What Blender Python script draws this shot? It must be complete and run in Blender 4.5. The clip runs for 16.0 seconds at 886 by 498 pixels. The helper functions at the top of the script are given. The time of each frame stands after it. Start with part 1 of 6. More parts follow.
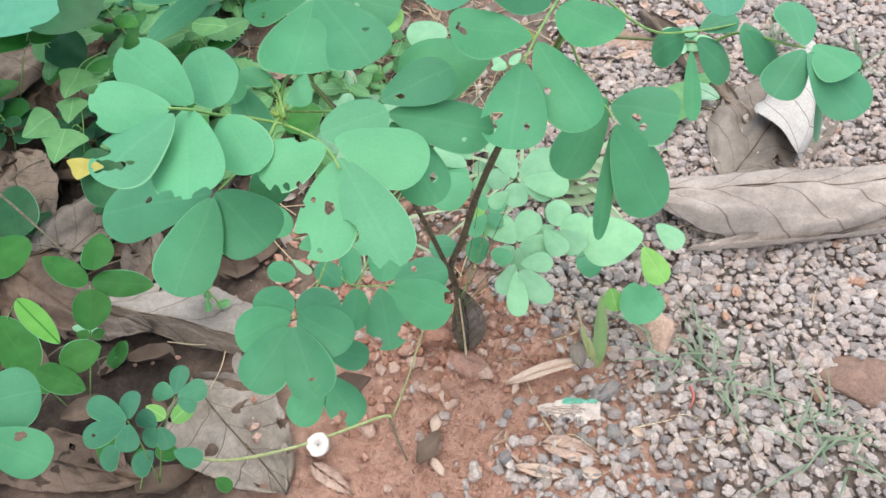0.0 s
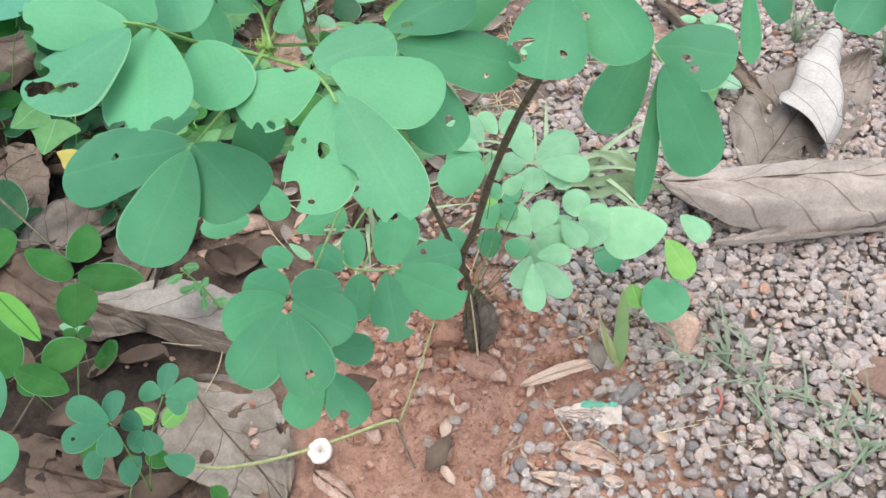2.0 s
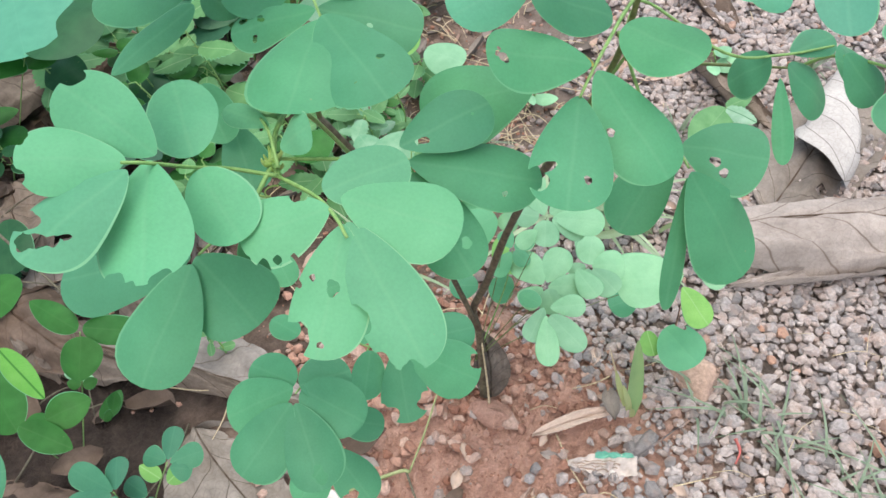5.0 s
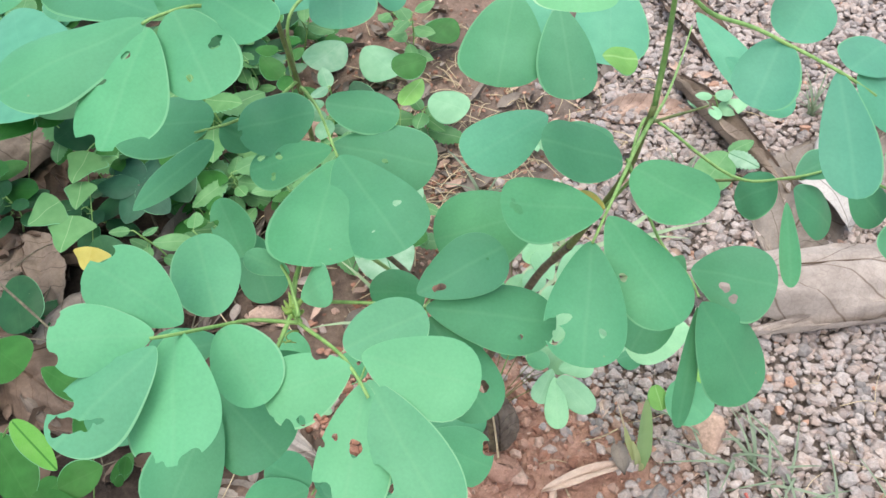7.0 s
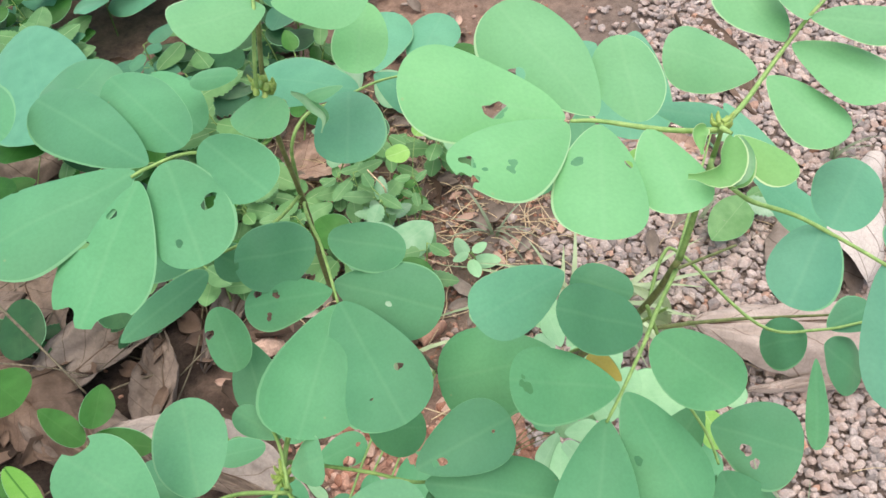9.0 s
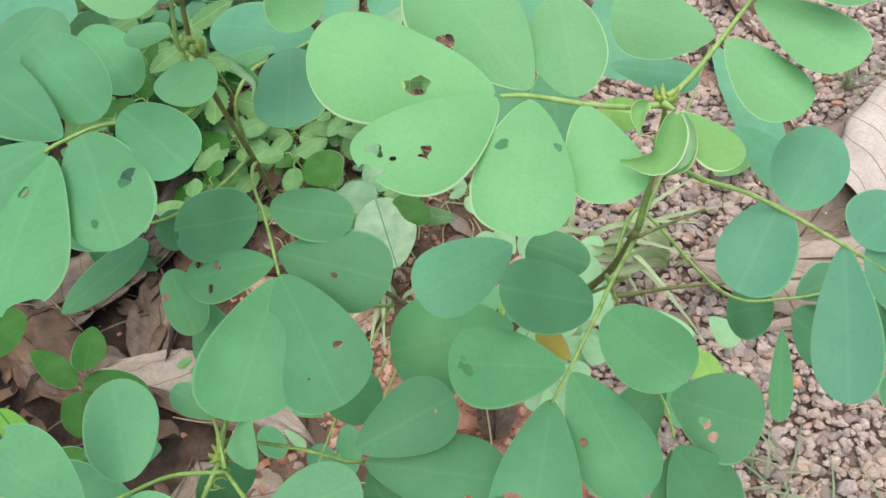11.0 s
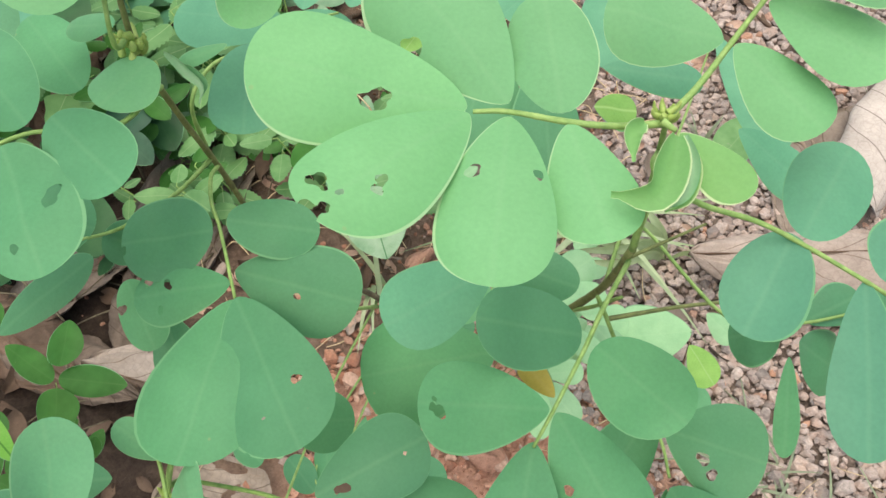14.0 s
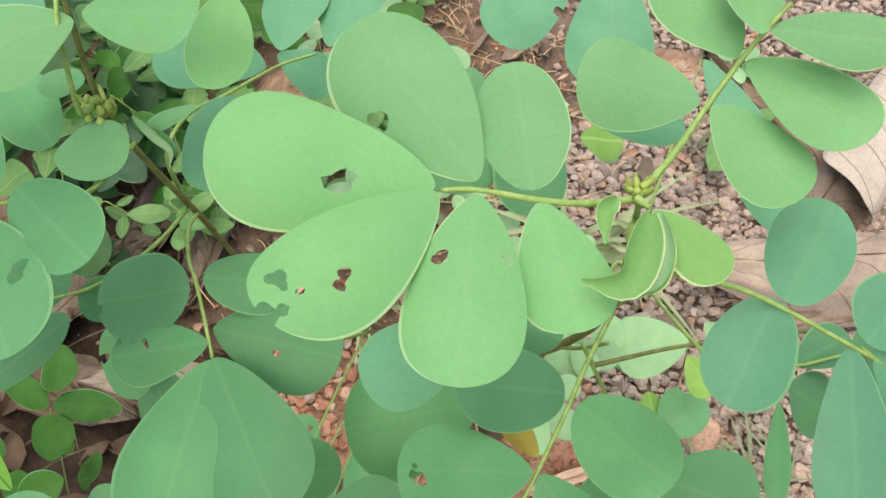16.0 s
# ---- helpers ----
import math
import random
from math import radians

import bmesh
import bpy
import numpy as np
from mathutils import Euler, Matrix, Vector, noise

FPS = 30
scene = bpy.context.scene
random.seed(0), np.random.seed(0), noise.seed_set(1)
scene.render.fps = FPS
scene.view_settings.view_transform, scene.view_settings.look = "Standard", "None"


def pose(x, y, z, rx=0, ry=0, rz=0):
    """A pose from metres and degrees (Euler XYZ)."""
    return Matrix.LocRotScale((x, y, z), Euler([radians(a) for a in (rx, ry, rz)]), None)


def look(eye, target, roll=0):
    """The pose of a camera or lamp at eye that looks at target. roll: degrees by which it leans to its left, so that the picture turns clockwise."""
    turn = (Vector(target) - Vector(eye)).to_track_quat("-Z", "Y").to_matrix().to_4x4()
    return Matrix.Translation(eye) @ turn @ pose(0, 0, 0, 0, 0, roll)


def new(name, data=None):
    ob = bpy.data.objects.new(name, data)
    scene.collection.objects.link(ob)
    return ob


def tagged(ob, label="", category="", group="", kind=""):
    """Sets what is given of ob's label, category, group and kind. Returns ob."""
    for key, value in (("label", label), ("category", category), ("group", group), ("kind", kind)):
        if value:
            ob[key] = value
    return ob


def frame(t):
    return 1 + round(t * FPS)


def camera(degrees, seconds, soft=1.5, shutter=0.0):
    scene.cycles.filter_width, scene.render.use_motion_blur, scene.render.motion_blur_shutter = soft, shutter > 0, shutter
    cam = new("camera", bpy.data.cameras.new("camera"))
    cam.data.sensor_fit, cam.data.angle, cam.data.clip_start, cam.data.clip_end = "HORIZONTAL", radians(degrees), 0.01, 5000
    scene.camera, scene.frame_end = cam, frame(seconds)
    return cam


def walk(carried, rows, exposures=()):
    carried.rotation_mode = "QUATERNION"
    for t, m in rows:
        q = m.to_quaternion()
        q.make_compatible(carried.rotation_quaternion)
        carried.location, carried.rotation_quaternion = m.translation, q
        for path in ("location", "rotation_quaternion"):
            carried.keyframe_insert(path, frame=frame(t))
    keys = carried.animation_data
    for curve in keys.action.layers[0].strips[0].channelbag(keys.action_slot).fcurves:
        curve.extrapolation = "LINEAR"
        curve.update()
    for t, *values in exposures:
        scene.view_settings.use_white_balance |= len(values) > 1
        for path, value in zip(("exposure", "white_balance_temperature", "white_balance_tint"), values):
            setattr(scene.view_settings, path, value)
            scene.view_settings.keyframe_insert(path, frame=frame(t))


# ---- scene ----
cam = camera(60.02, 16.0, soft=1.5)
PATH = [
    (0, (0.0193, 0.0783, 0.8778), (-0.0002, 0.6832, 0.0817), -2.03),
    (0.5, (0.0233, 0.0777, 0.8636), (-0.0035, 0.6919, 0.0749), -2.74),
    (1, (0.0192, 0.0847, 0.8507), (-0.0064, 0.6997, 0.0626), -2.57),
    (1.5, (0.0147, 0.0922, 0.8315), (-0.0091, 0.7084, 0.0443), -2.40),
    (2, (0.0136, 0.0973, 0.8209), (-0.0139, 0.7126, 0.0330), -2.72),
    (2.5, (0.0144, 0.1027, 0.8116), (-0.0186, 0.7147, 0.0213), -3.16),
    (3, (0.0155, 0.1071, 0.8072), (-0.0222, 0.7140, 0.0134), -3.44),
    (3.5, (0.0131, 0.1108, 0.8071), (-0.0243, 0.7204, 0.0153), -3.38),
    (4, (0.0130, 0.1237, 0.8167), (-0.0258, 0.7344, 0.0258), -3.18),
    (6.5, (0.0071, 0.1572, 0.8548), (-0.0322, 0.8029, 0.0923), -4.12),
    (7, (0.0070, 0.1706, 0.8677), (-0.0345, 0.8131, 0.1026), -4.25),
    (7.5, (0.0068, 0.1859, 0.8805), (-0.0344, 0.8319, 0.1183), -4.49),
    (8, (0.0046, 0.1983, 0.8855), (-0.0351, 0.8635, 0.1398), -3.26),
    (10.5, (0.0239, 0.2555, 0.8933), (-0.0461, 0.8268, 0.0755), -4.49),
    (11, (0.0306, 0.2496, 0.8885), (-0.0399, 0.8099, 0.0632), -4.90),
    (11.5, (0.0329, 0.2488, 0.8838), (-0.0336, 0.7918, 0.0467), -4.85),
    (12, (0.0312, 0.2501, 0.8767), (-0.0225, 0.7778, 0.0289), -4.29),
    (12.5, (0.0362, 0.2513, 0.8712), (-0.0170, 0.7746, 0.0207), -4.29),
    (13, (0.0382, 0.2573, 0.8714), (-0.0192, 0.7802, 0.0209), -4.30),
    (13.5, (0.0395, 0.2664, 0.8739), (-0.0273, 0.7943, 0.0272), -4.65),
    (14, (0.0360, 0.2755, 0.8736), (-0.0307, 0.8146, 0.0340), -4.36),
    (14.5, (0.0337, 0.2885, 0.8782), (-0.0282, 0.8133, 0.0292), -4.36),
    (15, (0.0332, 0.2941, 0.8773), (-0.0274, 0.8214, 0.0297), -4.56),
    (15.5, (0.0381, 0.2943, 0.8783), (-0.0261, 0.8293, 0.0359), -4.98),
    (16, (0.0419, 0.2931, 0.8793), (-0.0255, 0.8296, 0.0381), -5.65),
]
EXPOSURES = [(0.0, 1.31, 6500, 6), (4.0, 1.27, 6500, 8), (7.0, 1.37, 6600, 8), (8.0, 1.43, 6900, 15), (10.5, 1.08, 7450, 12), (12.5, 1.09, 6900, 10), (14.0, 1.14, 7650, 11), (16.0, 1.09, 8300, 12)]
walk(cam, [(t, look(eye, target, roll)) for t, eye, target, roll in PATH], EXPOSURES)

# ---- light ----
world = bpy.data.worlds.new("overcast_sky")
scene.world = world
world.use_nodes = True
wn = world.node_tree
sky = wn.nodes.new("ShaderNodeTexSky")
sky.sky_type, sky.sun_disc = "NISHITA", False
sky.sun_elevation, sky.sun_rotation = radians(62), radians(200)
sky.air_density, sky.dust_density, sky.ozone_density = 1.0, 4.0, 1.0
wn.links.new(sky.outputs[0], wn.nodes["Background"].inputs[0])
wn.nodes["Background"].inputs[1].default_value = 0.115

sun = new("sun", bpy.data.lights.new("sun", "SUN"))
sun.data.energy, sun.data.angle, sun.data.color = 1.5, radians(55), (1.0, 0.95, 0.88)
sun.matrix_basis = pose(0, 0, 3, 28, 0, 160)


# ---- materials ----
def nodes(name):
    m = bpy.data.materials.new(name)
    m.use_nodes = True
    t = m.node_tree
    return m, t, t.nodes["Principled BSDF"], t.nodes["Material Output"]


def add(t, kind, **inputs):
    n = t.nodes.new(kind)
    for k, v in inputs.items():
        n.inputs[k.replace("_", " ")].default_value = v
    return n


def noise_tex(t, scale, detail=4.0, rough=0.6, coords=None):
    n = add(t, "ShaderNodeTexNoise", Scale=scale, Detail=detail, Roughness=rough)
    if coords is None:
        coords = t.nodes.new("ShaderNodeNewGeometry").outputs["Position"]
    t.links.new(coords, n.inputs["Vector"])
    return n


def ramp(t, source, stops):
    n = t.nodes.new("ShaderNodeValToRGB")
    while len(n.color_ramp.elements) < len(stops):
        n.color_ramp.elements.new(0.5)
    for e, (p, c) in zip(n.color_ramp.elements, stops):
        e.position = p
        e.color = (*c, 1) if len(c) == 3 else c
    t.links.new(source, n.inputs[0])
    return n


def mix(t, fac, a, b, blend="MIX"):
    n = t.nodes.new("ShaderNodeMix")
    n.data_type, n.blend_type = "RGBA", blend
    for i, v in ((0, fac), (6, a), (7, b)):
        if isinstance(v, (int, float)):
            n.inputs[i].default_value = v
        elif isinstance(v, tuple):
            n.inputs[i].default_value = (*v, 1)
        else:
            t.links.new(v, n.inputs[i])
    return n.outputs[2]


def bump(t, bsdf, height, strength, distance):
    n = add(t, "ShaderNodeBump", Strength=strength, Distance=distance)
    t.links.new(height, n.inputs["Height"])
    t.links.new(n.outputs[0], bsdf.inputs["Normal"])
    return n


def leaf_material(name, colour, light, vein, rim=(0.14, 0.37, 0.20), through_light=0.25, gloss=0.5, rim_width=0.017, pleats=0.0, vein_amount=0.16, bloom=0.0):
    """A thin leaf: a paler midrib and side veins, a pale margin, light that passes through. bloom: its waxy film."""
    m, t, bsdf, out = nodes(name)
    info = t.nodes.new("ShaderNodeObjectInfo")
    texture = t.nodes.new("ShaderNodeTexCoord").outputs["Object"]
    patches = noise_tex(t, 45, 3, 0.55, texture)
    base = mix(t, ramp(t, patches.outputs[0], [(0.3, (0, 0, 0)), (0.72, (1, 1, 1))]).outputs[0], colour, light)
    fine = noise_tex(t, 900, 2, 0.6, texture)
    base = mix(t, 0.11, base, fine.outputs[0], "OVERLAY")
    # each leaf a little different
    hue = t.nodes.new("ShaderNodeHueSaturation")
    spread = t.nodes.new("ShaderNodeMapRange")
    t.links.new(info.outputs["Random"], spread.inputs[0])
    spread.inputs[3].default_value, spread.inputs[4].default_value = 0.84, 1.12
    t.links.new(spread.outputs[0], hue.inputs["Value"])
    shift = t.nodes.new("ShaderNodeMapRange")
    t.links.new(info.outputs["Random"], shift.inputs[0])
    shift.inputs[3].default_value, shift.inputs[4].default_value = 0.508, 0.494
    t.links.new(shift.outputs[0], hue.inputs["Hue"])
    t.links.new(base, hue.inputs["Color"])
    base = hue.outputs[0]
    # veins, in centimetres from the midrib and along it
    mid = t.nodes.new("ShaderNodeAttribute")
    mid.attribute_name = "mid"
    along = t.nodes.new("ShaderNodeAttribute")
    along.attribute_name = "along"
    lean = t.nodes.new("ShaderNodeMath")
    lean.operation = "MULTIPLY_ADD"
    t.links.new(mid.outputs["Fac"], lean.inputs[0])
    lean.inputs[1].default_value = -0.75
    t.links.new(along.outputs["Fac"], lean.inputs[2])
    wave = t.nodes.new("ShaderNodeMath")
    wave.operation = "PINGPONG"
    t.links.new(lean.outputs[0], wave.inputs[0])
    wave.inputs[1].default_value = 0.21
    side = ramp(t, wave.outputs[0], [(0.0, (1, 1, 1)), (0.05, (0, 0, 0))])
    rib = ramp(t, mid.outputs["Fac"], [(0.015, (1, 1, 1)), (0.10, (0, 0, 0))])
    veins = mix(t, 0.05, rib.outputs[0], side.outputs[0], "ADD")
    soft = t.nodes.new("ShaderNodeMath")
    soft.operation = "MULTIPLY"
    t.links.new(veins, soft.inputs[0])
    soft.inputs[1].default_value = vein_amount
    base = mix(t, soft.outputs[0], base, vein)
    if rim_width:
        edge = t.nodes.new("ShaderNodeAttribute")
        edge.attribute_name = "rim"
        edge_mask = ramp(t, edge.outputs["Fac"], [(rim_width * 0.45, (0.85, 0.85, 0.85)), (rim_width * 0.85, (0, 0, 0))])
        base = mix(t, edge_mask.outputs[0], base, rim)
    # small pale and brown specks
    specks = add(t, "ShaderNodeTexVoronoi", Scale=130.0)
    t.links.new(texture, specks.inputs["Vector"])
    spot = ramp(t, specks.outputs["Distance"], [(0.045, (1, 1, 1)), (0.075, (0, 0, 0))])
    some = ramp(t, specks.outputs["Color"], [(0.83, (0, 0, 0)), (0.86, (0.7, 0.7, 0.7))])
    base = mix(t, mix(t, 1.0, spot.outputs[0], some.outputs[0], "MULTIPLY"), base, (0.32, 0.30, 0.16))
    t.links.new(base, bsdf.inputs["Base Color"])
    bsdf.inputs["Roughness"].default_value = gloss
    bsdf.inputs["Specular IOR Level"].default_value = 0.22
    bsdf.inputs["Sheen Weight"].default_value = bloom
    bsdf.inputs["Sheen Roughness"].default_value = 0.35
    bsdf.inputs["Sheen Tint"].default_value = (0.80, 1.0, 0.95, 1)
    height = mix(t, 0.5, side.outputs[0], fine.outputs[0])
    bump(t, bsdf, height, 0.05 + pleats, 0.0006)
    glow = t.nodes.new("ShaderNodeBsdfTranslucent")
    warm = mix(t, 1.0, base, (1.0, 1.0, 0.55), "MULTIPLY")
    t.links.new(warm, glow.inputs["Color"])
    both = t.nodes.new("ShaderNodeMixShader")
    both.inputs[0].default_value = through_light
    t.links.new(bsdf.outputs[0], both.inputs[1])
    t.links.new(glow.outputs[0], both.inputs[2])
    t.links.new(both.outputs[0], out.inputs["Surface"])
    return m


mature = leaf_material("senna_leaf", (0.070, 0.264, 0.132), (0.087, 0.305, 0.158), (0.16, 0.39, 0.22), bloom=0.35)
young = leaf_material("young_senna_leaf", (0.112, 0.352, 0.184), (0.134, 0.394, 0.212), (0.19, 0.43, 0.24), through_light=0.3, bloom=0.35, rim=(0.22, 0.47, 0.27))
grown = leaf_material("grown_senna_leaf", (0.090, 0.308, 0.166), (0.108, 0.348, 0.190), (0.17, 0.40, 0.23), through_light=0.28, bloom=0.35, rim=(0.18, 0.42, 0.24))
pale = leaf_material("pale_senna_leaf", (0.21, 0.455, 0.265), (0.275, 0.535, 0.325), (0.36, 0.60, 0.38), through_light=0.3)
lime = leaf_material("lime_leaf", (0.20, 0.46, 0.12), (0.27, 0.55, 0.16), (0.36, 0.60, 0.26), through_light=0.35, pleats=0.5, vein_amount=0.6)
pleated = leaf_material("pleated_leaf", (0.15, 0.42, 0.07), (0.20, 0.48, 0.10), (0.05, 0.21, 0.03), through_light=0.3, pleats=0.9, vein_amount=2.4)
bluish = leaf_material("bluish_senna_leaf", (0.080, 0.290, 0.185), (0.100, 0.335, 0.215), (0.16, 0.39, 0.26), bloom=0.35)
tender = leaf_material("tender_senna_leaf", (0.130, 0.385, 0.180), (0.152, 0.430, 0.208), (0.20, 0.46, 0.25), through_light=0.3, bloom=0.35, rim=(0.33, 0.56, 0.34))
fresh = leaf_material("fresh_leaf", (0.155, 0.39, 0.135), (0.19, 0.44, 0.165), (0.13, 0.34, 0.10), rim=(0.50, 0.66, 0.42), through_light=0.3, rim_width=0.035)
# senna leaf green, bluer, and darkened to carry the shade over the seedlings
seedling = leaf_material("shaded_seedling_leaf", (0.052, 0.195, 0.112), (0.068, 0.230, 0.132), (0.11, 0.29, 0.17), rim_width=0.02)
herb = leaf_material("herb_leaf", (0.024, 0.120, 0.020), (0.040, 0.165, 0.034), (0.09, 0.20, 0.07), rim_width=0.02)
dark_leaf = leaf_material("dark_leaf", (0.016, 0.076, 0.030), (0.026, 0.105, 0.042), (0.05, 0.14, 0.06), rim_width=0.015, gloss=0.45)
quilted = leaf_material("quilted_leaf", (0.16, 0.33, 0.20), (0.30, 0.47, 0.34), (0.06, 0.20, 0.09), rim_width=0.02, gloss=0.4, pleats=0.9, vein_amount=1.6)
meadow = leaf_material("meadow_leaf", (0.075, 0.215, 0.080), (0.125, 0.290, 0.120), (0.20, 0.36, 0.18), rim_width=0.02, pleats=0.3, vein_amount=0.5)
glossy_dark = leaf_material("glossy_dark_leaf", (0.020, 0.082, 0.048), (0.034, 0.115, 0.070), (0.06, 0.16, 0.09), rim_width=0.015, gloss=0.42)
silvery = leaf_material("silvery_leaf", (0.11, 0.29, 0.16), (0.20, 0.37, 0.24), (0.32, 0.48, 0.35), rim_width=0.02, gloss=0.32)
yellowed = leaf_material("yellowed_leaf", (0.42, 0.36, 0.08), (0.50, 0.44, 0.13), (0.50, 0.46, 0.20), rim_width=0.02)


def stem_material(name, low, high, scale):
    m, t, bsdf, out = nodes(name)
    n = noise_tex(t, scale, 5, 0.65)
    base = ramp(t, n.outputs[0], [(0.35, low), (0.68, high)])
    t.links.new(base.outputs[0], bsdf.inputs["Base Color"])
    bsdf.inputs["Roughness"].default_value = 0.6
    bump(t, bsdf, n.outputs[0], 0.4, 0.0015)
    return m


green_stem = stem_material("green_stem", (0.13, 0.27, 0.07), (0.24, 0.40, 0.13), 260)
brown_stem = stem_material("brown_stem", (0.045, 0.035, 0.022), (0.14, 0.13, 0.08), 160)
olive_stem = stem_material("olive_stem", (0.085, 0.12, 0.035), (0.17, 0.21, 0.075), 220)
straw = stem_material("straw", (0.36, 0.28, 0.16), (0.58, 0.50, 0.34), 300)
bud_green = stem_material("bud_green", (0.20, 0.34, 0.075), (0.34, 0.45, 0.15), 200)
ivy_leaf = leaf_material("ivy_leaf", (0.085, 0.235, 0.085), (0.125, 0.295, 0.115), (0.26, 0.42, 0.22), rim_width=0.02, vein_amount=0.6)
vine_green = stem_material("vine_green", (0.20, 0.25, 0.09), (0.33, 0.35, 0.17), 120)


def dry_material(name, low, high, vein):
    m, t, bsdf, out = nodes(name)
    texture = t.nodes.new("ShaderNodeTexCoord").outputs["Object"]
    big = noise_tex(t, 14, 5, 0.6, texture)
    small = noise_tex(t, 220, 4, 0.7, texture)
    base = ramp(t, big.outputs[0], [(0.33, low), (0.66, high)]).outputs[0]
    base = mix(t, 0.22, base, small.outputs[0], "OVERLAY")
    flow = t.nodes.new("ShaderNodeAttribute")
    flow.attribute_name = "flow"
    fold = t.nodes.new("ShaderNodeMath")
    fold.operation = "PINGPONG"
    fold.inputs[1].default_value = 0.5
    t.links.new(flow.outputs["Fac"], fold.inputs[0])
    side = ramp(t, fold.outputs[0], [(0.0, (0.9, 0.9, 0.9)), (0.014, (0.6, 0.6, 0.6)), (0.032, (0, 0, 0))])
    aside = t.nodes.new("ShaderNodeAttribute")
    aside.attribute_name = "aside"
    rib = ramp(t, aside.outputs["Fac"], [(0.06, (0.8, 0.8, 0.8)), (0.16, (0, 0, 0))])
    base = mix(t, mix(t, 1.0, side.outputs[0], rib.outputs[0], "LIGHTEN"), base, vein)
    net = add(t, "ShaderNodeTexVoronoi", Scale=95.0)
    net.feature = "DISTANCE_TO_EDGE"
    t.links.new(texture, net.inputs["Vector"])
    base = mix(t, ramp(t, net.outputs["Distance"], [(0.0, (0.22, 0.22, 0.22)), (0.06, (0, 0, 0))]).outputs[0], base, vein)
    t.links.new(base, bsdf.inputs["Base Color"])
    bsdf.inputs["Roughness"].default_value = 0.75
    bsdf.inputs["Specular IOR Level"].default_value = 0.25
    bump(t, bsdf, small.outputs[0], 0.5, 0.0015)
    return m


dry_grey = dry_material("dry_leaf_grey", (0.115, 0.098, 0.083), (0.235, 0.205, 0.178), (0.07, 0.055, 0.04))
dry_pale = dry_material("dry_leaf_pale", (0.215, 0.185, 0.165), (0.37, 0.325, 0.29), (0.12, 0.09, 0.07))
dry_mid = dry_material("dry_leaf_mid", (0.145, 0.122, 0.098), (0.30, 0.262, 0.225), (0.07, 0.055, 0.04))
dry_pink = dry_material("dry_leaf_pink", (0.31, 0.215, 0.17), (0.47, 0.355, 0.29), (0.16, 0.10, 0.075))
dry_white = dry_material("dry_leaf_white", (0.33, 0.31, 0.29), (0.44, 0.42, 0.395), (0.10, 0.085, 0.075))
dry_strip = dry_material("dry_leaf_strip", (0.40, 0.30, 0.24), (0.52, 0.41, 0.335), (0.43, 0.33, 0.265))
dry_brown = dry_material("dry_leaf_brown", (0.062, 0.044, 0.032), (0.14, 0.102, 0.078), (0.07, 0.045, 0.03))
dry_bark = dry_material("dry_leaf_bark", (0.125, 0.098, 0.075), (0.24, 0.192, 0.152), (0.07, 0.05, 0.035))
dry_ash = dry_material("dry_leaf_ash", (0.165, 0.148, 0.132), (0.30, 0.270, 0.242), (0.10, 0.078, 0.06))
dry_dark = dry_material("dry_leaf_dark", (0.07, 0.055, 0.045), (0.18, 0.15, 0.125), (0.05, 0.04, 0.03))


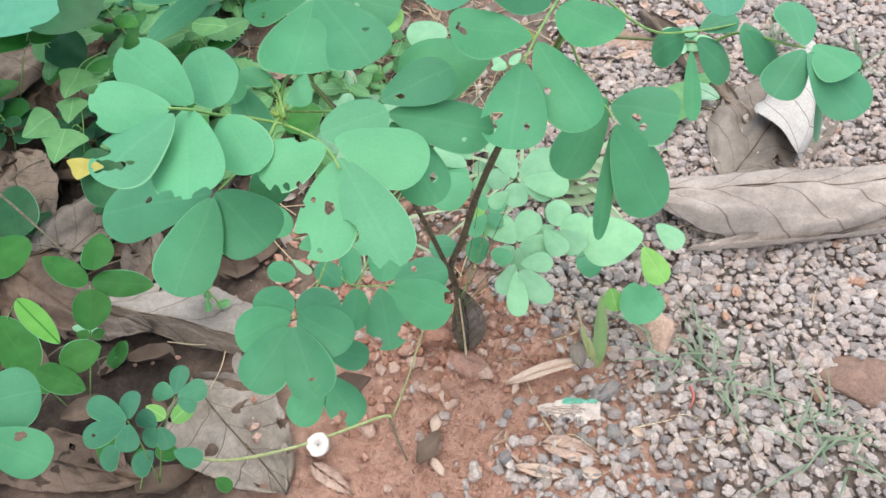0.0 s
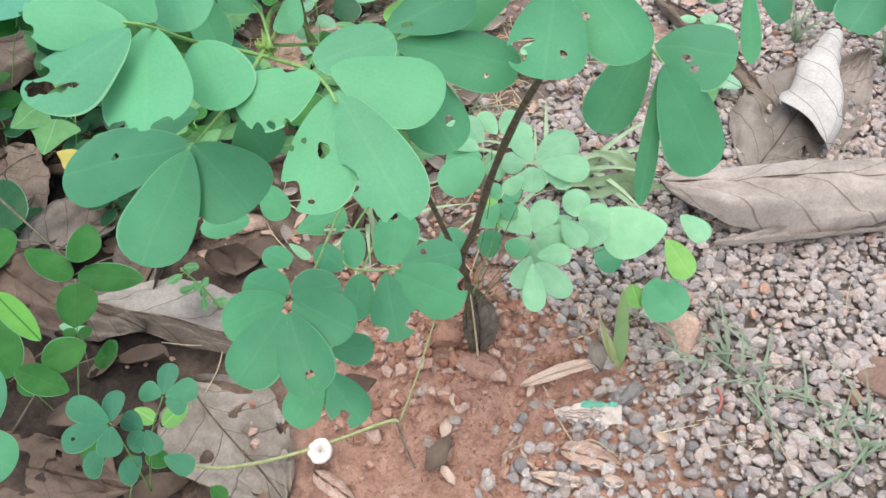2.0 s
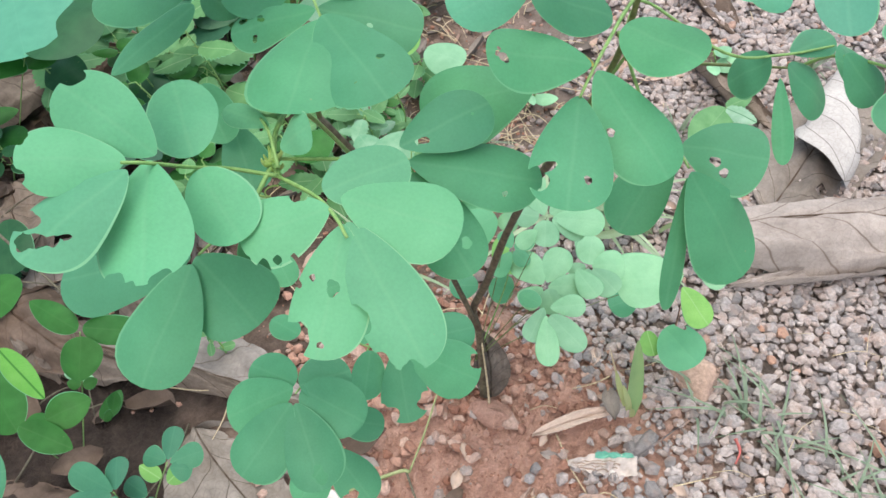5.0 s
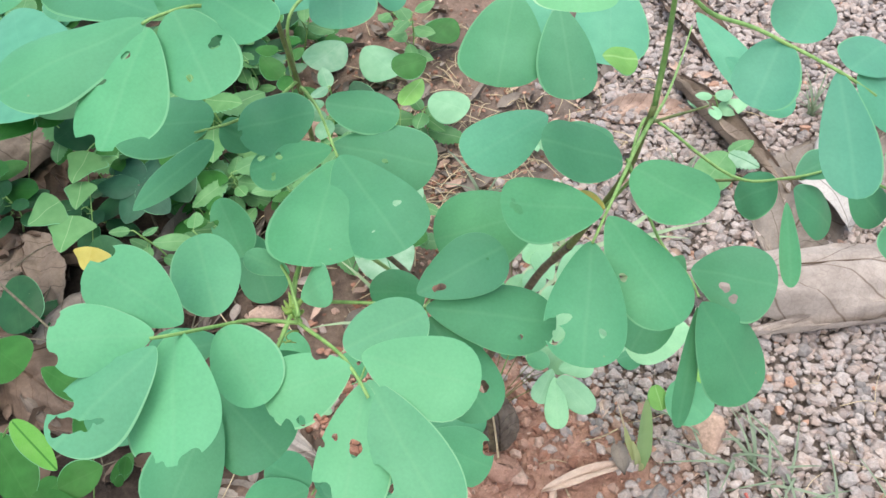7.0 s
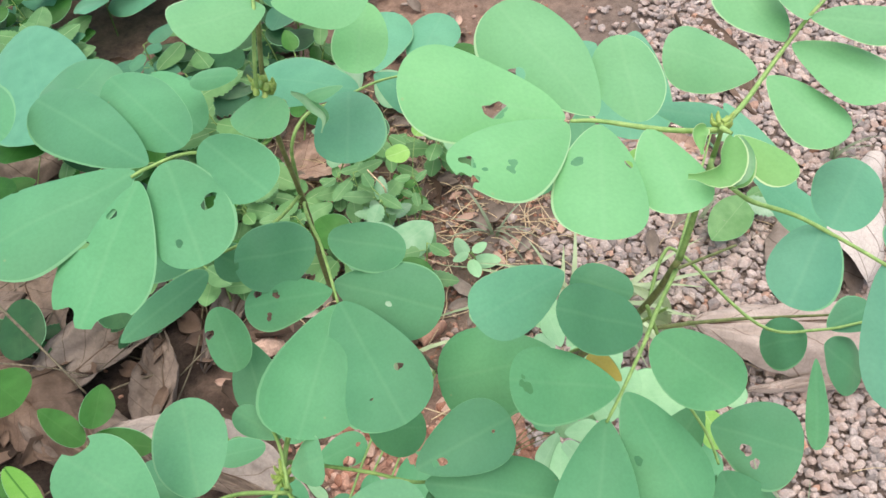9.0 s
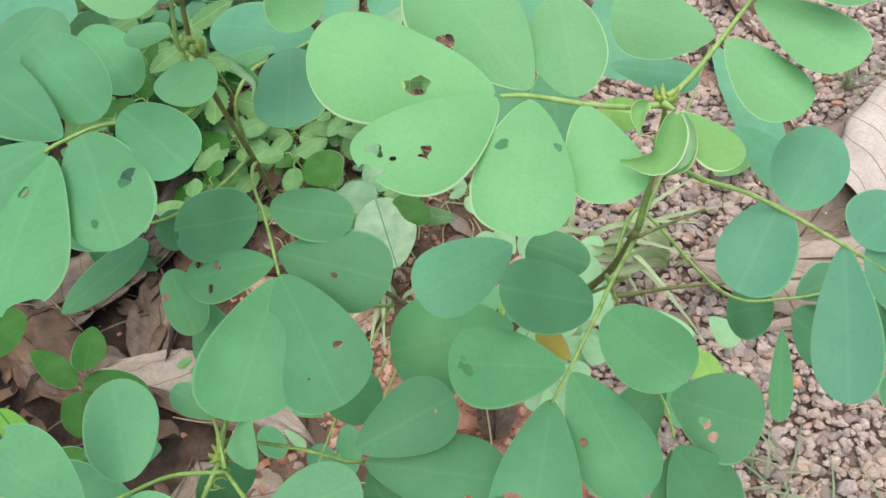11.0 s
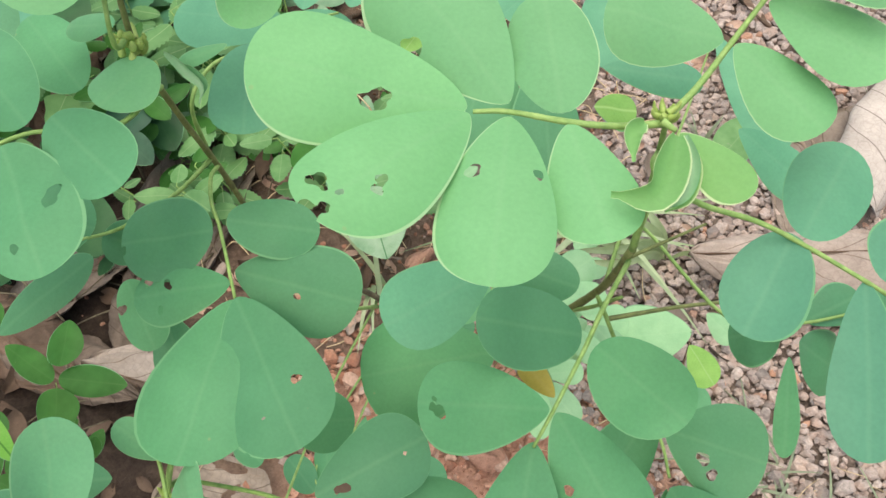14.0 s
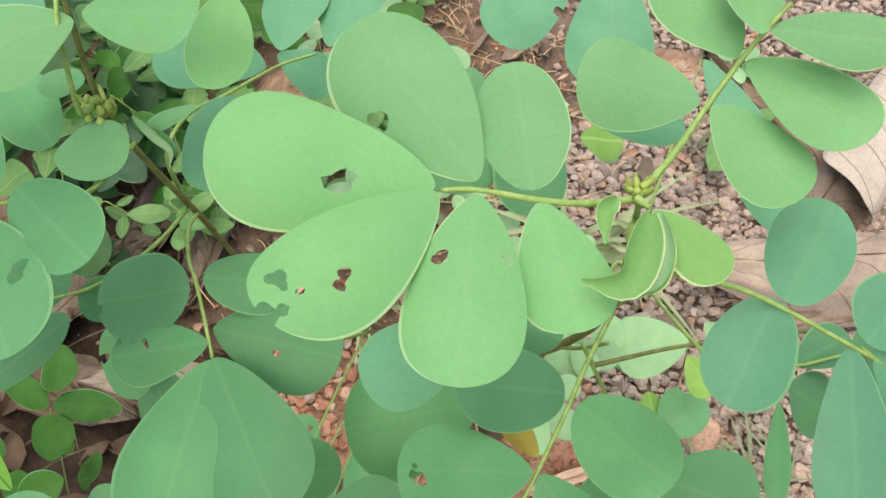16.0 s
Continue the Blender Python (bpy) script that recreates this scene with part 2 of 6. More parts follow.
def soil_material():
    m, t, bsdf, out = nodes("soil")
    place = t.nodes.new("ShaderNodeNewGeometry").outputs["Position"]
    big = noise_tex(t, 5.0, 6, 0.62, place)
    mid = noise_tex(t, 38, 6, 0.7, place)
    grit = noise_tex(t, 330, 4, 0.75, place)
    red = ramp(t, mid.outputs[0], [(0.3, (0.30, 0.160, 0.118)), (0.5, (0.50, 0.295, 0.222)), (0.75, (0.60, 0.382, 0.298))]).outputs[0]
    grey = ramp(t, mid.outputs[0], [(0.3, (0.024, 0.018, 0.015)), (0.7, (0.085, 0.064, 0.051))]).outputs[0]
    wide = noise_tex(t, 1.1, 5, 0.6, place)

    def patch(centre, inner, outer, shake):
        """A soft-edged, ragged patch round a centre: 1 inside, 0 outside."""
        apart = t.nodes.new("ShaderNodeVectorMath")
        apart.operation = "DISTANCE"
        t.links.new(place, apart.inputs[0])
        apart.inputs[1].default_value = (*centre, 0.0)
        ragged = t.nodes.new("ShaderNodeMath")
        ragged.operation = "MULTIPLY_ADD"
        t.links.new(big.outputs[0], ragged.inputs[0])
        ragged.inputs[1].default_value = shake
        t.links.new(apart.outputs["Value"], ragged.inputs[2])
        fade = t.nodes.new("ShaderNodeMapRange")
        fade.interpolation_type = "SMOOTHSTEP"
        t.links.new(ragged.outputs[0], fade.inputs[0])
        fade.inputs[1].default_value, fade.inputs[2].default_value = inner + shake / 2, outer + shake / 2
        fade.inputs[3].default_value, fade.inputs[4].default_value = 1.0, 0.0
        return fade.outputs[0]

    # brown earth all round; grit under the gravel, humus under the litter with the shade there put into its colour,
    # bare red earth round the stem's foot
    brown = ramp(t, mid.outputs[0], [(0.3, (0.125, 0.093, 0.073)), (0.7, (0.31, 0.234, 0.182))]).outputs[0]
    rusty = ramp(t, mid.outputs[0], [(0.3, (0.19, 0.115, 0.085)), (0.7, (0.37, 0.245, 0.186))]).outputs[0]
    base = mix(t, ramp(t, wide.outputs[0], [(0.40, (0, 0, 0)), (0.64, (0.8, 0.8, 0.8))]).outputs[0], brown, rusty)
    grit_bed = ramp(t, mid.outputs[0], [(0.3, (0.13, 0.105, 0.090)), (0.7, (0.26, 0.215, 0.185))]).outputs[0]
    base = mix(t, patch((1.05, 1.05), 0.80, 1.35, 0.5), base, grit_bed)
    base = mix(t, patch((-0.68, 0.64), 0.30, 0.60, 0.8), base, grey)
    base = mix(t, patch((0.04, 0.45), 0.16, 0.32, 0.30), base, red)
    base = mix(t, 0.45, base, grit.outputs[0], "OVERLAY")
    t.links.new(base, bsdf.inputs["Base Color"])
    bsdf.inputs["Roughness"].default_value = 0.92
    bsdf.inputs["Specular IOR Level"].default_value = 0.2
    height = mix(t, 0.5, mid.outputs[0], grit.outputs[0])
    bump(t, bsdf, height, 1.0, 0.012)
    return m


def stone_material(name, island, stops):
    m, t, bsdf, out = nodes(name)
    if island:
        chance = t.nodes.new("ShaderNodeNewGeometry").outputs["Random Per Island"]
    else:
        chance = t.nodes.new("ShaderNodeObjectInfo").outputs["Random"]
    base = ramp(t, chance, stops)
    base.color_ramp.interpolation = "CONSTANT"
    grain = noise_tex(t, 260, 5, 0.7)
    worn = noise_tex(t, 60, 4, 0.6)
    colour = mix(t, 0.75, base.outputs[0], grain.outputs[0], "OVERLAY")
    colour = mix(t, ramp(t, worn.outputs[0], [(0.48, (0, 0, 0)), (0.7, (0.5, 0.5, 0.5))]).outputs[0], colour, (0.33, 0.22, 0.17))
    t.links.new(colour, bsdf.inputs["Base Color"])
    bsdf.inputs["Roughness"].default_value = 0.85
    bump(t, bsdf, grain.outputs[0], 0.8, 0.003)
    return m


GRAVEL = [(0.0, (0.300, 0.270, 0.258)), (0.12, (0.365, 0.318, 0.295)), (0.24, (0.225, 0.206, 0.198)), (0.36, (0.385, 0.325, 0.292)), (0.47, (0.315, 0.288, 0.275)), (0.58, (0.395, 0.350, 0.325)), (0.68, (0.190, 0.176, 0.170)), (0.77, (0.330, 0.278, 0.250)), (0.85, (0.430, 0.385, 0.360)), (0.91, (0.250, 0.222, 0.212)), (0.972, (0.340, 0.225, 0.175)), (0.99, (0.375, 0.222, 0.155))]
REDDISH = [(0.0, (0.30, 0.15, 0.10)), (0.3, (0.38, 0.22, 0.16)), (0.55, (0.24, 0.11, 0.07)), (0.75, (0.42, 0.29, 0.23)), (0.9, (0.33, 0.27, 0.24))]
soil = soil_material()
gravel_near = stone_material("gravel_stone", False, GRAVEL)
gravel_far = stone_material("gravel_bed", True, GRAVEL)
red_crumb = stone_material("laterite_crumb", True, REDDISH)
red_stone = stone_material("laterite_stone", False, REDDISH)
beige_stone = stone_material("beige_stone", False, [(0.0, (0.44, 0.31, 0.24)), (0.5, (0.47, 0.34, 0.27))])
brick_red = stone_material("laterite_block", False, [(0.0, (0.165, 0.108, 0.085)), (0.5, (0.19, 0.12, 0.092))])


def plain_material(name, colour, rough, spread=0.12, scale=120):
    m, t, bsdf, out = nodes(name)
    n = noise_tex(t, scale, 4, 0.6)
    dark = tuple(c * (1 - 2 * spread) for c in colour)
    t.links.new(ramp(t, n.outputs[0], [(0.35, dark), (0.65, colour)]).outputs[0], bsdf.inputs["Base Color"])
    bsdf.inputs["Roughness"].default_value = rough
    bump(t, bsdf, n.outputs[0], 0.2, 0.001)
    return m


white_plastic = plain_material("white_plastic", (0.64, 0.60, 0.55), 0.45, 0.12, 60)
wrapper_white = plain_material("wrapper_white", (0.50, 0.435, 0.385), 0.35)
wrapper_green = plain_material("wrapper_green", (0.12, 0.38, 0.27), 0.35)
wrapper_brown = plain_material("wrapper_brown", (0.30, 0.215, 0.165), 0.5)
red_plastic = plain_material("red_plastic", (0.42, 0.10, 0.085), 0.5)
lavender = plain_material("lavender_petal", (0.55, 0.50, 0.70), 0.6)
grass_green = leaf_material("grass_blade", (0.165, 0.225, 0.155), (0.225, 0.290, 0.210), (0.19, 0.27, 0.17), rim_width=0.0)
strap_fresh = leaf_material("fresh_strap_blade", (0.20, 0.36, 0.13), (0.27, 0.43, 0.18), (0.34, 0.48, 0.26), rim_width=0.0, vein_amount=0.4)
strap_yellow = leaf_material("yellow_strap_blade", (0.30, 0.38, 0.12), (0.40, 0.46, 0.20), (0.50, 0.54, 0.32), rim_width=0.0, vein_amount=0.5)
strap_pale = leaf_material("strap_blade", (0.22, 0.34, 0.18), (0.34, 0.46, 0.29), (0.46, 0.54, 0.40), rim_width=0.0)


# ---- helpers for building ----
def part(name, bm, material, parent=None, label="", smooth=True):
    me = bpy.data.meshes.new(name)
    bm.to_mesh(me)
    bm.free()
    if smooth:
        me.polygons.foreach_set("use_smooth", [True] * len(me.polygons))
    me.materials.append(material)
    ob = new(name, me)
    hang(ob, parent)
    if label:
        ob["label"] = label
    return ob


def hang(ob, parent):
    """Parents ob, whose pose stays as it is in the world; parents are turned by nothing."""
    if parent:
        ob.parent = parent
        if not parent.parent:
            ob.matrix_parent_inverse = Matrix.Translation(-parent.location)


def thing(name, place, label, category, group="", kind=""):
    ob = new(name)
    ob.location = place
    return tagged(ob, label, category, group, kind)


def glide(points, steps=6):
    """A smooth line through points."""
    p = [Vector(q) for q in points]
    p = [p[0] * 2 - p[1], *p, p[-1] * 2 - p[-2]]
    line = []
    for a, b, c, d in zip(p, p[1:], p[2:], p[3:]):
        for k in range(steps):
            s = k / steps
            line.append(0.5 * (2 * b + (c - a) * s + (2 * a - 5 * b + 4 * c - d) * s * s + (3 * b - a - 3 * c + d) * s**3))
    return [*line, p[-2]]


def tube(points, thick, thin, sides=7, rough=0.06):
    line = glide(points)
    bm = bmesh.new()
    rings = []
    for n, q in enumerate(line):
        ahead = (line[min(n + 1, len(line) - 1)] - line[max(n - 1, 0)]).normalized()
        side = ahead.cross(Vector((0.3, 0.2, 1))).normalized()
        up = side.cross(ahead)
        r = thick + (thin - thick) * n / (len(line) - 1)
        r *= 1 + rough * random.uniform(-1, 1)
        rings.append([bm.verts.new(q + r * (math.cos(a) * side + math.sin(a) * up)) for a in (2 * math.pi * k / sides for k in range(sides))])
    for a, b in zip(rings, rings[1:]):
        for k in range(sides):
            bm.faces.new((a[k], a[(k + 1) % sides], b[(k + 1) % sides], b[k]))
    bm.faces.new(rings[0][::-1])
    bm.faces.new(rings[-1])
    return bm


def compound_leaf(plant, material, points):
    """The leaf's stalk, on which its leaflets sit."""
    thin = material in (pale, lime)
    r = 0.00045 if thin else 0.00072
    return part("leaf", tube(points, r * 1.25, r * 0.75), olive_stem if thin else green_stem, plant)


def raw_width(u, kind):
    if kind == "round":
        return u**0.47 * max(0.0, 1 - u**1.9) ** 0.5
    if kind == "toothed":
        return u**0.5 * max(0.0, 1 - u) ** 0.7 * (0.84 + 0.28 * ((8.5 * u) % 1.0))
    if kind == "lance":
        return u**0.8 * max(0.0, 1 - u) ** 0.9
    if kind == "ovate":
        return u**0.55 * max(0.0, 1 - u) ** 0.72
    if kind == "cordate":
        return min(1.0, (u + 0.02) / 0.20) ** 0.6 * max(0.0, 1 - u) ** 0.72 * (1 + 0.10 * math.cos(9.5 * (u - 0.25)) * (1 - u))
    return u**0.64 * max(0.0, 1 - u**3.0) ** 0.5


PEAK = {k: max(raw_width(i / 200, k) for i in range(201)) for k in ("round", "toothed", "lance", "ovate", "cordate", "obovate")}


def outline_width(u, kind):
    return raw_width(u, kind) / PEAK[kind]


LEAF_UP = Vector((0, -0.3, 1))  # the blades lean a little to the open side


def leaflet(leaf, material, base, tip, width, holes=(), bites=(), rounded=False, outline="obovate", name="leaflet"):
    """One blade from base to tip, slightly folded along its midrib, with the holes and bites that insects have made.
    A hole: how far along and aside, in lengths, and its radius in metres."""
    kind = "round" if rounded else outline
    base, tip = Vector(base), Vector(tip)
    length = (tip - base).length
    ahead = (tip - base).normalized()
    side = LEAF_UP.cross(ahead).normalized()
    up = ahead.cross(side)
    cuts = [(a * length, b * length, r, random.uniform(0, 6.3)) for a, b, r in (*holes, *bites)]
    nu, nv = ((64, 48) if length > 0.04 else (46, 34)) if cuts else (42, 8) if kind == "toothed" else (16, 10)
    fold = random.uniform(0.02, 0.09)
    droop = random.uniform(0.02, 0.07) * length
    phase = random.uniform(0, 6.3)
    wobble = random.uniform(0.010, 0.022) * width
    lop = random.uniform(-0.06, 0.06)

    def edge(x, y):
        best = 1.0
        for a, b, r, ph in cuts:
            dx, dy = x - a, y - b
            th = math.atan2(dy, dx)
            rr = r * (1 + 0.15 * math.sin(2 * th + ph) + 0.12 * math.sin(3 * th + 2 * ph) + 0.07 * math.sin(5 * th + ph))
            best = min(best, math.hypot(dx, dy) - rr)
        return best

    grid = []
    for i in range(nu + 1):
        s = i / nu
        u = 0.5 - 0.5 * math.cos(math.pi * s)
        half = width / 2 * outline_width(u, kind) * (1 + 0.012 * math.sin(7 * u + phase))
        row = []
        for j in range(nv + 1):
            v = 2 * j / nv - 1
            row.append((u * length, v * half * (1 + lop * (1 if v > 0 else -1)), half))
        grid.append(row)
    verts, rims, mids, alongs = [], [], [], []

    def dot(x, y, half, away):
        u = x / length
        z = fold * abs(y) - fold * 0.25 * width - droop * (u * u - u * 0.6) + wobble * math.sin(9 * u + 40 * y + phase)
        verts.append((x, y, z - 0.45 * y * y / max(width, 0.01)))
        rims.append(min(half - abs(y), (length - x) * 0.8 + 0.0002, max(away, 0.0) + 0.0001))
        mids.append(abs(y))
        alongs.append(x)
        return len(verts) - 1

    spots = [q for row in grid for q in row]
    gaps = [edge(x, y) for x, y, _ in spots]
    index = [dot(*q, d) for q, d in zip(spots, gaps)]
    w = nv + 1
    cells, crossings = {}, {}
    for i in range(nu):
        for j in range(nv):
            q = (i * w + j, (i + 1) * w + j, (i + 1) * w + j + 1, i * w + j + 1)
            face = []
            for a, b in zip(q, q[1:] + q[:1]):
                if gaps[a] >= 0:
                    face.append(index[a])
                if (gaps[a] >= 0) != (gaps[b] >= 0):
                    key = (min(a, b), max(a, b))
                    if key not in crossings:
                        k = gaps[key[0]] / (gaps[key[0]] - gaps[key[1]])
                        crossings[key] = dot(*(m + (n - m) * k for m, n in zip(spots[key[0]], spots[key[1]])), 0.0)
                    face.append(crossings[key])
            if len(face) > 2:
                cells[(i, j)] = face
    if cuts:
        # crumbs that a bite has cut off fall away
        left, whole = set(cells), len(cells)
        while left:
            heap, crowd = [left.pop()], []
            while heap:
                i, j = heap.pop()
                crowd.append((i, j))
                for beside in ((i + 1, j), (i - 1, j), (i, j + 1), (i, j - 1)):
                    if beside in left:
                        left.remove(beside)
                        heap.append(beside)
            if len(crowd) < 0.25 * whole:
                for c in crowd:
                    del cells[c]
    faces = list(cells.values())
    me = bpy.data.meshes.new(name)
    me.from_pydata(verts, [], faces)
    for key, values in (("rim", rims), ("mid", mids), ("along", alongs)):
        me.attributes.new(key, "FLOAT", "POINT").data.foreach_set("value", [100 * q for q in values])
    me.polygons.foreach_set("use_smooth", [True] * len(me.polygons))
    me.materials.append(material)
    ob = new(name, me)
    ob.matrix_basis = Matrix.Translation(base) @ Matrix((ahead, side, up)).transposed().to_4x4()
    hang(ob, leaf)
    return ob


# ---- ground ----
def rise(x, y):
    """The ground's height: a slight bank under the litter, crumbs and hollows."""
    h = 0.010 * noise.noise((x * 6, y * 6, 0)) + 0.006 * noise.noise((x * 21, y * 21, 3)) + 0.0058 * noise.noise((x * 62, y * 62, 5)) + 0.0045 * abs(noise.noise((x * 130, y * 130, 7)))
    h -= 0.016 * math.exp(-((x - 0.015) ** 2 + (y - 0.60) ** 2) / 0.0008)
    return h


def stretch(n, near, far):
    """Steps that are close in the middle and wide far out."""
    s = np.linspace(-1, 1, n)
    return near * s + (far - near) * np.sign(s) * np.abs(s) ** 9


gx, gy = stretch(501, 1.25, 60.0), 0.75 + stretch(501, 1.25, 60.0)
verts = [(float(x), float(y), rise(float(x), float(y)) if abs(x) < 4 and abs(y) < 5 else 0.0) for y in gy for x in gx]
n = len(gx)
faces = [(j * n + i, j * n + i + 1, (j + 1) * n + i + 1, (j + 1) * n + i) for j in range(n - 1) for i in range(n - 1)]
me = bpy.data.meshes.new("ground")
me.from_pydata(verts, [], faces)
me.polygons.foreach_set("use_smooth", [True] * len(me.polygons))
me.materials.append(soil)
ground = tagged(new("ground", me), "bare reddish laterite soil with grit and humus darkened for shade", "ground", kind="structure")

# ---- the large plant ----
senna = thing("senna_plant", (0.021, 0.578, -0.005), "tall green senna plant with rounded insect-bitten leaflets in soil", "plant")
STEM = [(0.023, 0.580, -0.015), (0.018, 0.586, 0.12), (0.011, 0.583, 0.18), (0.024, 0.567, 0.25), (0.036, 0.522, 0.37), (0.050, 0.490, 0.46), (0.061, 0.454, 0.53), (0.078, 0.424, 0.62), (0.079, 0.408, 0.67)]
part("stem", tube(STEM[:7], 0.0046, 0.0023, 10, 0.10), brown_stem, senna, "dark brown woody stem")
part("upper_stem", tube([STEM[6], (0.070, 0.438, 0.575), STEM[7], STEM[8]], 0.0021, 0.0013, 10, 0.08), olive_stem, senna)
part("upper_stem", tube([(0.079, 0.408, 0.67), (0.078, 0.405, 0.70), (0.074, 0.395, 0.735), (0.072, 0.390, 0.748)], 0.0013, 0.0006, 8), green_stem, senna)
part("branch", tube([(0.018, 0.584, 0.14), (-0.030, 0.545, 0.36), (-0.082, 0.497, 0.52)], 0.0028, 0.0017, 8, 0.09), brown_stem, senna)
part("branch", tube([(-0.082, 0.497, 0.52), (-0.079, 0.481, 0.57), (-0.075, 0.467, 0.62)], 0.0016, 0.0012, 8, 0.06), olive_stem, senna)
part("branch", tube([(-0.075, 0.467, 0.62), (-0.0735, 0.4600, 0.645), (-0.0733, 0.4495, 0.688), (-0.0710, 0.4420, 0.722), (-0.0660, 0.4460, 0.760)], 0.0014, 0.0008, 8, 0.09), olive_stem, senna)
part("branch", tube([(-0.045, 0.530, 0.40), (-0.058, 0.450, 0.535), (-0.060, 0.385, 0.622), (-0.058, 0.345, 0.650), (-0.059, 0.331, 0.645)], 0.0014, 0.0008, 8), green_stem, senna)
part("branch", tube([(0.055, 0.472, 0.50), (0.066, 0.452, 0.545), (0.074, 0.425, 0.600), (0.081, 0.410, 0.636)], 0.0012, 0.0007, 7), green_stem, senna)
part("twig", tube([(0.0818, 0.4150, 0.6550), (0.0954, 0.4250, 0.6500), (0.1110, 0.4359, 0.6450)], 0.0008, 0.0005, 7), olive_stem, senna)
part("twig", tube([(0.0765, 0.4044, 0.6300), (0.1124, 0.4196, 0.6150), (0.1638, 0.4337, 0.6000)], 0.0010, 0.0006, 7), olive_stem, senna)


def bud(plant, place, size, count):
    """A knot of small scales and unopened leaves at a shoot's end."""
    for k in range(count):
        a = 2.4 * k
        out = Vector((math.cos(a), math.sin(a), 0))
        lift = size * (0.2 + 0.9 * k / count)
        root = Vector(place) + out * size * 0.10 + Vector((0, 0, lift * 0.6))
        end = root + out * size * random.uniform(0.25, 0.5) + Vector((0, 0, size * random.uniform(0.3, 0.7)))
        mid = (root + end) / 2 + out * size * 0.12
        bm = tube([root, mid, end], size * 0.16, size * 0.03, 6)
        part("bud", bm, bud_green, plant)


def flower_buds(plant, place, spread, count):
    """Small round closed flower buds in a cluster."""
    for k in range(count):
        a = 2.4 * k
        r = spread * (0.25 + 0.75 * (k / count)) * 0.7
        q = Vector(place) + Vector((r * math.cos(a), r * math.sin(a), spread * (0.9 - 1.1 * k / count)))
        bm = bmesh.new()
        bmesh.ops.create_icosphere(bm, subdivisions=2, radius=0.0012)
        for v in bm.verts:
            v.co.z *= 1.45 + 0.35 * (v.co.z / 0.0012)
            v.co.x *= 1 - 0.2 * (v.co.z / 0.002)
        turn = Matrix.Rotation(random.uniform(-0.6, 0.6), 4, "X") @ Matrix.Rotation(a, 4, "Z")
        bm.transform(Matrix.Translation(q) @ turn)
        part("flower_bud", bm, bud_green, plant)


def tendril(plant, place, size, turn):
    pts = []
    for k in range(9):
        a = turn + 0.7 * k
        r = size * (1 - k / 12)
        pts.append(Vector(place) + Vector((r * math.cos(a), r * math.sin(a) * 0.6, -size * 0.22 * k)))
    part("tendril", tube(pts, 0.0004, 0.0002, 5), bud_green, plant)


bud(senna, (0.072, 0.392, 0.745), 0.006, 9)
bud(senna, (-0.059, 0.331, 0.641), 0.008, 9)
bud(senna, (-0.070, 0.441, 0.718), 0.009, 8)
tendril(senna, (-0.060, 0.324, 0.640), 0.0032, 0.4)
tendril(senna, (-0.062, 0.323, 0.639), 0.0026, 3.4)
flower_buds(senna, (-0.0705, 0.438, 0.722), 0.006, 12)


def young_fold(plant, points, width, material):
    """A young leaflet that is still folded along its midrib, curved along a line."""
    line = glide(points, 5)
    bm = bmesh.new()
    rows = []
    for k, q in enumerate(line):
        s = k / (len(line) - 1)
        ahead = (line[min(k + 1, len(line) - 1)] - line[max(k - 1, 0)]).normalized()
        side = ahead.cross(Vector((0, -0.75, 0.66))).normalized()
        face = side.cross(ahead)
        w = width * math.sin(math.pi * min(0.97, 0.06 + s)) ** 0.7
        rows.append([bm.verts.new(q + side * w * a + face * w * b) for a, b in ((-0.5, 0.42), (-0.30, 0.13), (0, 0), (0.30, 0.05), (0.52, 0.20))])
    for a, b in zip(rows, rows[1:]):
        for j in range(4):
            bm.faces.new((a[j], a[j + 1], b[j + 1], b[j]))
    ob = part("young_leaflet", bm, material, plant, "folded pale young leaflet")
    for key, row in (("rim", (0, 0.2, 0.5, 0.22, 0)), ("mid", (0.5, 0.3, 0, 0.3, 0.5)), ("along", (0, 0, 0, 0, 0))):
        values = [100 * width * q for _ in line for q in row]
        ob.data.attributes.new(key, "FLOAT", "POINT").data.foreach_set("value", values)
    return ob


seedling_left = thing("senna_seedling", (-0.325, 0.415, 0.0), "small green senna seedling with paired leaflets on litter", "plant")
bush_behind = thing("young_senna", (0.024, 0.615, 0.0), "pale green young senna with small leaflets beside gravel", "plant")
herb_left = thing("wild_herb", (-0.36, 0.44, 0.0), "bright green herb with opposite pointed leaves in litter", "plant")
ivy = thing("ivy_vine", (-0.47, 0.76, 0.0), "thin green creeper with heart-shaped leaves, one yellowed", "plant")
herb_back = thing("pale_herb", (-0.10, 0.92, 0.0), "low herb with silvery green veined leaves on soil", "plant")
# two leaflets are in view; the rest is added unseen to shade the litter
side_senna = thing("young_senna", (-0.43, 0.28, 0.0), "leafy green senna at the litter's edge, unseen leaves added for shade", "plant")
part("stem", tube([(-0.43, 0.28, -0.01), (-0.425, 0.275, 0.20), (-0.39, 0.275, 0.42), (-0.367, 0.272, 0.52)], 0.0035, 0.0015, 8), olive_stem, side_senna)
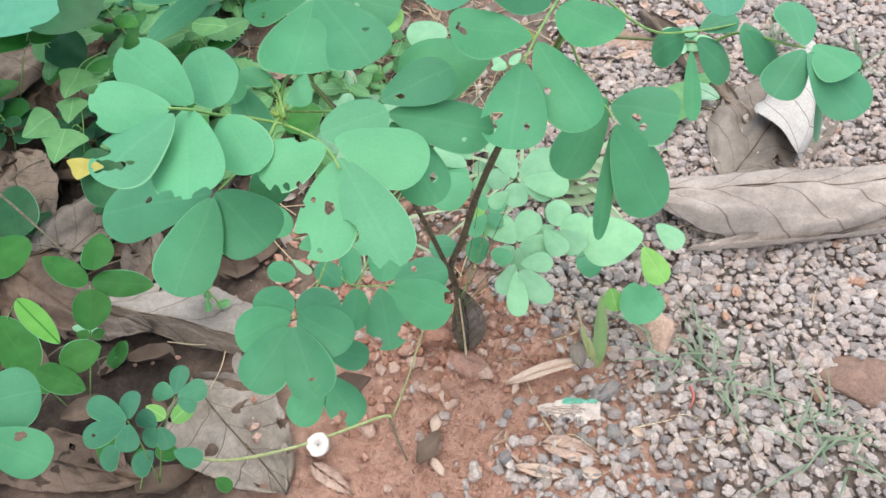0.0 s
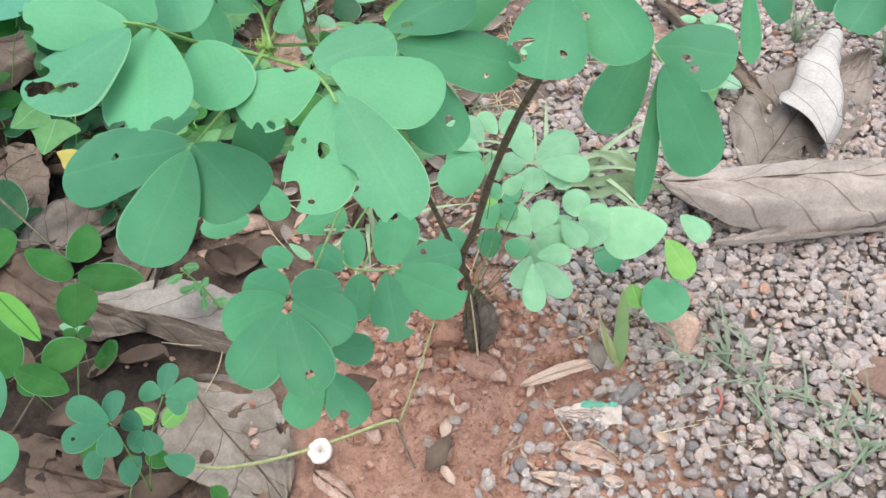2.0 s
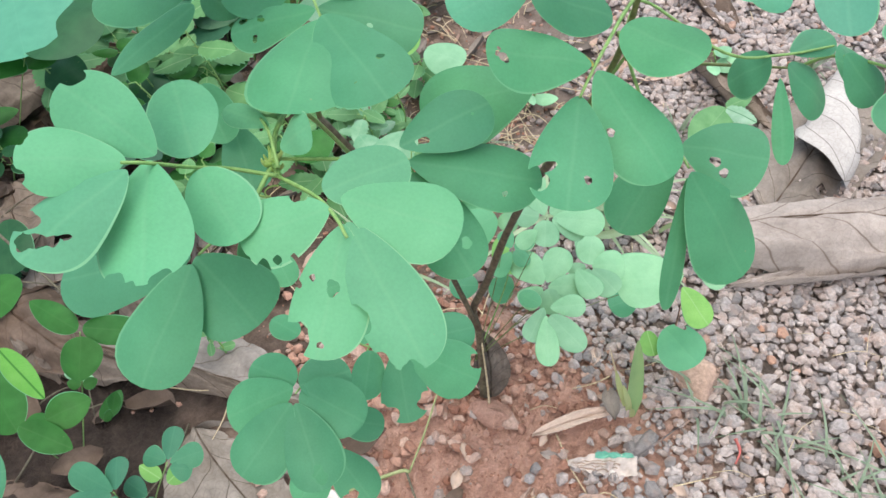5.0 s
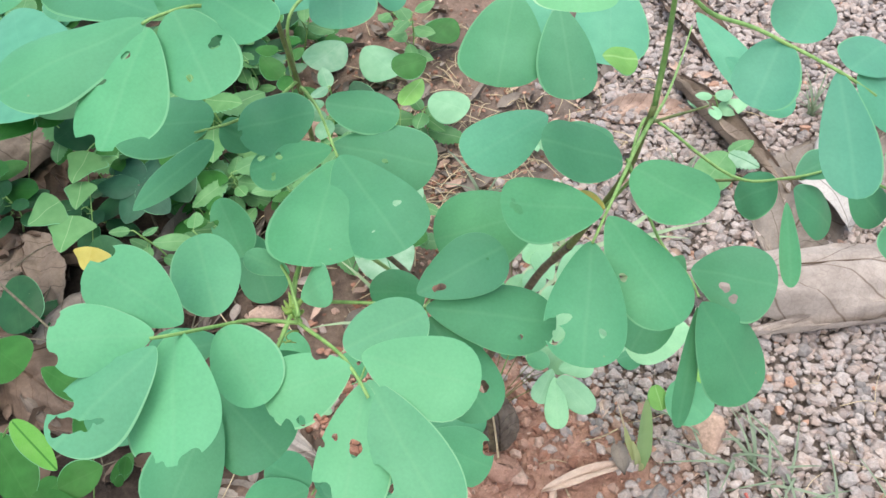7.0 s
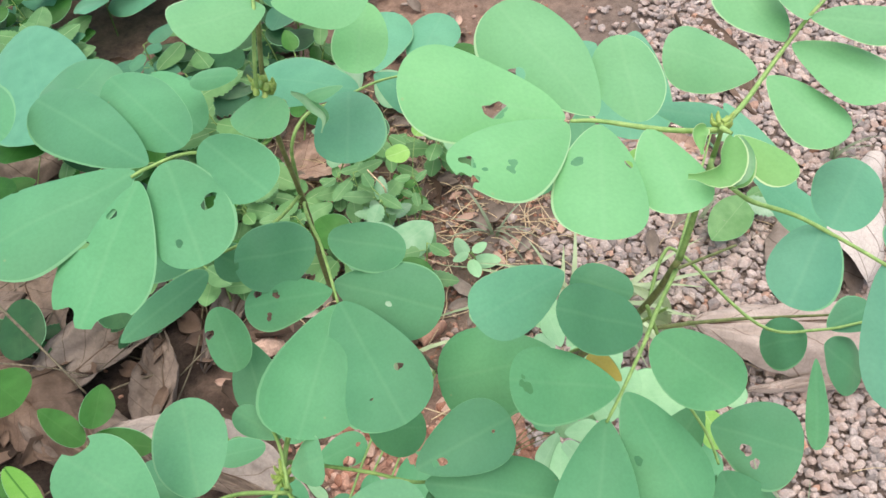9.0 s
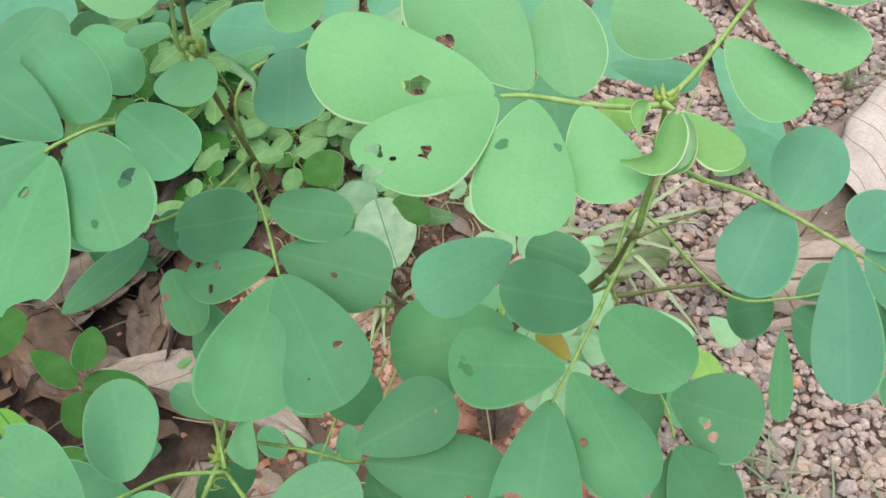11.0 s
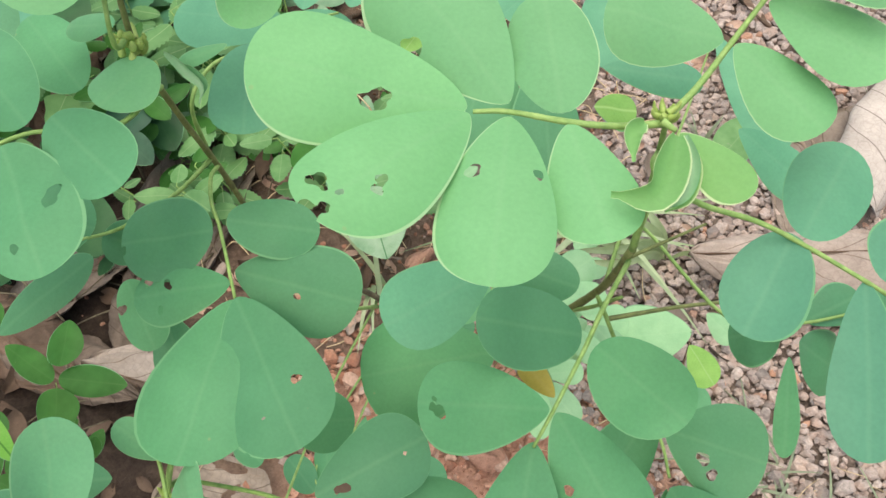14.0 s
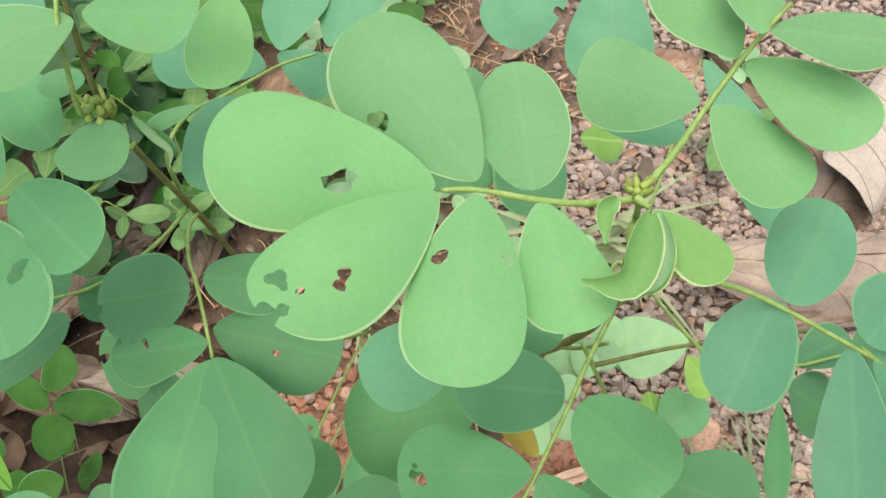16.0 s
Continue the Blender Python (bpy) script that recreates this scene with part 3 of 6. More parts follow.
# top
leaf = compound_leaf(senna, tender, [(0.0716, 0.3896, 0.7480), (0.0609, 0.3869, 0.7500), (0.0505, 0.3870, 0.7510), (0.0382, 0.3896, 0.7510), (0.0306, 0.3895, 0.7510)])
leaflet(leaf, tender, (0.0293, 0.3908, 0.7510), (-0.0155, 0.3908, 0.7660), 0.0302, holes=((0.418, 0.067, 0.0027), (0.385, 0.028, 0.0016), (0.472, 0.068, 0.0011),))
leaflet(leaf, tender, (0.0298, 0.3894, 0.7510), (0.0029, 0.3521, 0.7660), 0.0244, holes=((0.847, -0.096, 0.0019), (0.854, -0.054, 0.0011), (0.822, 0.005, 0.0009), (0.635, 0.051, 0.0013), (0.688, 0.078, 0.0013),), bites=((0.993, 0.006, 0.0025), (0.925, 0.025, 0.0012),))
leaflet(leaf, tender, (0.0382, 0.3925, 0.7510), (0.0104, 0.4293, 0.7620), 0.0298, holes=((0.525, 0.200, 0.0021), (0.479, 0.193, 0.0013),), bites=((0.800, -0.323, 0.0020),))
leaflet(leaf, tender, (0.0383, 0.3888, 0.7510), (0.0356, 0.3446, 0.7550), 0.0241, holes=((0.384, -0.135, 0.0017), (0.368, 0.162, 0.0012),))
leaflet(leaf, tender, (0.0496, 0.3898, 0.7510), (0.0458, 0.4209, 0.7570), 0.0208, rounded=True)
leaflet(leaf, tender, (0.0510, 0.3865, 0.7510), (0.0585, 0.3580, 0.7500), 0.0193)
# right upper
leaf = compound_leaf(senna, tender, [(0.0713, 0.3899, 0.7480), (0.0810, 0.4037, 0.7450), (0.0914, 0.4208, 0.7420), (0.0995, 0.4308, 0.7470), (0.1041, 0.4332, 0.7550), (0.1091, 0.4378, 0.7580)])
leaflet(leaf, tender, (0.0901, 0.4224, 0.7420), (0.0615, 0.4276, 0.7480), 0.0247)
leaflet(leaf, tender, (0.0928, 0.4212, 0.7420), (0.1118, 0.3994, 0.7360), 0.0198)
leaflet(leaf, tender, (0.0989, 0.4317, 0.7470), (0.0866, 0.4604, 0.7520), 0.0212)
leaflet(leaf, tender, (0.1010, 0.4312, 0.7470), (0.1262, 0.4096, 0.7460), 0.0208)
leaflet(leaf, tender, (0.1024, 0.4310, 0.7550), (0.1025, 0.4546, 0.7600), 0.0156)
leaflet(leaf, tender, (0.1043, 0.4329, 0.7550), (0.1311, 0.4256, 0.7570), 0.0151)
# right lower
leaf = compound_leaf(senna, bluish, [(0.0744, 0.3960, 0.7315), (0.0715, 0.3882, 0.7360), (0.0733, 0.3856, 0.7350), (0.0841, 0.3856, 0.7250), (0.0979, 0.3847, 0.7200), (0.1093, 0.3823, 0.7150), (0.1266, 0.3758, 0.7080), (0.1402, 0.3726, 0.7000)])
leaflet(leaf, bluish, (0.1087, 0.3844, 0.7150), (0.0953, 0.3601, 0.7080), 0.0219, rounded=True)
leaflet(leaf, bluish, (0.1109, 0.3838, 0.7150), (0.1293, 0.4135, 0.7150), 0.0216, rounded=True)
leaflet(leaf, bluish, (0.1267, 0.3760, 0.7080), (0.1262, 0.3363, 0.6900), 0.0200)
leaflet(leaf, bluish, (0.1305, 0.3770, 0.7080), (0.1493, 0.3946, 0.7050), 0.0191, rounded=True)
leaflet(leaf, bluish, (0.1333, 0.3763, 0.7060), (0.1566, 0.3684, 0.6900), 0.0207, rounded=True)
# left upper
leaf = compound_leaf(senna, mature, [(-0.0722, 0.4460, 0.7050), (-0.0665, 0.4290, 0.7140), (-0.0660, 0.4170, 0.7175), (-0.0740, 0.4098, 0.7180), (-0.0887, 0.4070, 0.7215), (-0.0986, 0.3975, 0.7240), (-0.1028, 0.3932, 0.7240)])
leaflet(leaf, mature, (-0.0898, 0.4075, 0.7240), (-0.1293, 0.4471, 0.7220), 0.0246, rounded=True)
leaflet(leaf, mature, (-0.0845, 0.4108, 0.7240), (-0.0590, 0.3895, 0.7220), 0.0226, rounded=True)
leaflet(leaf, mature, (-0.0935, 0.4000, 0.7240), (-0.0760, 0.3664, 0.7150), 0.0278, rounded=True, holes=((0.458, 0.229, 0.0019), (0.526, 0.182, 0.0018), (0.752, -0.113, 0.0013), (0.713, 0.007, 0.0005),))
leaflet(leaf, mature, (-0.0989, 0.3987, 0.7240), (-0.1522, 0.4348, 0.7220), 0.0259)
leaflet(leaf, mature, (-0.1023, 0.3958, 0.7240), (-0.1432, 0.3626, 0.7220), 0.0306, holes=((0.632, -0.299, 0.0017),))
leaflet(leaf, mature, (-0.1009, 0.3923, 0.7240), (-0.1076, 0.3449, 0.7120), 0.0298, holes=((0.260, -0.069, 0.0017), (0.486, -0.175, 0.0018),), bites=((1.006, -0.139, 0.0059), (1.020, 0.243, 0.0079), (1.077, 0.100, 0.0017),))
leaflet(leaf, mature, (-0.1533, 0.4139, 0.7220), (-0.1953, 0.4357, 0.7220), 0.0333, rounded=True)
# left top
leaf = compound_leaf(senna, tender, [(-0.0705, 0.4415, 0.7258), (-0.0693, 0.4315, 0.7292), (-0.0685, 0.4299, 0.7350), (-0.0675, 0.4336, 0.7450), (-0.0660, 0.4370, 0.7550), (-0.0687, 0.4509, 0.7600)])
leaflet(leaf, tender, (-0.0631, 0.4400, 0.7550), (-0.0861, 0.4199, 0.7600), 0.0265)
leaflet(leaf, tender, (-0.0617, 0.4421, 0.7550), (-0.0294, 0.4354, 0.7600), 0.0215)
leaflet(leaf, tender, (-0.0372, 0.4734, 0.7350), (-0.0381, 0.4447, 0.7250), 0.0205, rounded=True)
leaflet(leaf, mature, (-0.1969, 0.4990, 0.6600), (-0.1842, 0.5404, 0.6600), 0.0380, rounded=True)
leaflet(leaf, mature, (-0.1053, 0.4541, 0.6900), (-0.1382, 0.4899, 0.6900), 0.0241, rounded=True)
leaflet(leaf, mature, (-0.0880, 0.4624, 0.7100), (-0.1125, 0.4737, 0.7000), 0.0117, rounded=True)
leaflet(leaf, tender, (-0.0689, 0.4482, 0.7600), (-0.0940, 0.4686, 0.7600), 0.0183)
leaflet(leaf, tender, (-0.0655, 0.4481, 0.7600), (-0.0479, 0.4621, 0.7600), 0.0213)
# apex leaflets
leaf = compound_leaf(senna, young, [(-0.0726, 0.4475, 0.6980), (-0.0660, 0.4350, 0.7100), (-0.0621, 0.4332, 0.7200), (-0.0633, 0.4358, 0.7200)])
leaflet(leaf, young, (-0.0636, 0.4348, 0.7220), (-0.0735, 0.4165, 0.7220), 0.0191, rounded=True)
leaflet(leaf, young, (-0.0427, 0.4412, 0.7220), (-0.0552, 0.4329, 0.7220), 0.0057)
leaflet(leaf, bluish, (-0.0465, 0.4658, 0.7000), (-0.0436, 0.4319, 0.6940), 0.0286, rounded=True)
# unfolding
leaf = compound_leaf(senna, fresh, [(0.0708, 0.3884, 0.7500), (0.0734, 0.3859, 0.7500)])
leaflet(leaf, fresh, (0.0740, 0.3853, 0.7500), (0.0871, 0.3708, 0.7480), 0.0116)
# heart
leaf = compound_leaf(senna, mature, [(-0.0735, 0.4610, 0.6410), (-0.0680, 0.4440, 0.6560), (-0.0605, 0.4250, 0.6660), (-0.0545, 0.4130, 0.6670), (-0.0455, 0.3895, 0.6640)])
leaflet(leaf, mature, (-0.0458, 0.3895, 0.6640), (-0.0514, 0.3359, 0.6640), 0.0365)
leaflet(leaf, mature, (-0.0446, 0.3889, 0.6655), (-0.0172, 0.3420, 0.6655), 0.0342, holes=((0.644, 0.129, 0.0016), (0.760, -0.109, 0.0007),), bites=((0.892, -0.281, 0.0017),))
leaflet(leaf, mature, (-0.0493, 0.4021, 0.6600), (-0.0075, 0.3950, 0.6540), 0.0312, holes=((0.524, -0.078, 0.0012),))
leaflet(leaf, mature, (-0.0483, 0.3950, 0.6640), (-0.0833, 0.3928, 0.6560), 0.0211, holes=((0.855, -0.125, 0.0016), (0.639, -0.089, 0.0014), (0.602, -0.041, 0.0010), (0.708, 0.129, 0.0010), (0.720, 0.174, 0.0010),))
leaflet(leaf, mature, (-0.0566, 0.4122, 0.6680), (-0.0886, 0.4086, 0.6640), 0.0302, rounded=True, bites=((0.993, 0.082, 0.0018), (0.942, 0.449, 0.0028),))
leaflet(leaf, mature, (-0.0521, 0.4155, 0.6700), (-0.0226, 0.4172, 0.6620), 0.0212, rounded=True)
# centre
leaf = compound_leaf(senna, mature, [(0.0794, 0.4090, 0.6620), (0.0693, 0.3886, 0.6650), (0.0630, 0.3741, 0.6670), (0.0540, 0.3563, 0.6640), (0.0487, 0.3475, 0.6580)])
leaflet(leaf, mature, (0.0530, 0.3560, 0.6660), (0.0162, 0.3530, 0.6750), 0.0263, holes=((0.833, 0.061, 0.0018), (0.891, 0.025, 0.0011), (0.879, -0.033, 0.0008),))
leaflet(leaf, mature, (0.0665, 0.3757, 0.6670), (0.0897, 0.3521, 0.6700), 0.0270, rounded=True)
leaflet(leaf, mature, (0.0626, 0.3781, 0.6690), (0.0318, 0.3749, 0.6840), 0.0250, rounded=True)
leaflet(leaf, mature, (0.0550, 0.3566, 0.6620), (0.0787, 0.3237, 0.6420), 0.0279, holes=((0.463, -0.173, 0.0015),))
leaflet(leaf, mature, (0.0488, 0.3492, 0.6580), (0.0408, 0.2999, 0.6540), 0.0277, holes=((0.729, 0.113, 0.0015),), bites=((0.755, -0.233, 0.0047), (0.661, -0.150, 0.0023),))
leaflet(leaf, bluish, (0.0356, 0.3948, 0.6780), (0.0042, 0.3774, 0.6720), 0.0258)
leaflet(leaf, mature, (0.0637, 0.4021, 0.6550), (0.0415, 0.4134, 0.6520), 0.0190, rounded=True)
leaflet(leaf, mature, (0.0374, 0.3906, 0.6300), (-0.0101, 0.3820, 0.6230), 0.0402)
leaflet(leaf, lime, (0.0811, 0.5299, 0.6050), (0.1015, 0.5317, 0.6000), 0.0196)
leaflet(leaf, mature, (0.0314, 0.5401, 0.6400), (0.0205, 0.4870, 0.6200), 0.0466)
leaflet(leaf, mature, (0.0543, 0.5270, 0.6400), (0.0586, 0.4748, 0.6200), 0.0309)
leaflet(leaf, yellowed, (0.0548, 0.3620, 0.6600), (0.0452, 0.3762, 0.6550), 0.0084)
# drooping
leaf = compound_leaf(senna, mature, [(0.0765, 0.4044, 0.6300), (0.0727, 0.4059, 0.6397), (0.0729, 0.4050, 0.6400), (0.0871, 0.3907, 0.6100), (0.0950, 0.3680, 0.6120), (0.0957, 0.3530, 0.6170)])
leaflet(leaf, mature, (0.0972, 0.3714, 0.6119), (0.1292, 0.3601, 0.6145), 0.0348, holes=((0.421, -0.162, 0.0022), (0.538, -0.282, 0.0019),))
leaflet(leaf, mature, (0.0957, 0.3487, 0.6188), (0.1223, 0.329, 0.5778), 0.0333)
leaflet(leaf, mature, (0.095, 0.35, 0.6146), (0.0925, 0.3235, 0.56), 0.0089)
leaflet(leaf, mature, (0.0979, 0.3851, 0.6040), (0.0736, 0.3517, 0.5800), 0.0249)
# right small
leaf = compound_leaf(senna, mature, [(0.0780, 0.4240, 0.6200), (0.0854, 0.4440, 0.6275), (0.0928, 0.4434, 0.6300), (0.1178, 0.4072, 0.6300), (0.1410, 0.4050, 0.6300), (0.1639, 0.4104, 0.6300)])
leaflet(leaf, mature, (0.1358, 0.4020, 0.6300), (0.1218, 0.4065, 0.6150), 0.0223, rounded=True)
leaflet(leaf, mature, (0.1414, 0.3983, 0.6300), (0.1632, 0.3946, 0.6100), 0.0238)
leaflet(leaf, mature, (0.1382, 0.3937, 0.6270), (0.1385, 0.3646, 0.6060), 0.0093)
leaflet(leaf, mature, (0.1448, 0.4059, 0.6300), (0.1663, 0.4178, 0.6300), 0.0155)
leaflet(leaf, mature, (0.1669, 0.4049, 0.6300), (0.1826, 0.3922, 0.6150), 0.0215)
# right far
leaf = compound_leaf(senna, mature, [(0.1638, 0.4337, 0.6000), (0.1708, 0.4263, 0.6118), (0.1758, 0.4153, 0.6200), (0.1821, 0.3951, 0.6300), (0.1865, 0.3778, 0.6400)])
leaflet(leaf, mature, (0.1861, 0.3766, 0.6400), (0.1715, 0.3602, 0.6250), 0.0211)
leaflet(leaf, mature, (0.1875, 0.3748, 0.6400), (0.2120, 0.3492, 0.6250), 0.0304)
leaflet(leaf, mature, (0.1911, 0.3798, 0.6400), (0.2040, 0.3597, 0.6400), 0.0229)
leaflet(leaf, mature, (0.1870, 0.3799, 0.6400), (0.1914, 0.4160, 0.6400), 0.0203)
leaflet(leaf, mature, (0.1944, 0.3713, 0.6350), (0.2167, 0.3772, 0.5800), 0.0196)
leaflet(leaf, mature, (0.1697, 0.4145, 0.6200), (0.1880, 0.4161, 0.6100), 0.0255, rounded=True)
# middle
leaf = compound_leaf(senna, mature, [(-0.0587, 0.3345, 0.6462), (-0.0586, 0.3377, 0.6413), (-0.0560, 0.3383, 0.6400), (-0.0312, 0.3345, 0.6430), (-0.0164, 0.3299, 0.6470), (-0.0103, 0.3320, 0.6420)])
leaflet(leaf, mature, (-0.0138, 0.3330, 0.6500), (0.0173, 0.3504, 0.6550), 0.0245, holes=((0.240, -0.058, 0.0016), (0.183, -0.042, 0.0012), (0.792, -0.039, 0.0007),))
leaflet(leaf, mature, (-0.0109, 0.3300, 0.6460), (0.0361, 0.3293, 0.6360), 0.0264, holes=((0.726, -0.142, 0.0011),), bites=((1.009, -0.100, 0.0018),))
leaflet(leaf, mature, (-0.0097, 0.3286, 0.6420), (0.0109, 0.2983, 0.6220), 0.0241, holes=((0.743, 0.095, 0.0020),))
# lower bright
leaf = compound_leaf(senna, young, [(-0.0590, 0.3310, 0.6450), (-0.0576, 0.3278, 0.6437), (-0.0556, 0.3251, 0.6440), (-0.0396, 0.3083, 0.6520), (-0.0316, 0.2965, 0.6550), (-0.0279, 0.2907, 0.6520)])
leaflet(leaf, young, (-0.0338, 0.3005, 0.6550), (-0.0621, 0.2912, 0.6520), 0.0250, holes=((0.510, 0.382, 0.0013),), bites=((0.826, 0.363, 0.0020), (0.677, 0.358, 0.0015), (0.287, -0.276, 0.0027), (0.985, 0.228, 0.0013),))
leaflet(leaf, young, (-0.0366, 0.3071, 0.6560), (-0.0099, 0.3207, 0.6570), 0.0227, rounded=True, bites=((0.699, -0.472, 0.0026),))
leaflet(leaf, young, (-0.0308, 0.3049, 0.6550), (0.0077, 0.2953, 0.6500), 0.0286)
leaflet(leaf, young, (-0.0286, 0.2973, 0.6520), (-0.0030, 0.2549, 0.6350), 0.0252, holes=((0.594, 0.251, 0.0007),), bites=((0.552, -0.231, 0.0046), (0.879, -0.238, 0.0045), (0.979, -0.074, 0.0032),))
leaflet(leaf, young, (-0.0295, 0.2965, 0.6520), (-0.0364, 0.2574, 0.6350), 0.0256, holes=((0.481, 0.014, 0.0024), (0.424, -0.152, 0.0011), (0.484, -0.251, 0.0013), (0.897, 0.005, 0.0011),), bites=((0.880, -0.199, 0.0057),))
# left bright
leaf = compound_leaf(senna, grown, [(-0.0590, 0.3310, 0.6450), (-0.0566, 0.3275, 0.6436), (-0.0573, 0.3259, 0.6440), (-0.0703, 0.3217, 0.6520), (-0.0784, 0.3126, 0.6620), (-0.0842, 0.2996, 0.6770), (-0.0893, 0.2949, 0.6820)])
leaflet(leaf, grown, (-0.0834, 0.3043, 0.6760), (-0.1074, 0.3136, 0.6960), 0.0232, bites=((1.027, -0.119, 0.0043), (1.002, 0.251, 0.0030),))
leaflet(leaf, grown, (-0.0895, 0.2981, 0.6800), (-0.1151, 0.2897, 0.6900), 0.0227, bites=((0.964, -0.275, 0.0027), (1.012, 0.168, 0.0029),))
leaflet(leaf, grown, (-0.0869, 0.2921, 0.6820), (-0.1092, 0.2623, 0.6790), 0.0237, bites=((0.758, -0.257, 0.0041), (0.812, -0.024, 0.0026), (0.879, -0.105, 0.0026), (0.738, 0.065, 0.0016), (0.663, 0.115, 0.0012),))
leaflet(leaf, grown, (-0.0857, 0.3026, 0.6760), (-0.0785, 0.2607, 0.6700), 0.0277, bites=((0.939, -0.193, 0.0033), (1.001, -0.088, 0.0021), (1.010, 0.141, 0.0044), (0.949, 0.248, 0.0018),))
leaflet(leaf, grown, (-0.0787, 0.3159, 0.6640), (-0.0900, 0.3452, 0.6710), 0.0249, rounded=True)
leaflet(leaf, grown, (-0.0772, 0.3128, 0.6610), (-0.0602, 0.2887, 0.6540), 0.0227, rounded=True)
# bud leaf
leaf = compound_leaf(senna, young, [(-0.0590, 0.3310, 0.6450), (-0.0562, 0.3266, 0.6473), (-0.0559, 0.3270, 0.6490), (-0.0593, 0.3372, 0.6540), (-0.0633, 0.3442, 0.6540)])
leaflet(leaf, young, (-0.0597, 0.3405, 0.6540), (-0.0778, 0.3503, 0.6540), 0.0103)
leaflet(leaf, young, (-0.0542, 0.3292, 0.6540), (-0.0427, 0.3298, 0.6640), 0.0163)
# left dark
leaf = compound_leaf(senna, mature, [(-0.0590, 0.3310, 0.6450), (-0.0619, 0.3166, 0.6450), (-0.0665, 0.3137, 0.6400), (-0.0798, 0.3202, 0.6220), (-0.0949, 0.3222, 0.6050)])
leaflet(leaf, mature, (-0.0979, 0.3210, 0.6050), (-0.1624, 0.3285, 0.5820), 0.0365, holes=((0.552, -0.029, 0.0019),))
leaflet(leaf, mature, (-0.0964, 0.3174, 0.6050), (-0.1134, 0.2758, 0.5850), 0.0330)
leaflet(leaf, mature, (-0.0959, 0.3213, 0.6050), (-0.0712, 0.2995, 0.5900), 0.0348)
leaflet(leaf, mature, (-0.1013, 0.3492, 0.5970), (-0.1361, 0.3468, 0.5920), 0.0215)
leaflet(leaf, mature, (-0.0801, 0.3396, 0.6020), (-0.0700, 0.3339, 0.5820), 0.0256)
# low left
leaf = compound_leaf(senna, mature, [(-0.0450, 0.5305, 0.4050), (-0.0620, 0.4400, 0.4450), (-0.0760, 0.3600, 0.4600), (-0.0811, 0.3417, 0.4680), (-0.0840, 0.3335, 0.4710)])
leaflet(leaf, mature, (-0.0846, 0.3397, 0.4720), (-0.1135, 0.3548, 0.4650), 0.0249, rounded=True)
leaflet(leaf, mature, (-0.0810, 0.3357, 0.4720), (-0.0476, 0.3224, 0.4600), 0.0317, rounded=True)
leaflet(leaf, mature, (-0.0817, 0.3369, 0.4740), (-0.0569, 0.3511, 0.4650), 0.0277, rounded=True)
leaflet(leaf, mature, (-0.0858, 0.3368, 0.4720), (-0.1225, 0.3255, 0.4600), 0.0308)
leaflet(leaf, mature, (-0.0859, 0.3284, 0.4700), (-0.1120, 0.2961, 0.4500), 0.0342)
leaflet(leaf, mature, (-0.0835, 0.3284, 0.4700), (-0.0680, 0.2887, 0.4500), 0.0314, bites=((0.739, 0.014, 0.0015),), holes=((0.798, 0.017, 0.0032), (0.885, 0.042, 0.0029),))
# low mid
leaf = compound_leaf(senna, mature, [(-0.0300, 0.5450, 0.3600), (-0.0560, 0.4620, 0.4030), (-0.0670, 0.4080, 0.4190), (-0.0560, 0.3935, 0.4205), (-0.0268, 0.3908, 0.4245)])
leaflet(leaf, mature, (-0.0351, 0.3935, 0.4250), (-0.0313, 0.4470, 0.4200), 0.0312, rounded=True, holes=((0.812, 0.035, 0.0023),), bites=((0.891, 0.085, 0.0045),))
leaflet(leaf, mature, (-0.0270, 0.3943, 0.4250), (0.0115, 0.4095, 0.4180), 0.0284, holes=((0.403, 0.131, 0.0022),), bites=((0.115, -0.149, 0.0032),))
leaflet(leaf, mature, (-0.0314, 0.3894, 0.4240), (0.0141, 0.3742, 0.4120), 0.0372, bites=((0.909, 0.233, 0.0053), (0.838, -0.400, 0.0045),))
leaflet(leaf, mature, (-0.0369, 0.3879, 0.4250), (-0.0289, 0.3486, 0.4050), 0.0298, bites=((0.847, -0.318, 0.0076), (0.754, 0.279, 0.0052),))
leaflet(leaf, mature, (-0.0579, 0.3953, 0.4200), (-0.0637, 0.4298, 0.4200), 0.0168, rounded=True)
leaflet(leaf, mature, (-0.0539, 0.3908, 0.4200), (-0.0570, 0.3615, 0.4100), 0.0220, rounded=True)
leaflet(leaf, mature, (-0.0657, 0.3945, 0.4200), (-0.0852, 0.4139, 0.4200), 0.0183, rounded=True)
leaflet(leaf, mature, (-0.1059, 0.4440, 0.4000), (-0.0725, 0.4631, 0.4000), 0.0237, holes=((0.835, -0.011, 0.0016),), bites=((0.563, -0.226, 0.0039),))
leaflet(leaf, mature, (-0.1345, 0.4882, 0.4000), (-0.1206, 0.4640, 0.3900), 0.0222, rounded=True)
leaflet(leaf, mature, (-0.1416, 0.4559, 0.4000), (-0.1758, 0.4461, 0.4000), 0.0199, rounded=True)
leaflet(leaf, mature, (-0.1059, 0.4155, 0.4000), (-0.1309, 0.4352, 0.3900), 0.0180, rounded=True)
leaflet(leaf, pale, (-0.1098, 0.4325, 0.4000), (-0.0939, 0.4207, 0.3980), 0.0073)
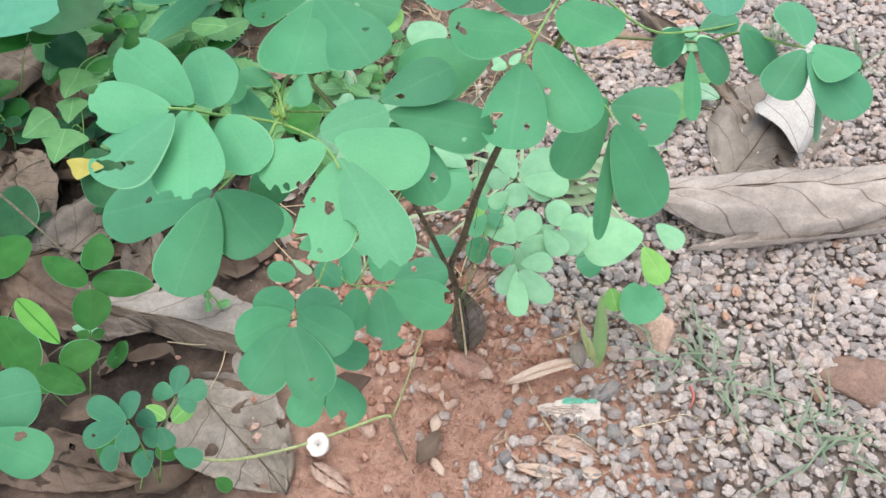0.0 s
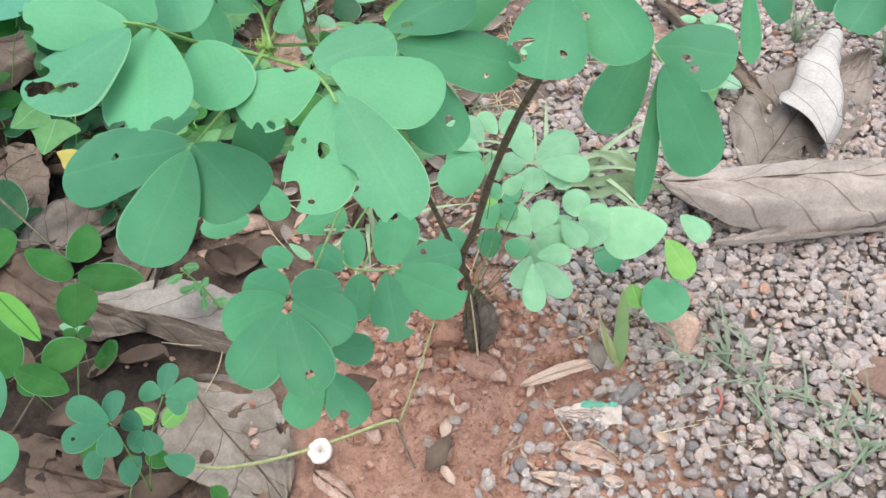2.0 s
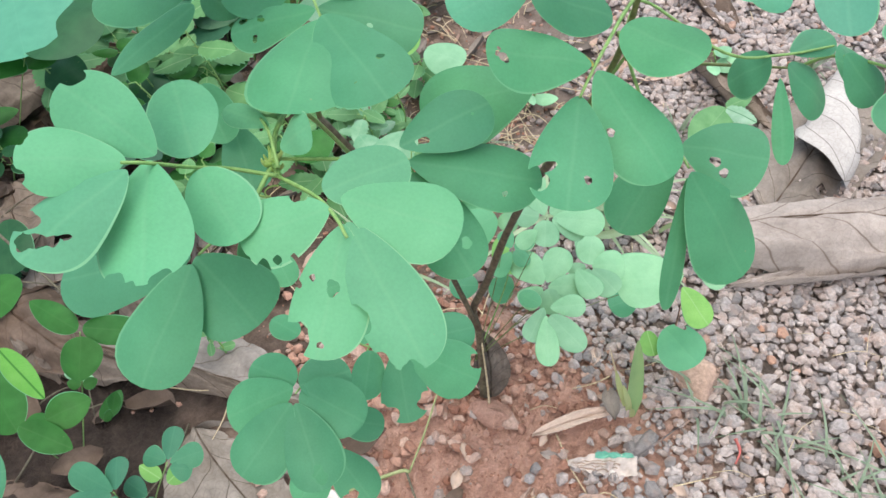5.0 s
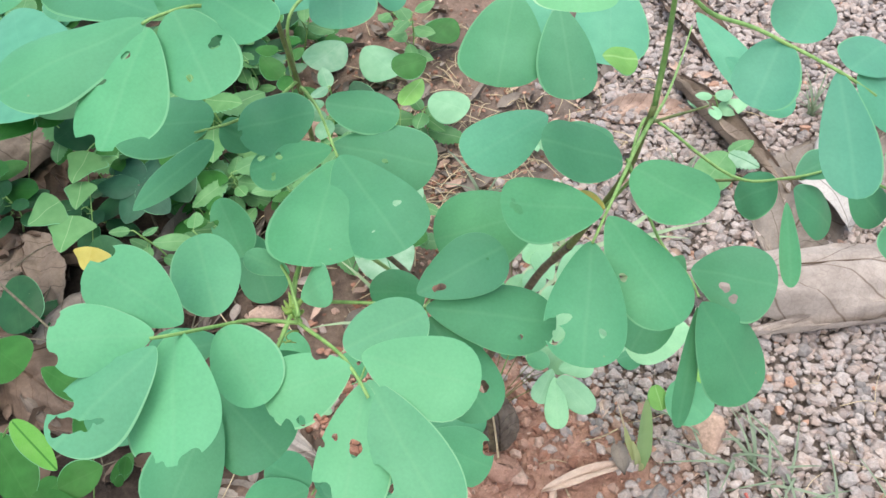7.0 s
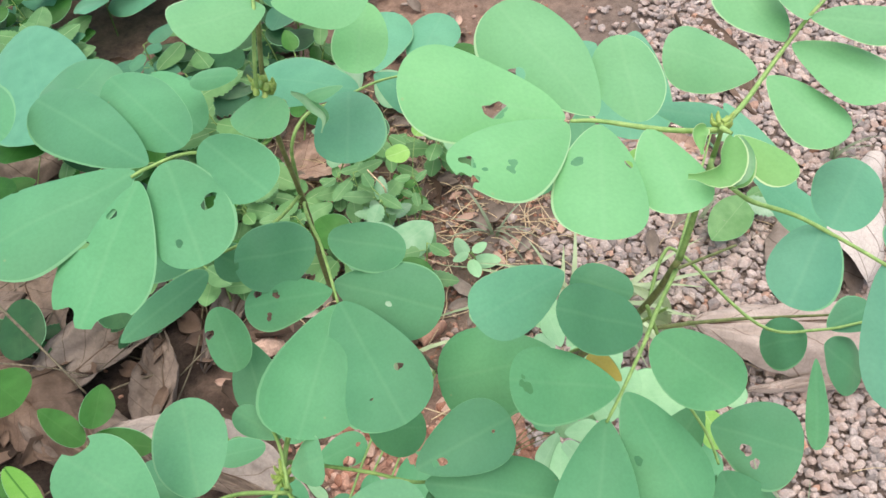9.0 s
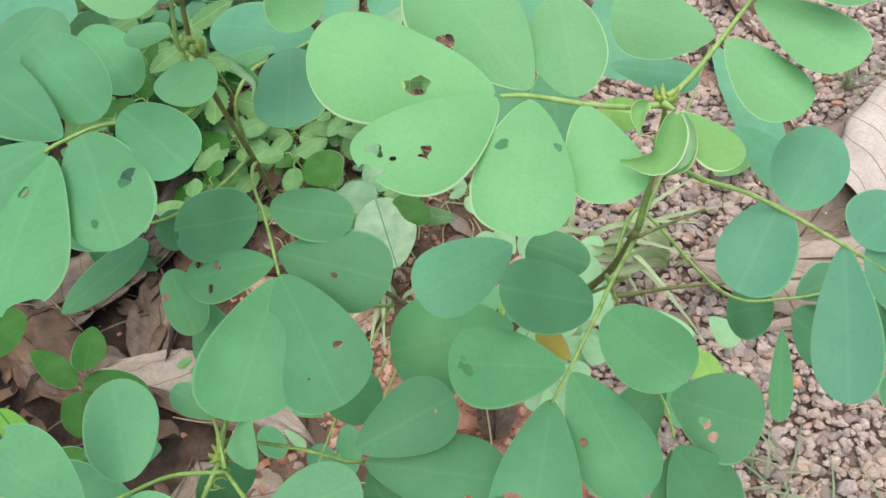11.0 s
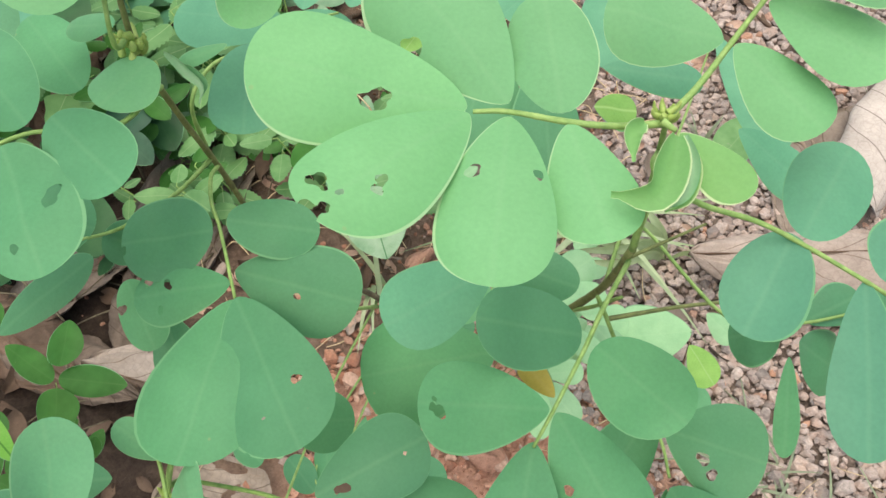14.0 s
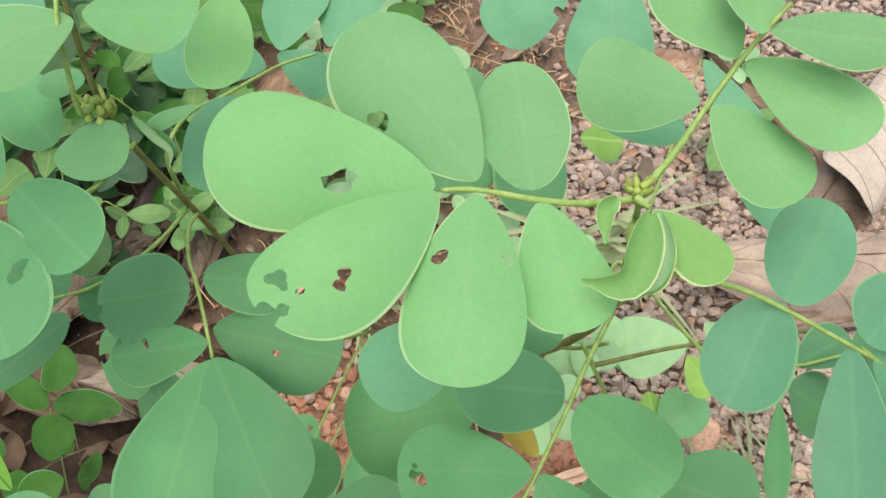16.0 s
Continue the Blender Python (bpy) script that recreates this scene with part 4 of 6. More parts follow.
# low under
leaf = compound_leaf(senna, mature, [(-0.0300, 0.5450, 0.3550), (-0.0560, 0.4500, 0.3690), (-0.0760, 0.3700, 0.3710), (-0.0790, 0.3550, 0.3620)])
leaflet(leaf, mature, (-0.0834, 0.3497, 0.3600), (-0.1062, 0.3229, 0.3400), 0.0286, bites=((1.120, -0.059, 0.0045),))
leaflet(leaf, mature, (-0.0838, 0.3530, 0.3600), (-0.0565, 0.3240, 0.3400), 0.0299, bites=((0.826, -0.294, 0.0059), (0.738, -0.144, 0.0033),))
leaflet(leaf, mature, (-0.0847, 0.3696, 0.3700), (-0.0495, 0.3687, 0.3600), 0.0238)
# back left
leaf = compound_leaf(senna, bluish, [(-0.0735, 0.4585, 0.6520), (-0.0725, 0.4600, 0.6766), (-0.0679, 0.4758, 0.6800), (-0.0580, 0.4906, 0.6750), (-0.0431, 0.5102, 0.6700), (-0.0301, 0.5225, 0.6650)])
leaflet(leaf, bluish, (-0.0452, 0.5253, 0.6650), (-0.0447, 0.5758, 0.6650), 0.0289)
leaflet(leaf, bluish, (-0.0271, 0.5321, 0.6600), (-0.0165, 0.5826, 0.6600), 0.0272)
leaflet(leaf, bluish, (-0.0460, 0.5223, 0.6650), (-0.0244, 0.5205, 0.6500), 0.0201)
leaflet(leaf, bluish, (-0.0560, 0.5304, 0.6500), (-0.1154, 0.5541, 0.6400), 0.0332)
# back right
leaf = compound_leaf(senna, bluish, [(0.0808, 0.4143, 0.6550), (0.1125, 0.5001, 0.6000), (0.1448, 0.5880, 0.5600), (0.1672, 0.6500, 0.5400)])
leaflet(leaf, bluish, (0.0944, 0.7520, 0.5200), (0.0367, 0.7090, 0.5100), 0.0523, holes=((0.318, 0.225, 0.0040),))
leaflet(leaf, bluish, (0.1275, 0.7698, 0.5200), (0.1153, 0.6641, 0.5000), 0.0614)
leaflet(leaf, bluish, (0.1393, 0.5036, 0.6200), (0.1757, 0.4842, 0.6000), 0.0235)
leaflet(leaf, bluish, (0.0685, 0.4566, 0.7000), (0.1012, 0.4562, 0.6950), 0.0135)
leaflet(leaf, bluish, (0.1536, 0.6065, 0.5800), (0.1796, 0.5354, 0.5700), 0.0251)
# side leaf
leaf = compound_leaf(senna, mature, [(-0.0736, 0.4595, 0.6480), (-0.0790, 0.4360, 0.6560), (-0.0920, 0.4180, 0.6600), (-0.1082, 0.4114, 0.6600)])
leaflet(leaf, mature, (-0.0989, 0.4057, 0.6600), (-0.1326, 0.3827, 0.6450), 0.0155, outline="ovate")
leaflet(leaf, mature, (-0.1008, 0.4160, 0.6620), (-0.1519, 0.4301, 0.6500), 0.0327, outline="ovate", rounded=True)
leaflet(leaf, mature, (-0.0981, 0.4149, 0.6600), (-0.0836, 0.4137, 0.6500), 0.0165, outline="ovate")
leaflet(leaf, mature, (-0.1185, 0.4312, 0.6000), (-0.1052, 0.4064, 0.5850), 0.0202, rounded=True, holes=((0.340, -0.211, 0.0021),))
leaflet(leaf, mature, (-0.1085, 0.4273, 0.5800), (-0.0961, 0.3970, 0.5600), 0.0247)
leaflet(leaf, mature, (-0.0394, 0.3723, 0.6000), (-0.0158, 0.3782, 0.5900), 0.0241, rounded=True)
# seed a
leaf = compound_leaf(seedling_left, seedling, [(-0.3258, 0.3969, 0.0200), (-0.2781, 0.3647, 0.2000), (-0.2632, 0.3556, 0.2750)])
leaflet(leaf, seedling, (-0.2643, 0.3565, 0.2750), (-0.3035, 0.3746, 0.2750), 0.0212)
leaflet(leaf, seedling, (-0.2620, 0.3574, 0.2750), (-0.2691, 0.3842, 0.2750), 0.0187)
leaflet(leaf, seedling, (-0.2644, 0.3537, 0.2750), (-0.3034, 0.3440, 0.2650), 0.0234, holes=((0.744, 0.010, 0.0017),))
leaflet(leaf, seedling, (-0.2615, 0.3528, 0.2750), (-0.2625, 0.3318, 0.2650), 0.0219)
# seed b
leaf = compound_leaf(seedling_left, seedling, [(-0.3258, 0.3969, 0.0200), (-0.2612, 0.3749, 0.2000), (-0.2340, 0.3858, 0.2600)])
leaflet(leaf, seedling, (-0.2356, 0.3868, 0.2600), (-0.2551, 0.3929, 0.2600), 0.0175)
leaflet(leaf, seedling, (-0.2340, 0.3878, 0.2600), (-0.2333, 0.4148, 0.2650), 0.0180)
leaflet(leaf, seedling, (-0.2317, 0.3858, 0.2600), (-0.2073, 0.3957, 0.2600), 0.0209)
leaflet(leaf, seedling, (-0.2308, 0.3818, 0.2600), (-0.2141, 0.3818, 0.2550), 0.0195)
leaflet(leaf, seedling, (-0.2476, 0.3623, 0.2500), (-0.2682, 0.3745, 0.2500), 0.0168)
leaflet(leaf, seedling, (-0.2451, 0.3614, 0.2500), (-0.2355, 0.3454, 0.2400), 0.0170)
leaflet(leaf, seedling, (-0.2470, 0.3599, 0.2500), (-0.2594, 0.3501, 0.2400), 0.0195)
leaflet(leaf, seedling, (-0.3000, 0.3648, 0.2000), (-0.3221, 0.3538, 0.1800), 0.0238)
leaflet(leaf, seedling, (-0.2877, 0.3805, 0.1500), (-0.3125, 0.3670, 0.1300), 0.0248)
leaflet(leaf, seedling, (-0.2711, 0.3847, 0.1400), (-0.2435, 0.3778, 0.1300), 0.0206)
# pale crown
leaf = compound_leaf(bush_behind, pale, [(0.0128, 0.6003, 0.0500), (0.0597, 0.6125, 0.1975), (0.0799, 0.6042, 0.3000)])
leaflet(leaf, pale, (0.0775, 0.6064, 0.3000), (0.0666, 0.6348, 0.3100), 0.0223)
leaflet(leaf, pale, (0.0827, 0.6078, 0.3000), (0.1210, 0.6341, 0.3080), 0.0341)
leaflet(leaf, pale, (0.0850, 0.6034, 0.3000), (0.1319, 0.5967, 0.3000), 0.0300)
leaflet(leaf, pale, (0.0838, 0.6006, 0.3000), (0.1159, 0.5932, 0.2900), 0.0230)
leaflet(leaf, pale, (0.0782, 0.6007, 0.3000), (0.0761, 0.5754, 0.2920), 0.0254, rounded=True)
leaflet(leaf, pale, (0.0722, 0.6044, 0.3000), (0.0508, 0.6099, 0.3000), 0.0244, rounded=True)
leaflet(leaf, pale, (0.0698, 0.5882, 0.3000), (0.0511, 0.5802, 0.2880), 0.0174)
# pale crown behind
leaf = compound_leaf(bush_behind, pale, [(0.0128, 0.6003, 0.0500), (0.0389, 0.6279, 0.1975), (0.0421, 0.6323, 0.3000)])
leaflet(leaf, pale, (0.0332, 0.6340, 0.3000), (0.0143, 0.6631, 0.3080), 0.0244)
leaflet(leaf, pale, (0.0468, 0.6451, 0.3000), (0.0312, 0.6690, 0.3080), 0.0201)
leaflet(leaf, pale, (0.0511, 0.6458, 0.3000), (0.0658, 0.6697, 0.3080), 0.0220)
leaflet(leaf, pale, (0.0293, 0.6236, 0.3000), (-0.0041, 0.6502, 0.3000), 0.0241)
leaflet(leaf, pale, (0.0542, 0.6290, 0.3000), (0.0785, 0.6529, 0.3050), 0.0257, rounded=True)
leaflet(leaf, young, (0.0326, 0.6074, 0.3000), (-0.0080, 0.5850, 0.2900), 0.0404, rounded=True)
leaflet(leaf, young, (0.0317, 0.6147, 0.3000), (-0.0032, 0.6274, 0.2880), 0.0272)
leaflet(leaf, pale, (0.0520, 0.6142, 0.3000), (0.0389, 0.6015, 0.2850), 0.0206)
# small trifoliate
leaf = compound_leaf(bush_behind, young, [(0.0128, 0.6003, 0.0500), (0.0450, 0.6349, 0.1425), (0.0531, 0.6450, 0.2000)])
leaflet(leaf, young, (0.0519, 0.6434, 0.2000), (0.0342, 0.6173, 0.1920), 0.0198)
leaflet(leaf, young, (0.0548, 0.6442, 0.2000), (0.0691, 0.6295, 0.1950), 0.0186, rounded=True)
leaflet(leaf, young, (0.0520, 0.6482, 0.2000), (0.0442, 0.6688, 0.2050), 0.0182)
leaflet(leaf, young, (0.0556, 0.6473, 0.2000), (0.0762, 0.6594, 0.2040), 0.0171, rounded=True)
# pale middle
leaf = compound_leaf(bush_behind, pale, [(0.0128, 0.6003, 0.0500), (0.0629, 0.6143, 0.1370), (0.0857, 0.6075, 0.1900)])
leaflet(leaf, pale, (0.0834, 0.6083, 0.1900), (0.0586, 0.6447, 0.1940), 0.0355)
leaflet(leaf, pale, (0.0876, 0.6105, 0.1900), (0.1088, 0.6499, 0.1960), 0.0319)
leaflet(leaf, pale, (0.0884, 0.6045, 0.1900), (0.1295, 0.6061, 0.1900), 0.0287)
leaflet(leaf, pale, (0.0825, 0.6031, 0.1900), (0.0606, 0.5861, 0.1840), 0.0261)
leaflet(leaf, pale, (0.0871, 0.6015, 0.1900), (0.0962, 0.5763, 0.1820), 0.0268, rounded=True)
# pale right
leaf = compound_leaf(bush_behind, pale, [(0.0128, 0.6003, 0.0500), (0.0903, 0.6315, 0.1315), (0.1356, 0.6388, 0.1800)])
leaflet(leaf, pale, (0.1345, 0.6404, 0.1800), (0.1424, 0.6772, 0.1850), 0.0313, rounded=True)
leaflet(leaf, pale, (0.1380, 0.6396, 0.1800), (0.1731, 0.6390, 0.1800), 0.0392)
leaflet(leaf, pale, (0.1387, 0.6349, 0.1800), (0.1618, 0.6079, 0.1750), 0.0302)
leaflet(leaf, pale, (0.1309, 0.6397, 0.1800), (0.1138, 0.6308, 0.1760), 0.0212)
leaflet(leaf, pale, (0.1316, 0.6350, 0.1800), (0.1395, 0.6121, 0.1740), 0.0218)
# pale low
leaf = compound_leaf(bush_behind, pale, [(0.0128, 0.6003, 0.0500), (0.0613, 0.5938, 0.1425), (0.0828, 0.5703, 0.2000)])
leaflet(leaf, pale, (0.0812, 0.5717, 0.2000), (0.0646, 0.5383, 0.1920), 0.0219)
leaflet(leaf, pale, (0.0827, 0.5625, 0.2000), (0.0829, 0.5125, 0.1880), 0.0235)
leaflet(leaf, pale, (0.0866, 0.5624, 0.2000), (0.1178, 0.5285, 0.1920), 0.0284, rounded=True)
leaflet(leaf, pale, (0.0874, 0.5716, 0.2000), (0.1231, 0.5760, 0.2000), 0.0241)
leaflet(leaf, young, (0.0782, 0.5758, 0.2000), (0.0577, 0.5897, 0.2000), 0.0201, rounded=True)
leaflet(leaf, pale, (0.1178, 0.6189, 0.2000), (0.1367, 0.5890, 0.1940), 0.0275)
leaflet(leaf, mature, (0.0293, 0.6580, 0.1200), (0.0571, 0.6508, 0.1200), 0.0359, rounded=True)
leaflet(leaf, mature, (0.0172, 0.6582, 0.1200), (-0.0163, 0.6587, 0.1200), 0.0332, rounded=True)
leaflet(leaf, lime, (0.0369, 0.6573, 0.1500), (0.0457, 0.6980, 0.1600), 0.0198)
leaflet(leaf, lime, (0.0446, 0.6546, 0.1500), (0.0734, 0.6712, 0.1500), 0.0237)
leaflet(leaf, mature, (0.2091, 0.6803, 0.0600), (0.1758, 0.6674, 0.0600), 0.0367, rounded=True)
# pale e
leaf = compound_leaf(bush_behind, lime, [(0.0128, 0.6133, 0.0300), (0.1408, 0.6530, 0.0800), (0.2393, 0.6409, 0.1600)])
leaflet(leaf, pale, (0.2396, 0.6425, 0.1600), (0.1637, 0.6322, 0.1600), 0.0665)
leaflet(leaf, lime, (0.2383, 0.6310, 0.1500), (0.2672, 0.6013, 0.1200), 0.0357)
leaflet(leaf, pale, (0.2633, 0.6740, 0.1400), (0.2932, 0.6477, 0.1300), 0.0304)
leaflet(leaf, grown, (0.2279, 0.6174, 0.0900), (0.2601, 0.5763, 0.0800), 0.0564, rounded=True, bites=((0.157, 0.323, 0.0058),))
leaflet(leaf, lime, (0.2101, 0.6201, 0.0800), (0.2159, 0.5929, 0.0700), 0.0244, rounded=True)
# sprig a
leaf = compound_leaf(herb_left, herb, [(-0.4383, 0.5074, 0.0200), (-0.3962, 0.5245, 0.1400), (-0.3685, 0.5349, 0.2200)])
leaflet(leaf, herb, (-0.3721, 0.5371, 0.2200), (-0.4296, 0.5689, 0.2250), 0.0268, outline="ovate")
leaflet(leaf, herb, (-0.3639, 0.5474, 0.2300), (-0.3688, 0.5936, 0.2350), 0.0360, outline="ovate")
leaflet(leaf, herb, (-0.3675, 0.5399, 0.2200), (-0.3030, 0.5376, 0.2150), 0.0311, outline="ovate")
leaflet(leaf, herb, (-0.3664, 0.5298, 0.2200), (-0.3646, 0.4916, 0.2000), 0.0426, outline="ovate")
leaflet(leaf, herb, (-0.3964, 0.5208, 0.1400), (-0.4123, 0.5246, 0.1400), 0.0126, outline="ovate")
leaflet(leaf, herb, (-0.3937, 0.5200, 0.1400), (-0.3811, 0.5280, 0.1400), 0.0140, outline="ovate")
# sprig b
leaf = compound_leaf(herb_left, herb, [(-0.4620, 0.4924, 0.0200), (-0.4429, 0.4747, 0.1000), (-0.4143, 0.4566, 0.1800)])
leaflet(leaf, herb, (-0.3897, 0.4576, 0.1900), (-0.3531, 0.4791, 0.1900), 0.0368, outline="ovate")
leaflet(leaf, herb, (-0.4127, 0.4512, 0.1900), (-0.3578, 0.4312, 0.1850), 0.0281, outline="ovate")
leaflet(leaf, herb, (-0.3724, 0.4921, 0.1200), (-0.3641, 0.5271, 0.1200), 0.0210, outline="ovate")
leaflet(leaf, herb, (-0.4181, 0.4501, 0.1800), (-0.4782, 0.5163, 0.1900), 0.0439, outline="ovate")
leaflet(leaf, herb, (-0.4989, 0.6129, 0.1500), (-0.5525, 0.6476, 0.1500), 0.0585, outline="ovate")
# pleated leaf
leaf = compound_leaf(herb_left, pleated, [(-0.5078, 0.5299, 0.1200), (-0.4559, 0.5098, 0.2000), (-0.4188, 0.4964, 0.2500)])
leaflet(leaf, pleated, (-0.4204, 0.4978, 0.2500), (-0.3701, 0.4558, 0.2350), 0.0237, outline="ovate")
# sprig e
leaf = compound_leaf(herb_left, herb, [(-0.3471, 0.3897, 0.0200), (-0.3356, 0.3979, 0.0500), (-0.3207, 0.4057, 0.0900)])
leaflet(leaf, herb, (-0.3494, 0.4096, 0.1200), (-0.3602, 0.3866, 0.1000), 0.0269, outline="ovate")
leaflet(leaf, herb, (-0.3250, 0.4112, 0.0800), (-0.3417, 0.3967, 0.0700), 0.0174, outline="ovate")
leaflet(leaf, herb, (-0.3155, 0.4129, 0.0800), (-0.2906, 0.4085, 0.0700), 0.0196, outline="ovate")
leaflet(leaf, herb, (-0.2716, 0.4107, 0.0600), (-0.2894, 0.4030, 0.0700), 0.0220, outline="ovate")
leaflet(leaf, herb, (-0.2356, 0.3808, 0.0400), (-0.2519, 0.3903, 0.0500), 0.0163, outline="ovate")
leaflet(leaf, herb, (-0.3550, 0.4927, 0.1400), (-0.3526, 0.5083, 0.1500), 0.0157, outline="ovate")
leaflet(leaf, herb, (-0.3541, 0.4894, 0.1400), (-0.3679, 0.4872, 0.1300), 0.0121, outline="ovate")
leaflet(leaf, lime, (-0.2877, 0.4207, 0.1400), (-0.3070, 0.4297, 0.1500), 0.0164, outline="ovate")
leaflet(leaf, lime, (-0.2802, 0.4171, 0.1400), (-0.2565, 0.4359, 0.1500), 0.0211, outline="ovate")
leaflet(leaf, pale, (-0.4268, 0.5549, 0.1000), (-0.4436, 0.5573, 0.1000), 0.0103, outline="ovate")
leaflet(leaf, pale, (-0.4239, 0.5519, 0.1000), (-0.4072, 0.5517, 0.1000), 0.0104, outline="ovate")
leaflet(leaf, herb, (-0.4947, 0.5482, 0.1000), (-0.5068, 0.5123, 0.1000), 0.0431, outline="ovate")
leaflet(leaf, herb, (-0.4765, 0.4882, 0.0800), (-0.4417, 0.5047, 0.1000), 0.0350, outline="ovate")
# vine a
leaf = compound_leaf(ivy, ivy_leaf, [(-0.5330, 0.8652, 0.0600), (-0.5134, 0.8742, 0.1200), (-0.5203, 0.9113, 0.1400), (-0.5219, 0.9495, 0.1700), (-0.4880, 0.9741, 0.1800)])
leaflet(leaf, ivy_leaf, (-0.5195, 0.9470, 0.1700), (-0.5334, 0.8987, 0.1600), 0.0647, outline="cordate")
leaflet(leaf, ivy_leaf, (-0.5099, 0.9592, 0.1700), (-0.4751, 0.9337, 0.1700), 0.0537, outline="cordate")
leaflet(leaf, ivy_leaf, (-0.5264, 0.9098, 0.1500), (-0.5258, 0.8672, 0.1400), 0.0479, outline="cordate")
leaflet(leaf, ivy_leaf, (-0.5464, 0.8751, 0.1500), (-0.5826, 0.8413, 0.1400), 0.0679, outline="cordate")
leaflet(leaf, ivy_leaf, (-0.5255, 0.8559, 0.1400), (-0.5292, 0.8006, 0.1300), 0.0696, outline="cordate")
leaflet(leaf, yellowed, (-0.4888, 0.8084, 0.1300), (-0.4948, 0.7781, 0.1200), 0.0547, outline="cordate")
leaflet(leaf, dark_leaf, (-0.6122, 0.8035, 0.0800), (-0.5799, 0.7194, 0.0700), 0.0610, rounded=True)
leaflet(leaf, dark_leaf, (-0.4929, 0.8348, 0.1200), (-0.4445, 0.7515, 0.1000), 0.0636, rounded=True)
# sprig c
leaf = compound_leaf(herb_back, silvery, [(-0.1333, 0.8753, 0.0200), (-0.1245, 0.8663, 0.0700), (-0.1138, 0.8439, 0.1200)])
leaflet(leaf, quilted, (-0.1259, 0.8476, 0.1200), (-0.0918, 0.7568, 0.1000), 0.0786, outline="ovate")
leaflet(leaf, silvery, (-0.1236, 0.8501, 0.1200), (-0.1773, 0.8561, 0.1200), 0.0454, outline="ovate")
leaflet(leaf, silvery, (-0.1155, 0.8619, 0.1200), (-0.0637, 0.9154, 0.1200), 0.0545, outline="ovate")
leaflet(leaf, silvery, (-0.1119, 0.8619, 0.1200), (-0.1425, 0.9152, 0.1200), 0.0436, outline="ovate")
leaflet(leaf, herb, (-0.1032, 0.8439, 0.1200), (-0.0546, 0.8229, 0.1100), 0.0423, outline="ovate")
# broad leaf
leaf = compound_leaf(herb_back, silvery, [(-0.6872, 1.0193, 0.0500), (-0.6268, 0.9923, 0.1500), (-0.5525, 0.9322, 0.2500)])
leaflet(leaf, bluish, (-0.5507, 0.9272, 0.2500), (-0.6623, 1.1583, 0.2700), 0.1566, outline="ovate")
leaflet(leaf, dark_leaf, (-0.5358, 0.9224, 0.2500), (-0.4927, 1.0493, 0.2600), 0.0954, outline="ovate")
leaflet(leaf, silvery, (-0.2652, 1.2436, 0.0800), (-0.2137, 1.3145, 0.0800), 0.0784, outline="ovate")
leaflet(leaf, silvery, (-0.4231, 1.2212, 0.0800), (-0.4251, 1.3540, 0.0800), 0.0807, outline="ovate")
leaflet(leaf, herb, (-0.4174, 1.3716, 0.0500), (-0.3546, 1.3070, 0.0500), 0.0660, outline="ovate")
leaflet(leaf, pale, (-0.1175, 1.2386, 0.0600), (-0.1821, 1.3248, 0.0600), 0.0754, outline="ovate")
leaflet(leaf, herb, (-0.0620, 1.3493, 0.0500), (-0.0210, 1.4191, 0.0500), 0.0712, outline="ovate")
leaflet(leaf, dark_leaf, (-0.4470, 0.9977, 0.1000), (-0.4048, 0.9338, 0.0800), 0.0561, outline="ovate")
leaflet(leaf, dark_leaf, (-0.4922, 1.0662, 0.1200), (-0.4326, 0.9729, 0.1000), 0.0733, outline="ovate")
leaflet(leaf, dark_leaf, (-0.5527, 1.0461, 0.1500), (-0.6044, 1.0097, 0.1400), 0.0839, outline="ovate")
leaflet(leaf, herb, (-0.5400, 0.9483, 0.2200), (-0.5977, 1.0240, 0.2200), 0.0591, outline="ovate")
leaflet(leaf, herb, (-0.6116, 0.9755, 0.2200), (-0.6124, 0.9179, 0.2200), 0.0725, outline="ovate")
# sprig d
leaf = compound_leaf(herb_back, herb, [(-0.0976, 0.9958, 0.0200), (-0.1059, 1.0799, 0.0600), (-0.1026, 1.1280, 0.1000)])
leaflet(leaf, pale, (-0.0580, 1.1267, 0.1000), (0.0012, 1.0918, 0.1000), 0.0622, rounded=True)
leaflet(leaf, dark_leaf, (-0.1441, 1.0449, 0.1500), (-0.1685, 1.0978, 0.1600), 0.0404, outline="ovate")
leaflet(leaf, lime, (-0.1387, 1.0412, 0.1200), (-0.1061, 1.0591, 0.1200), 0.0334, rounded=True)
leaflet(leaf, lime, (-0.1018, 1.1117, 0.1000), (-0.0712, 1.1760, 0.1000), 0.0354, outline="ovate")
leaflet(leaf, herb, (-0.1138, 1.1484, 0.1400), (-0.0618, 1.1751, 0.1400), 0.0534, outline="ovate")
leaflet(leaf, herb, (-0.1713, 1.0791, 0.0500), (-0.2162, 1.1614, 0.0500), 0.0410, outline="ovate")
leaflet(leaf, pale, (0.0458, 0.8962, 0.0200), (0.0728, 0.8723, 0.0200), 0.0355, outline="ovate")
leaflet(leaf, pale, (0.1422, 0.8199, 0.0300), (0.1702, 0.8566, 0.0300), 0.0316, rounded=True)
leaflet(leaf, pale, (0.1493, 0.7848, 0.0300), (0.1794, 0.8026, 0.0300), 0.0298, rounded=True)
leaflet(leaf, herb, (-0.2263, 0.9389, 0.1000), (-0.1881, 0.8899, 0.1000), 0.0613, outline="ovate")
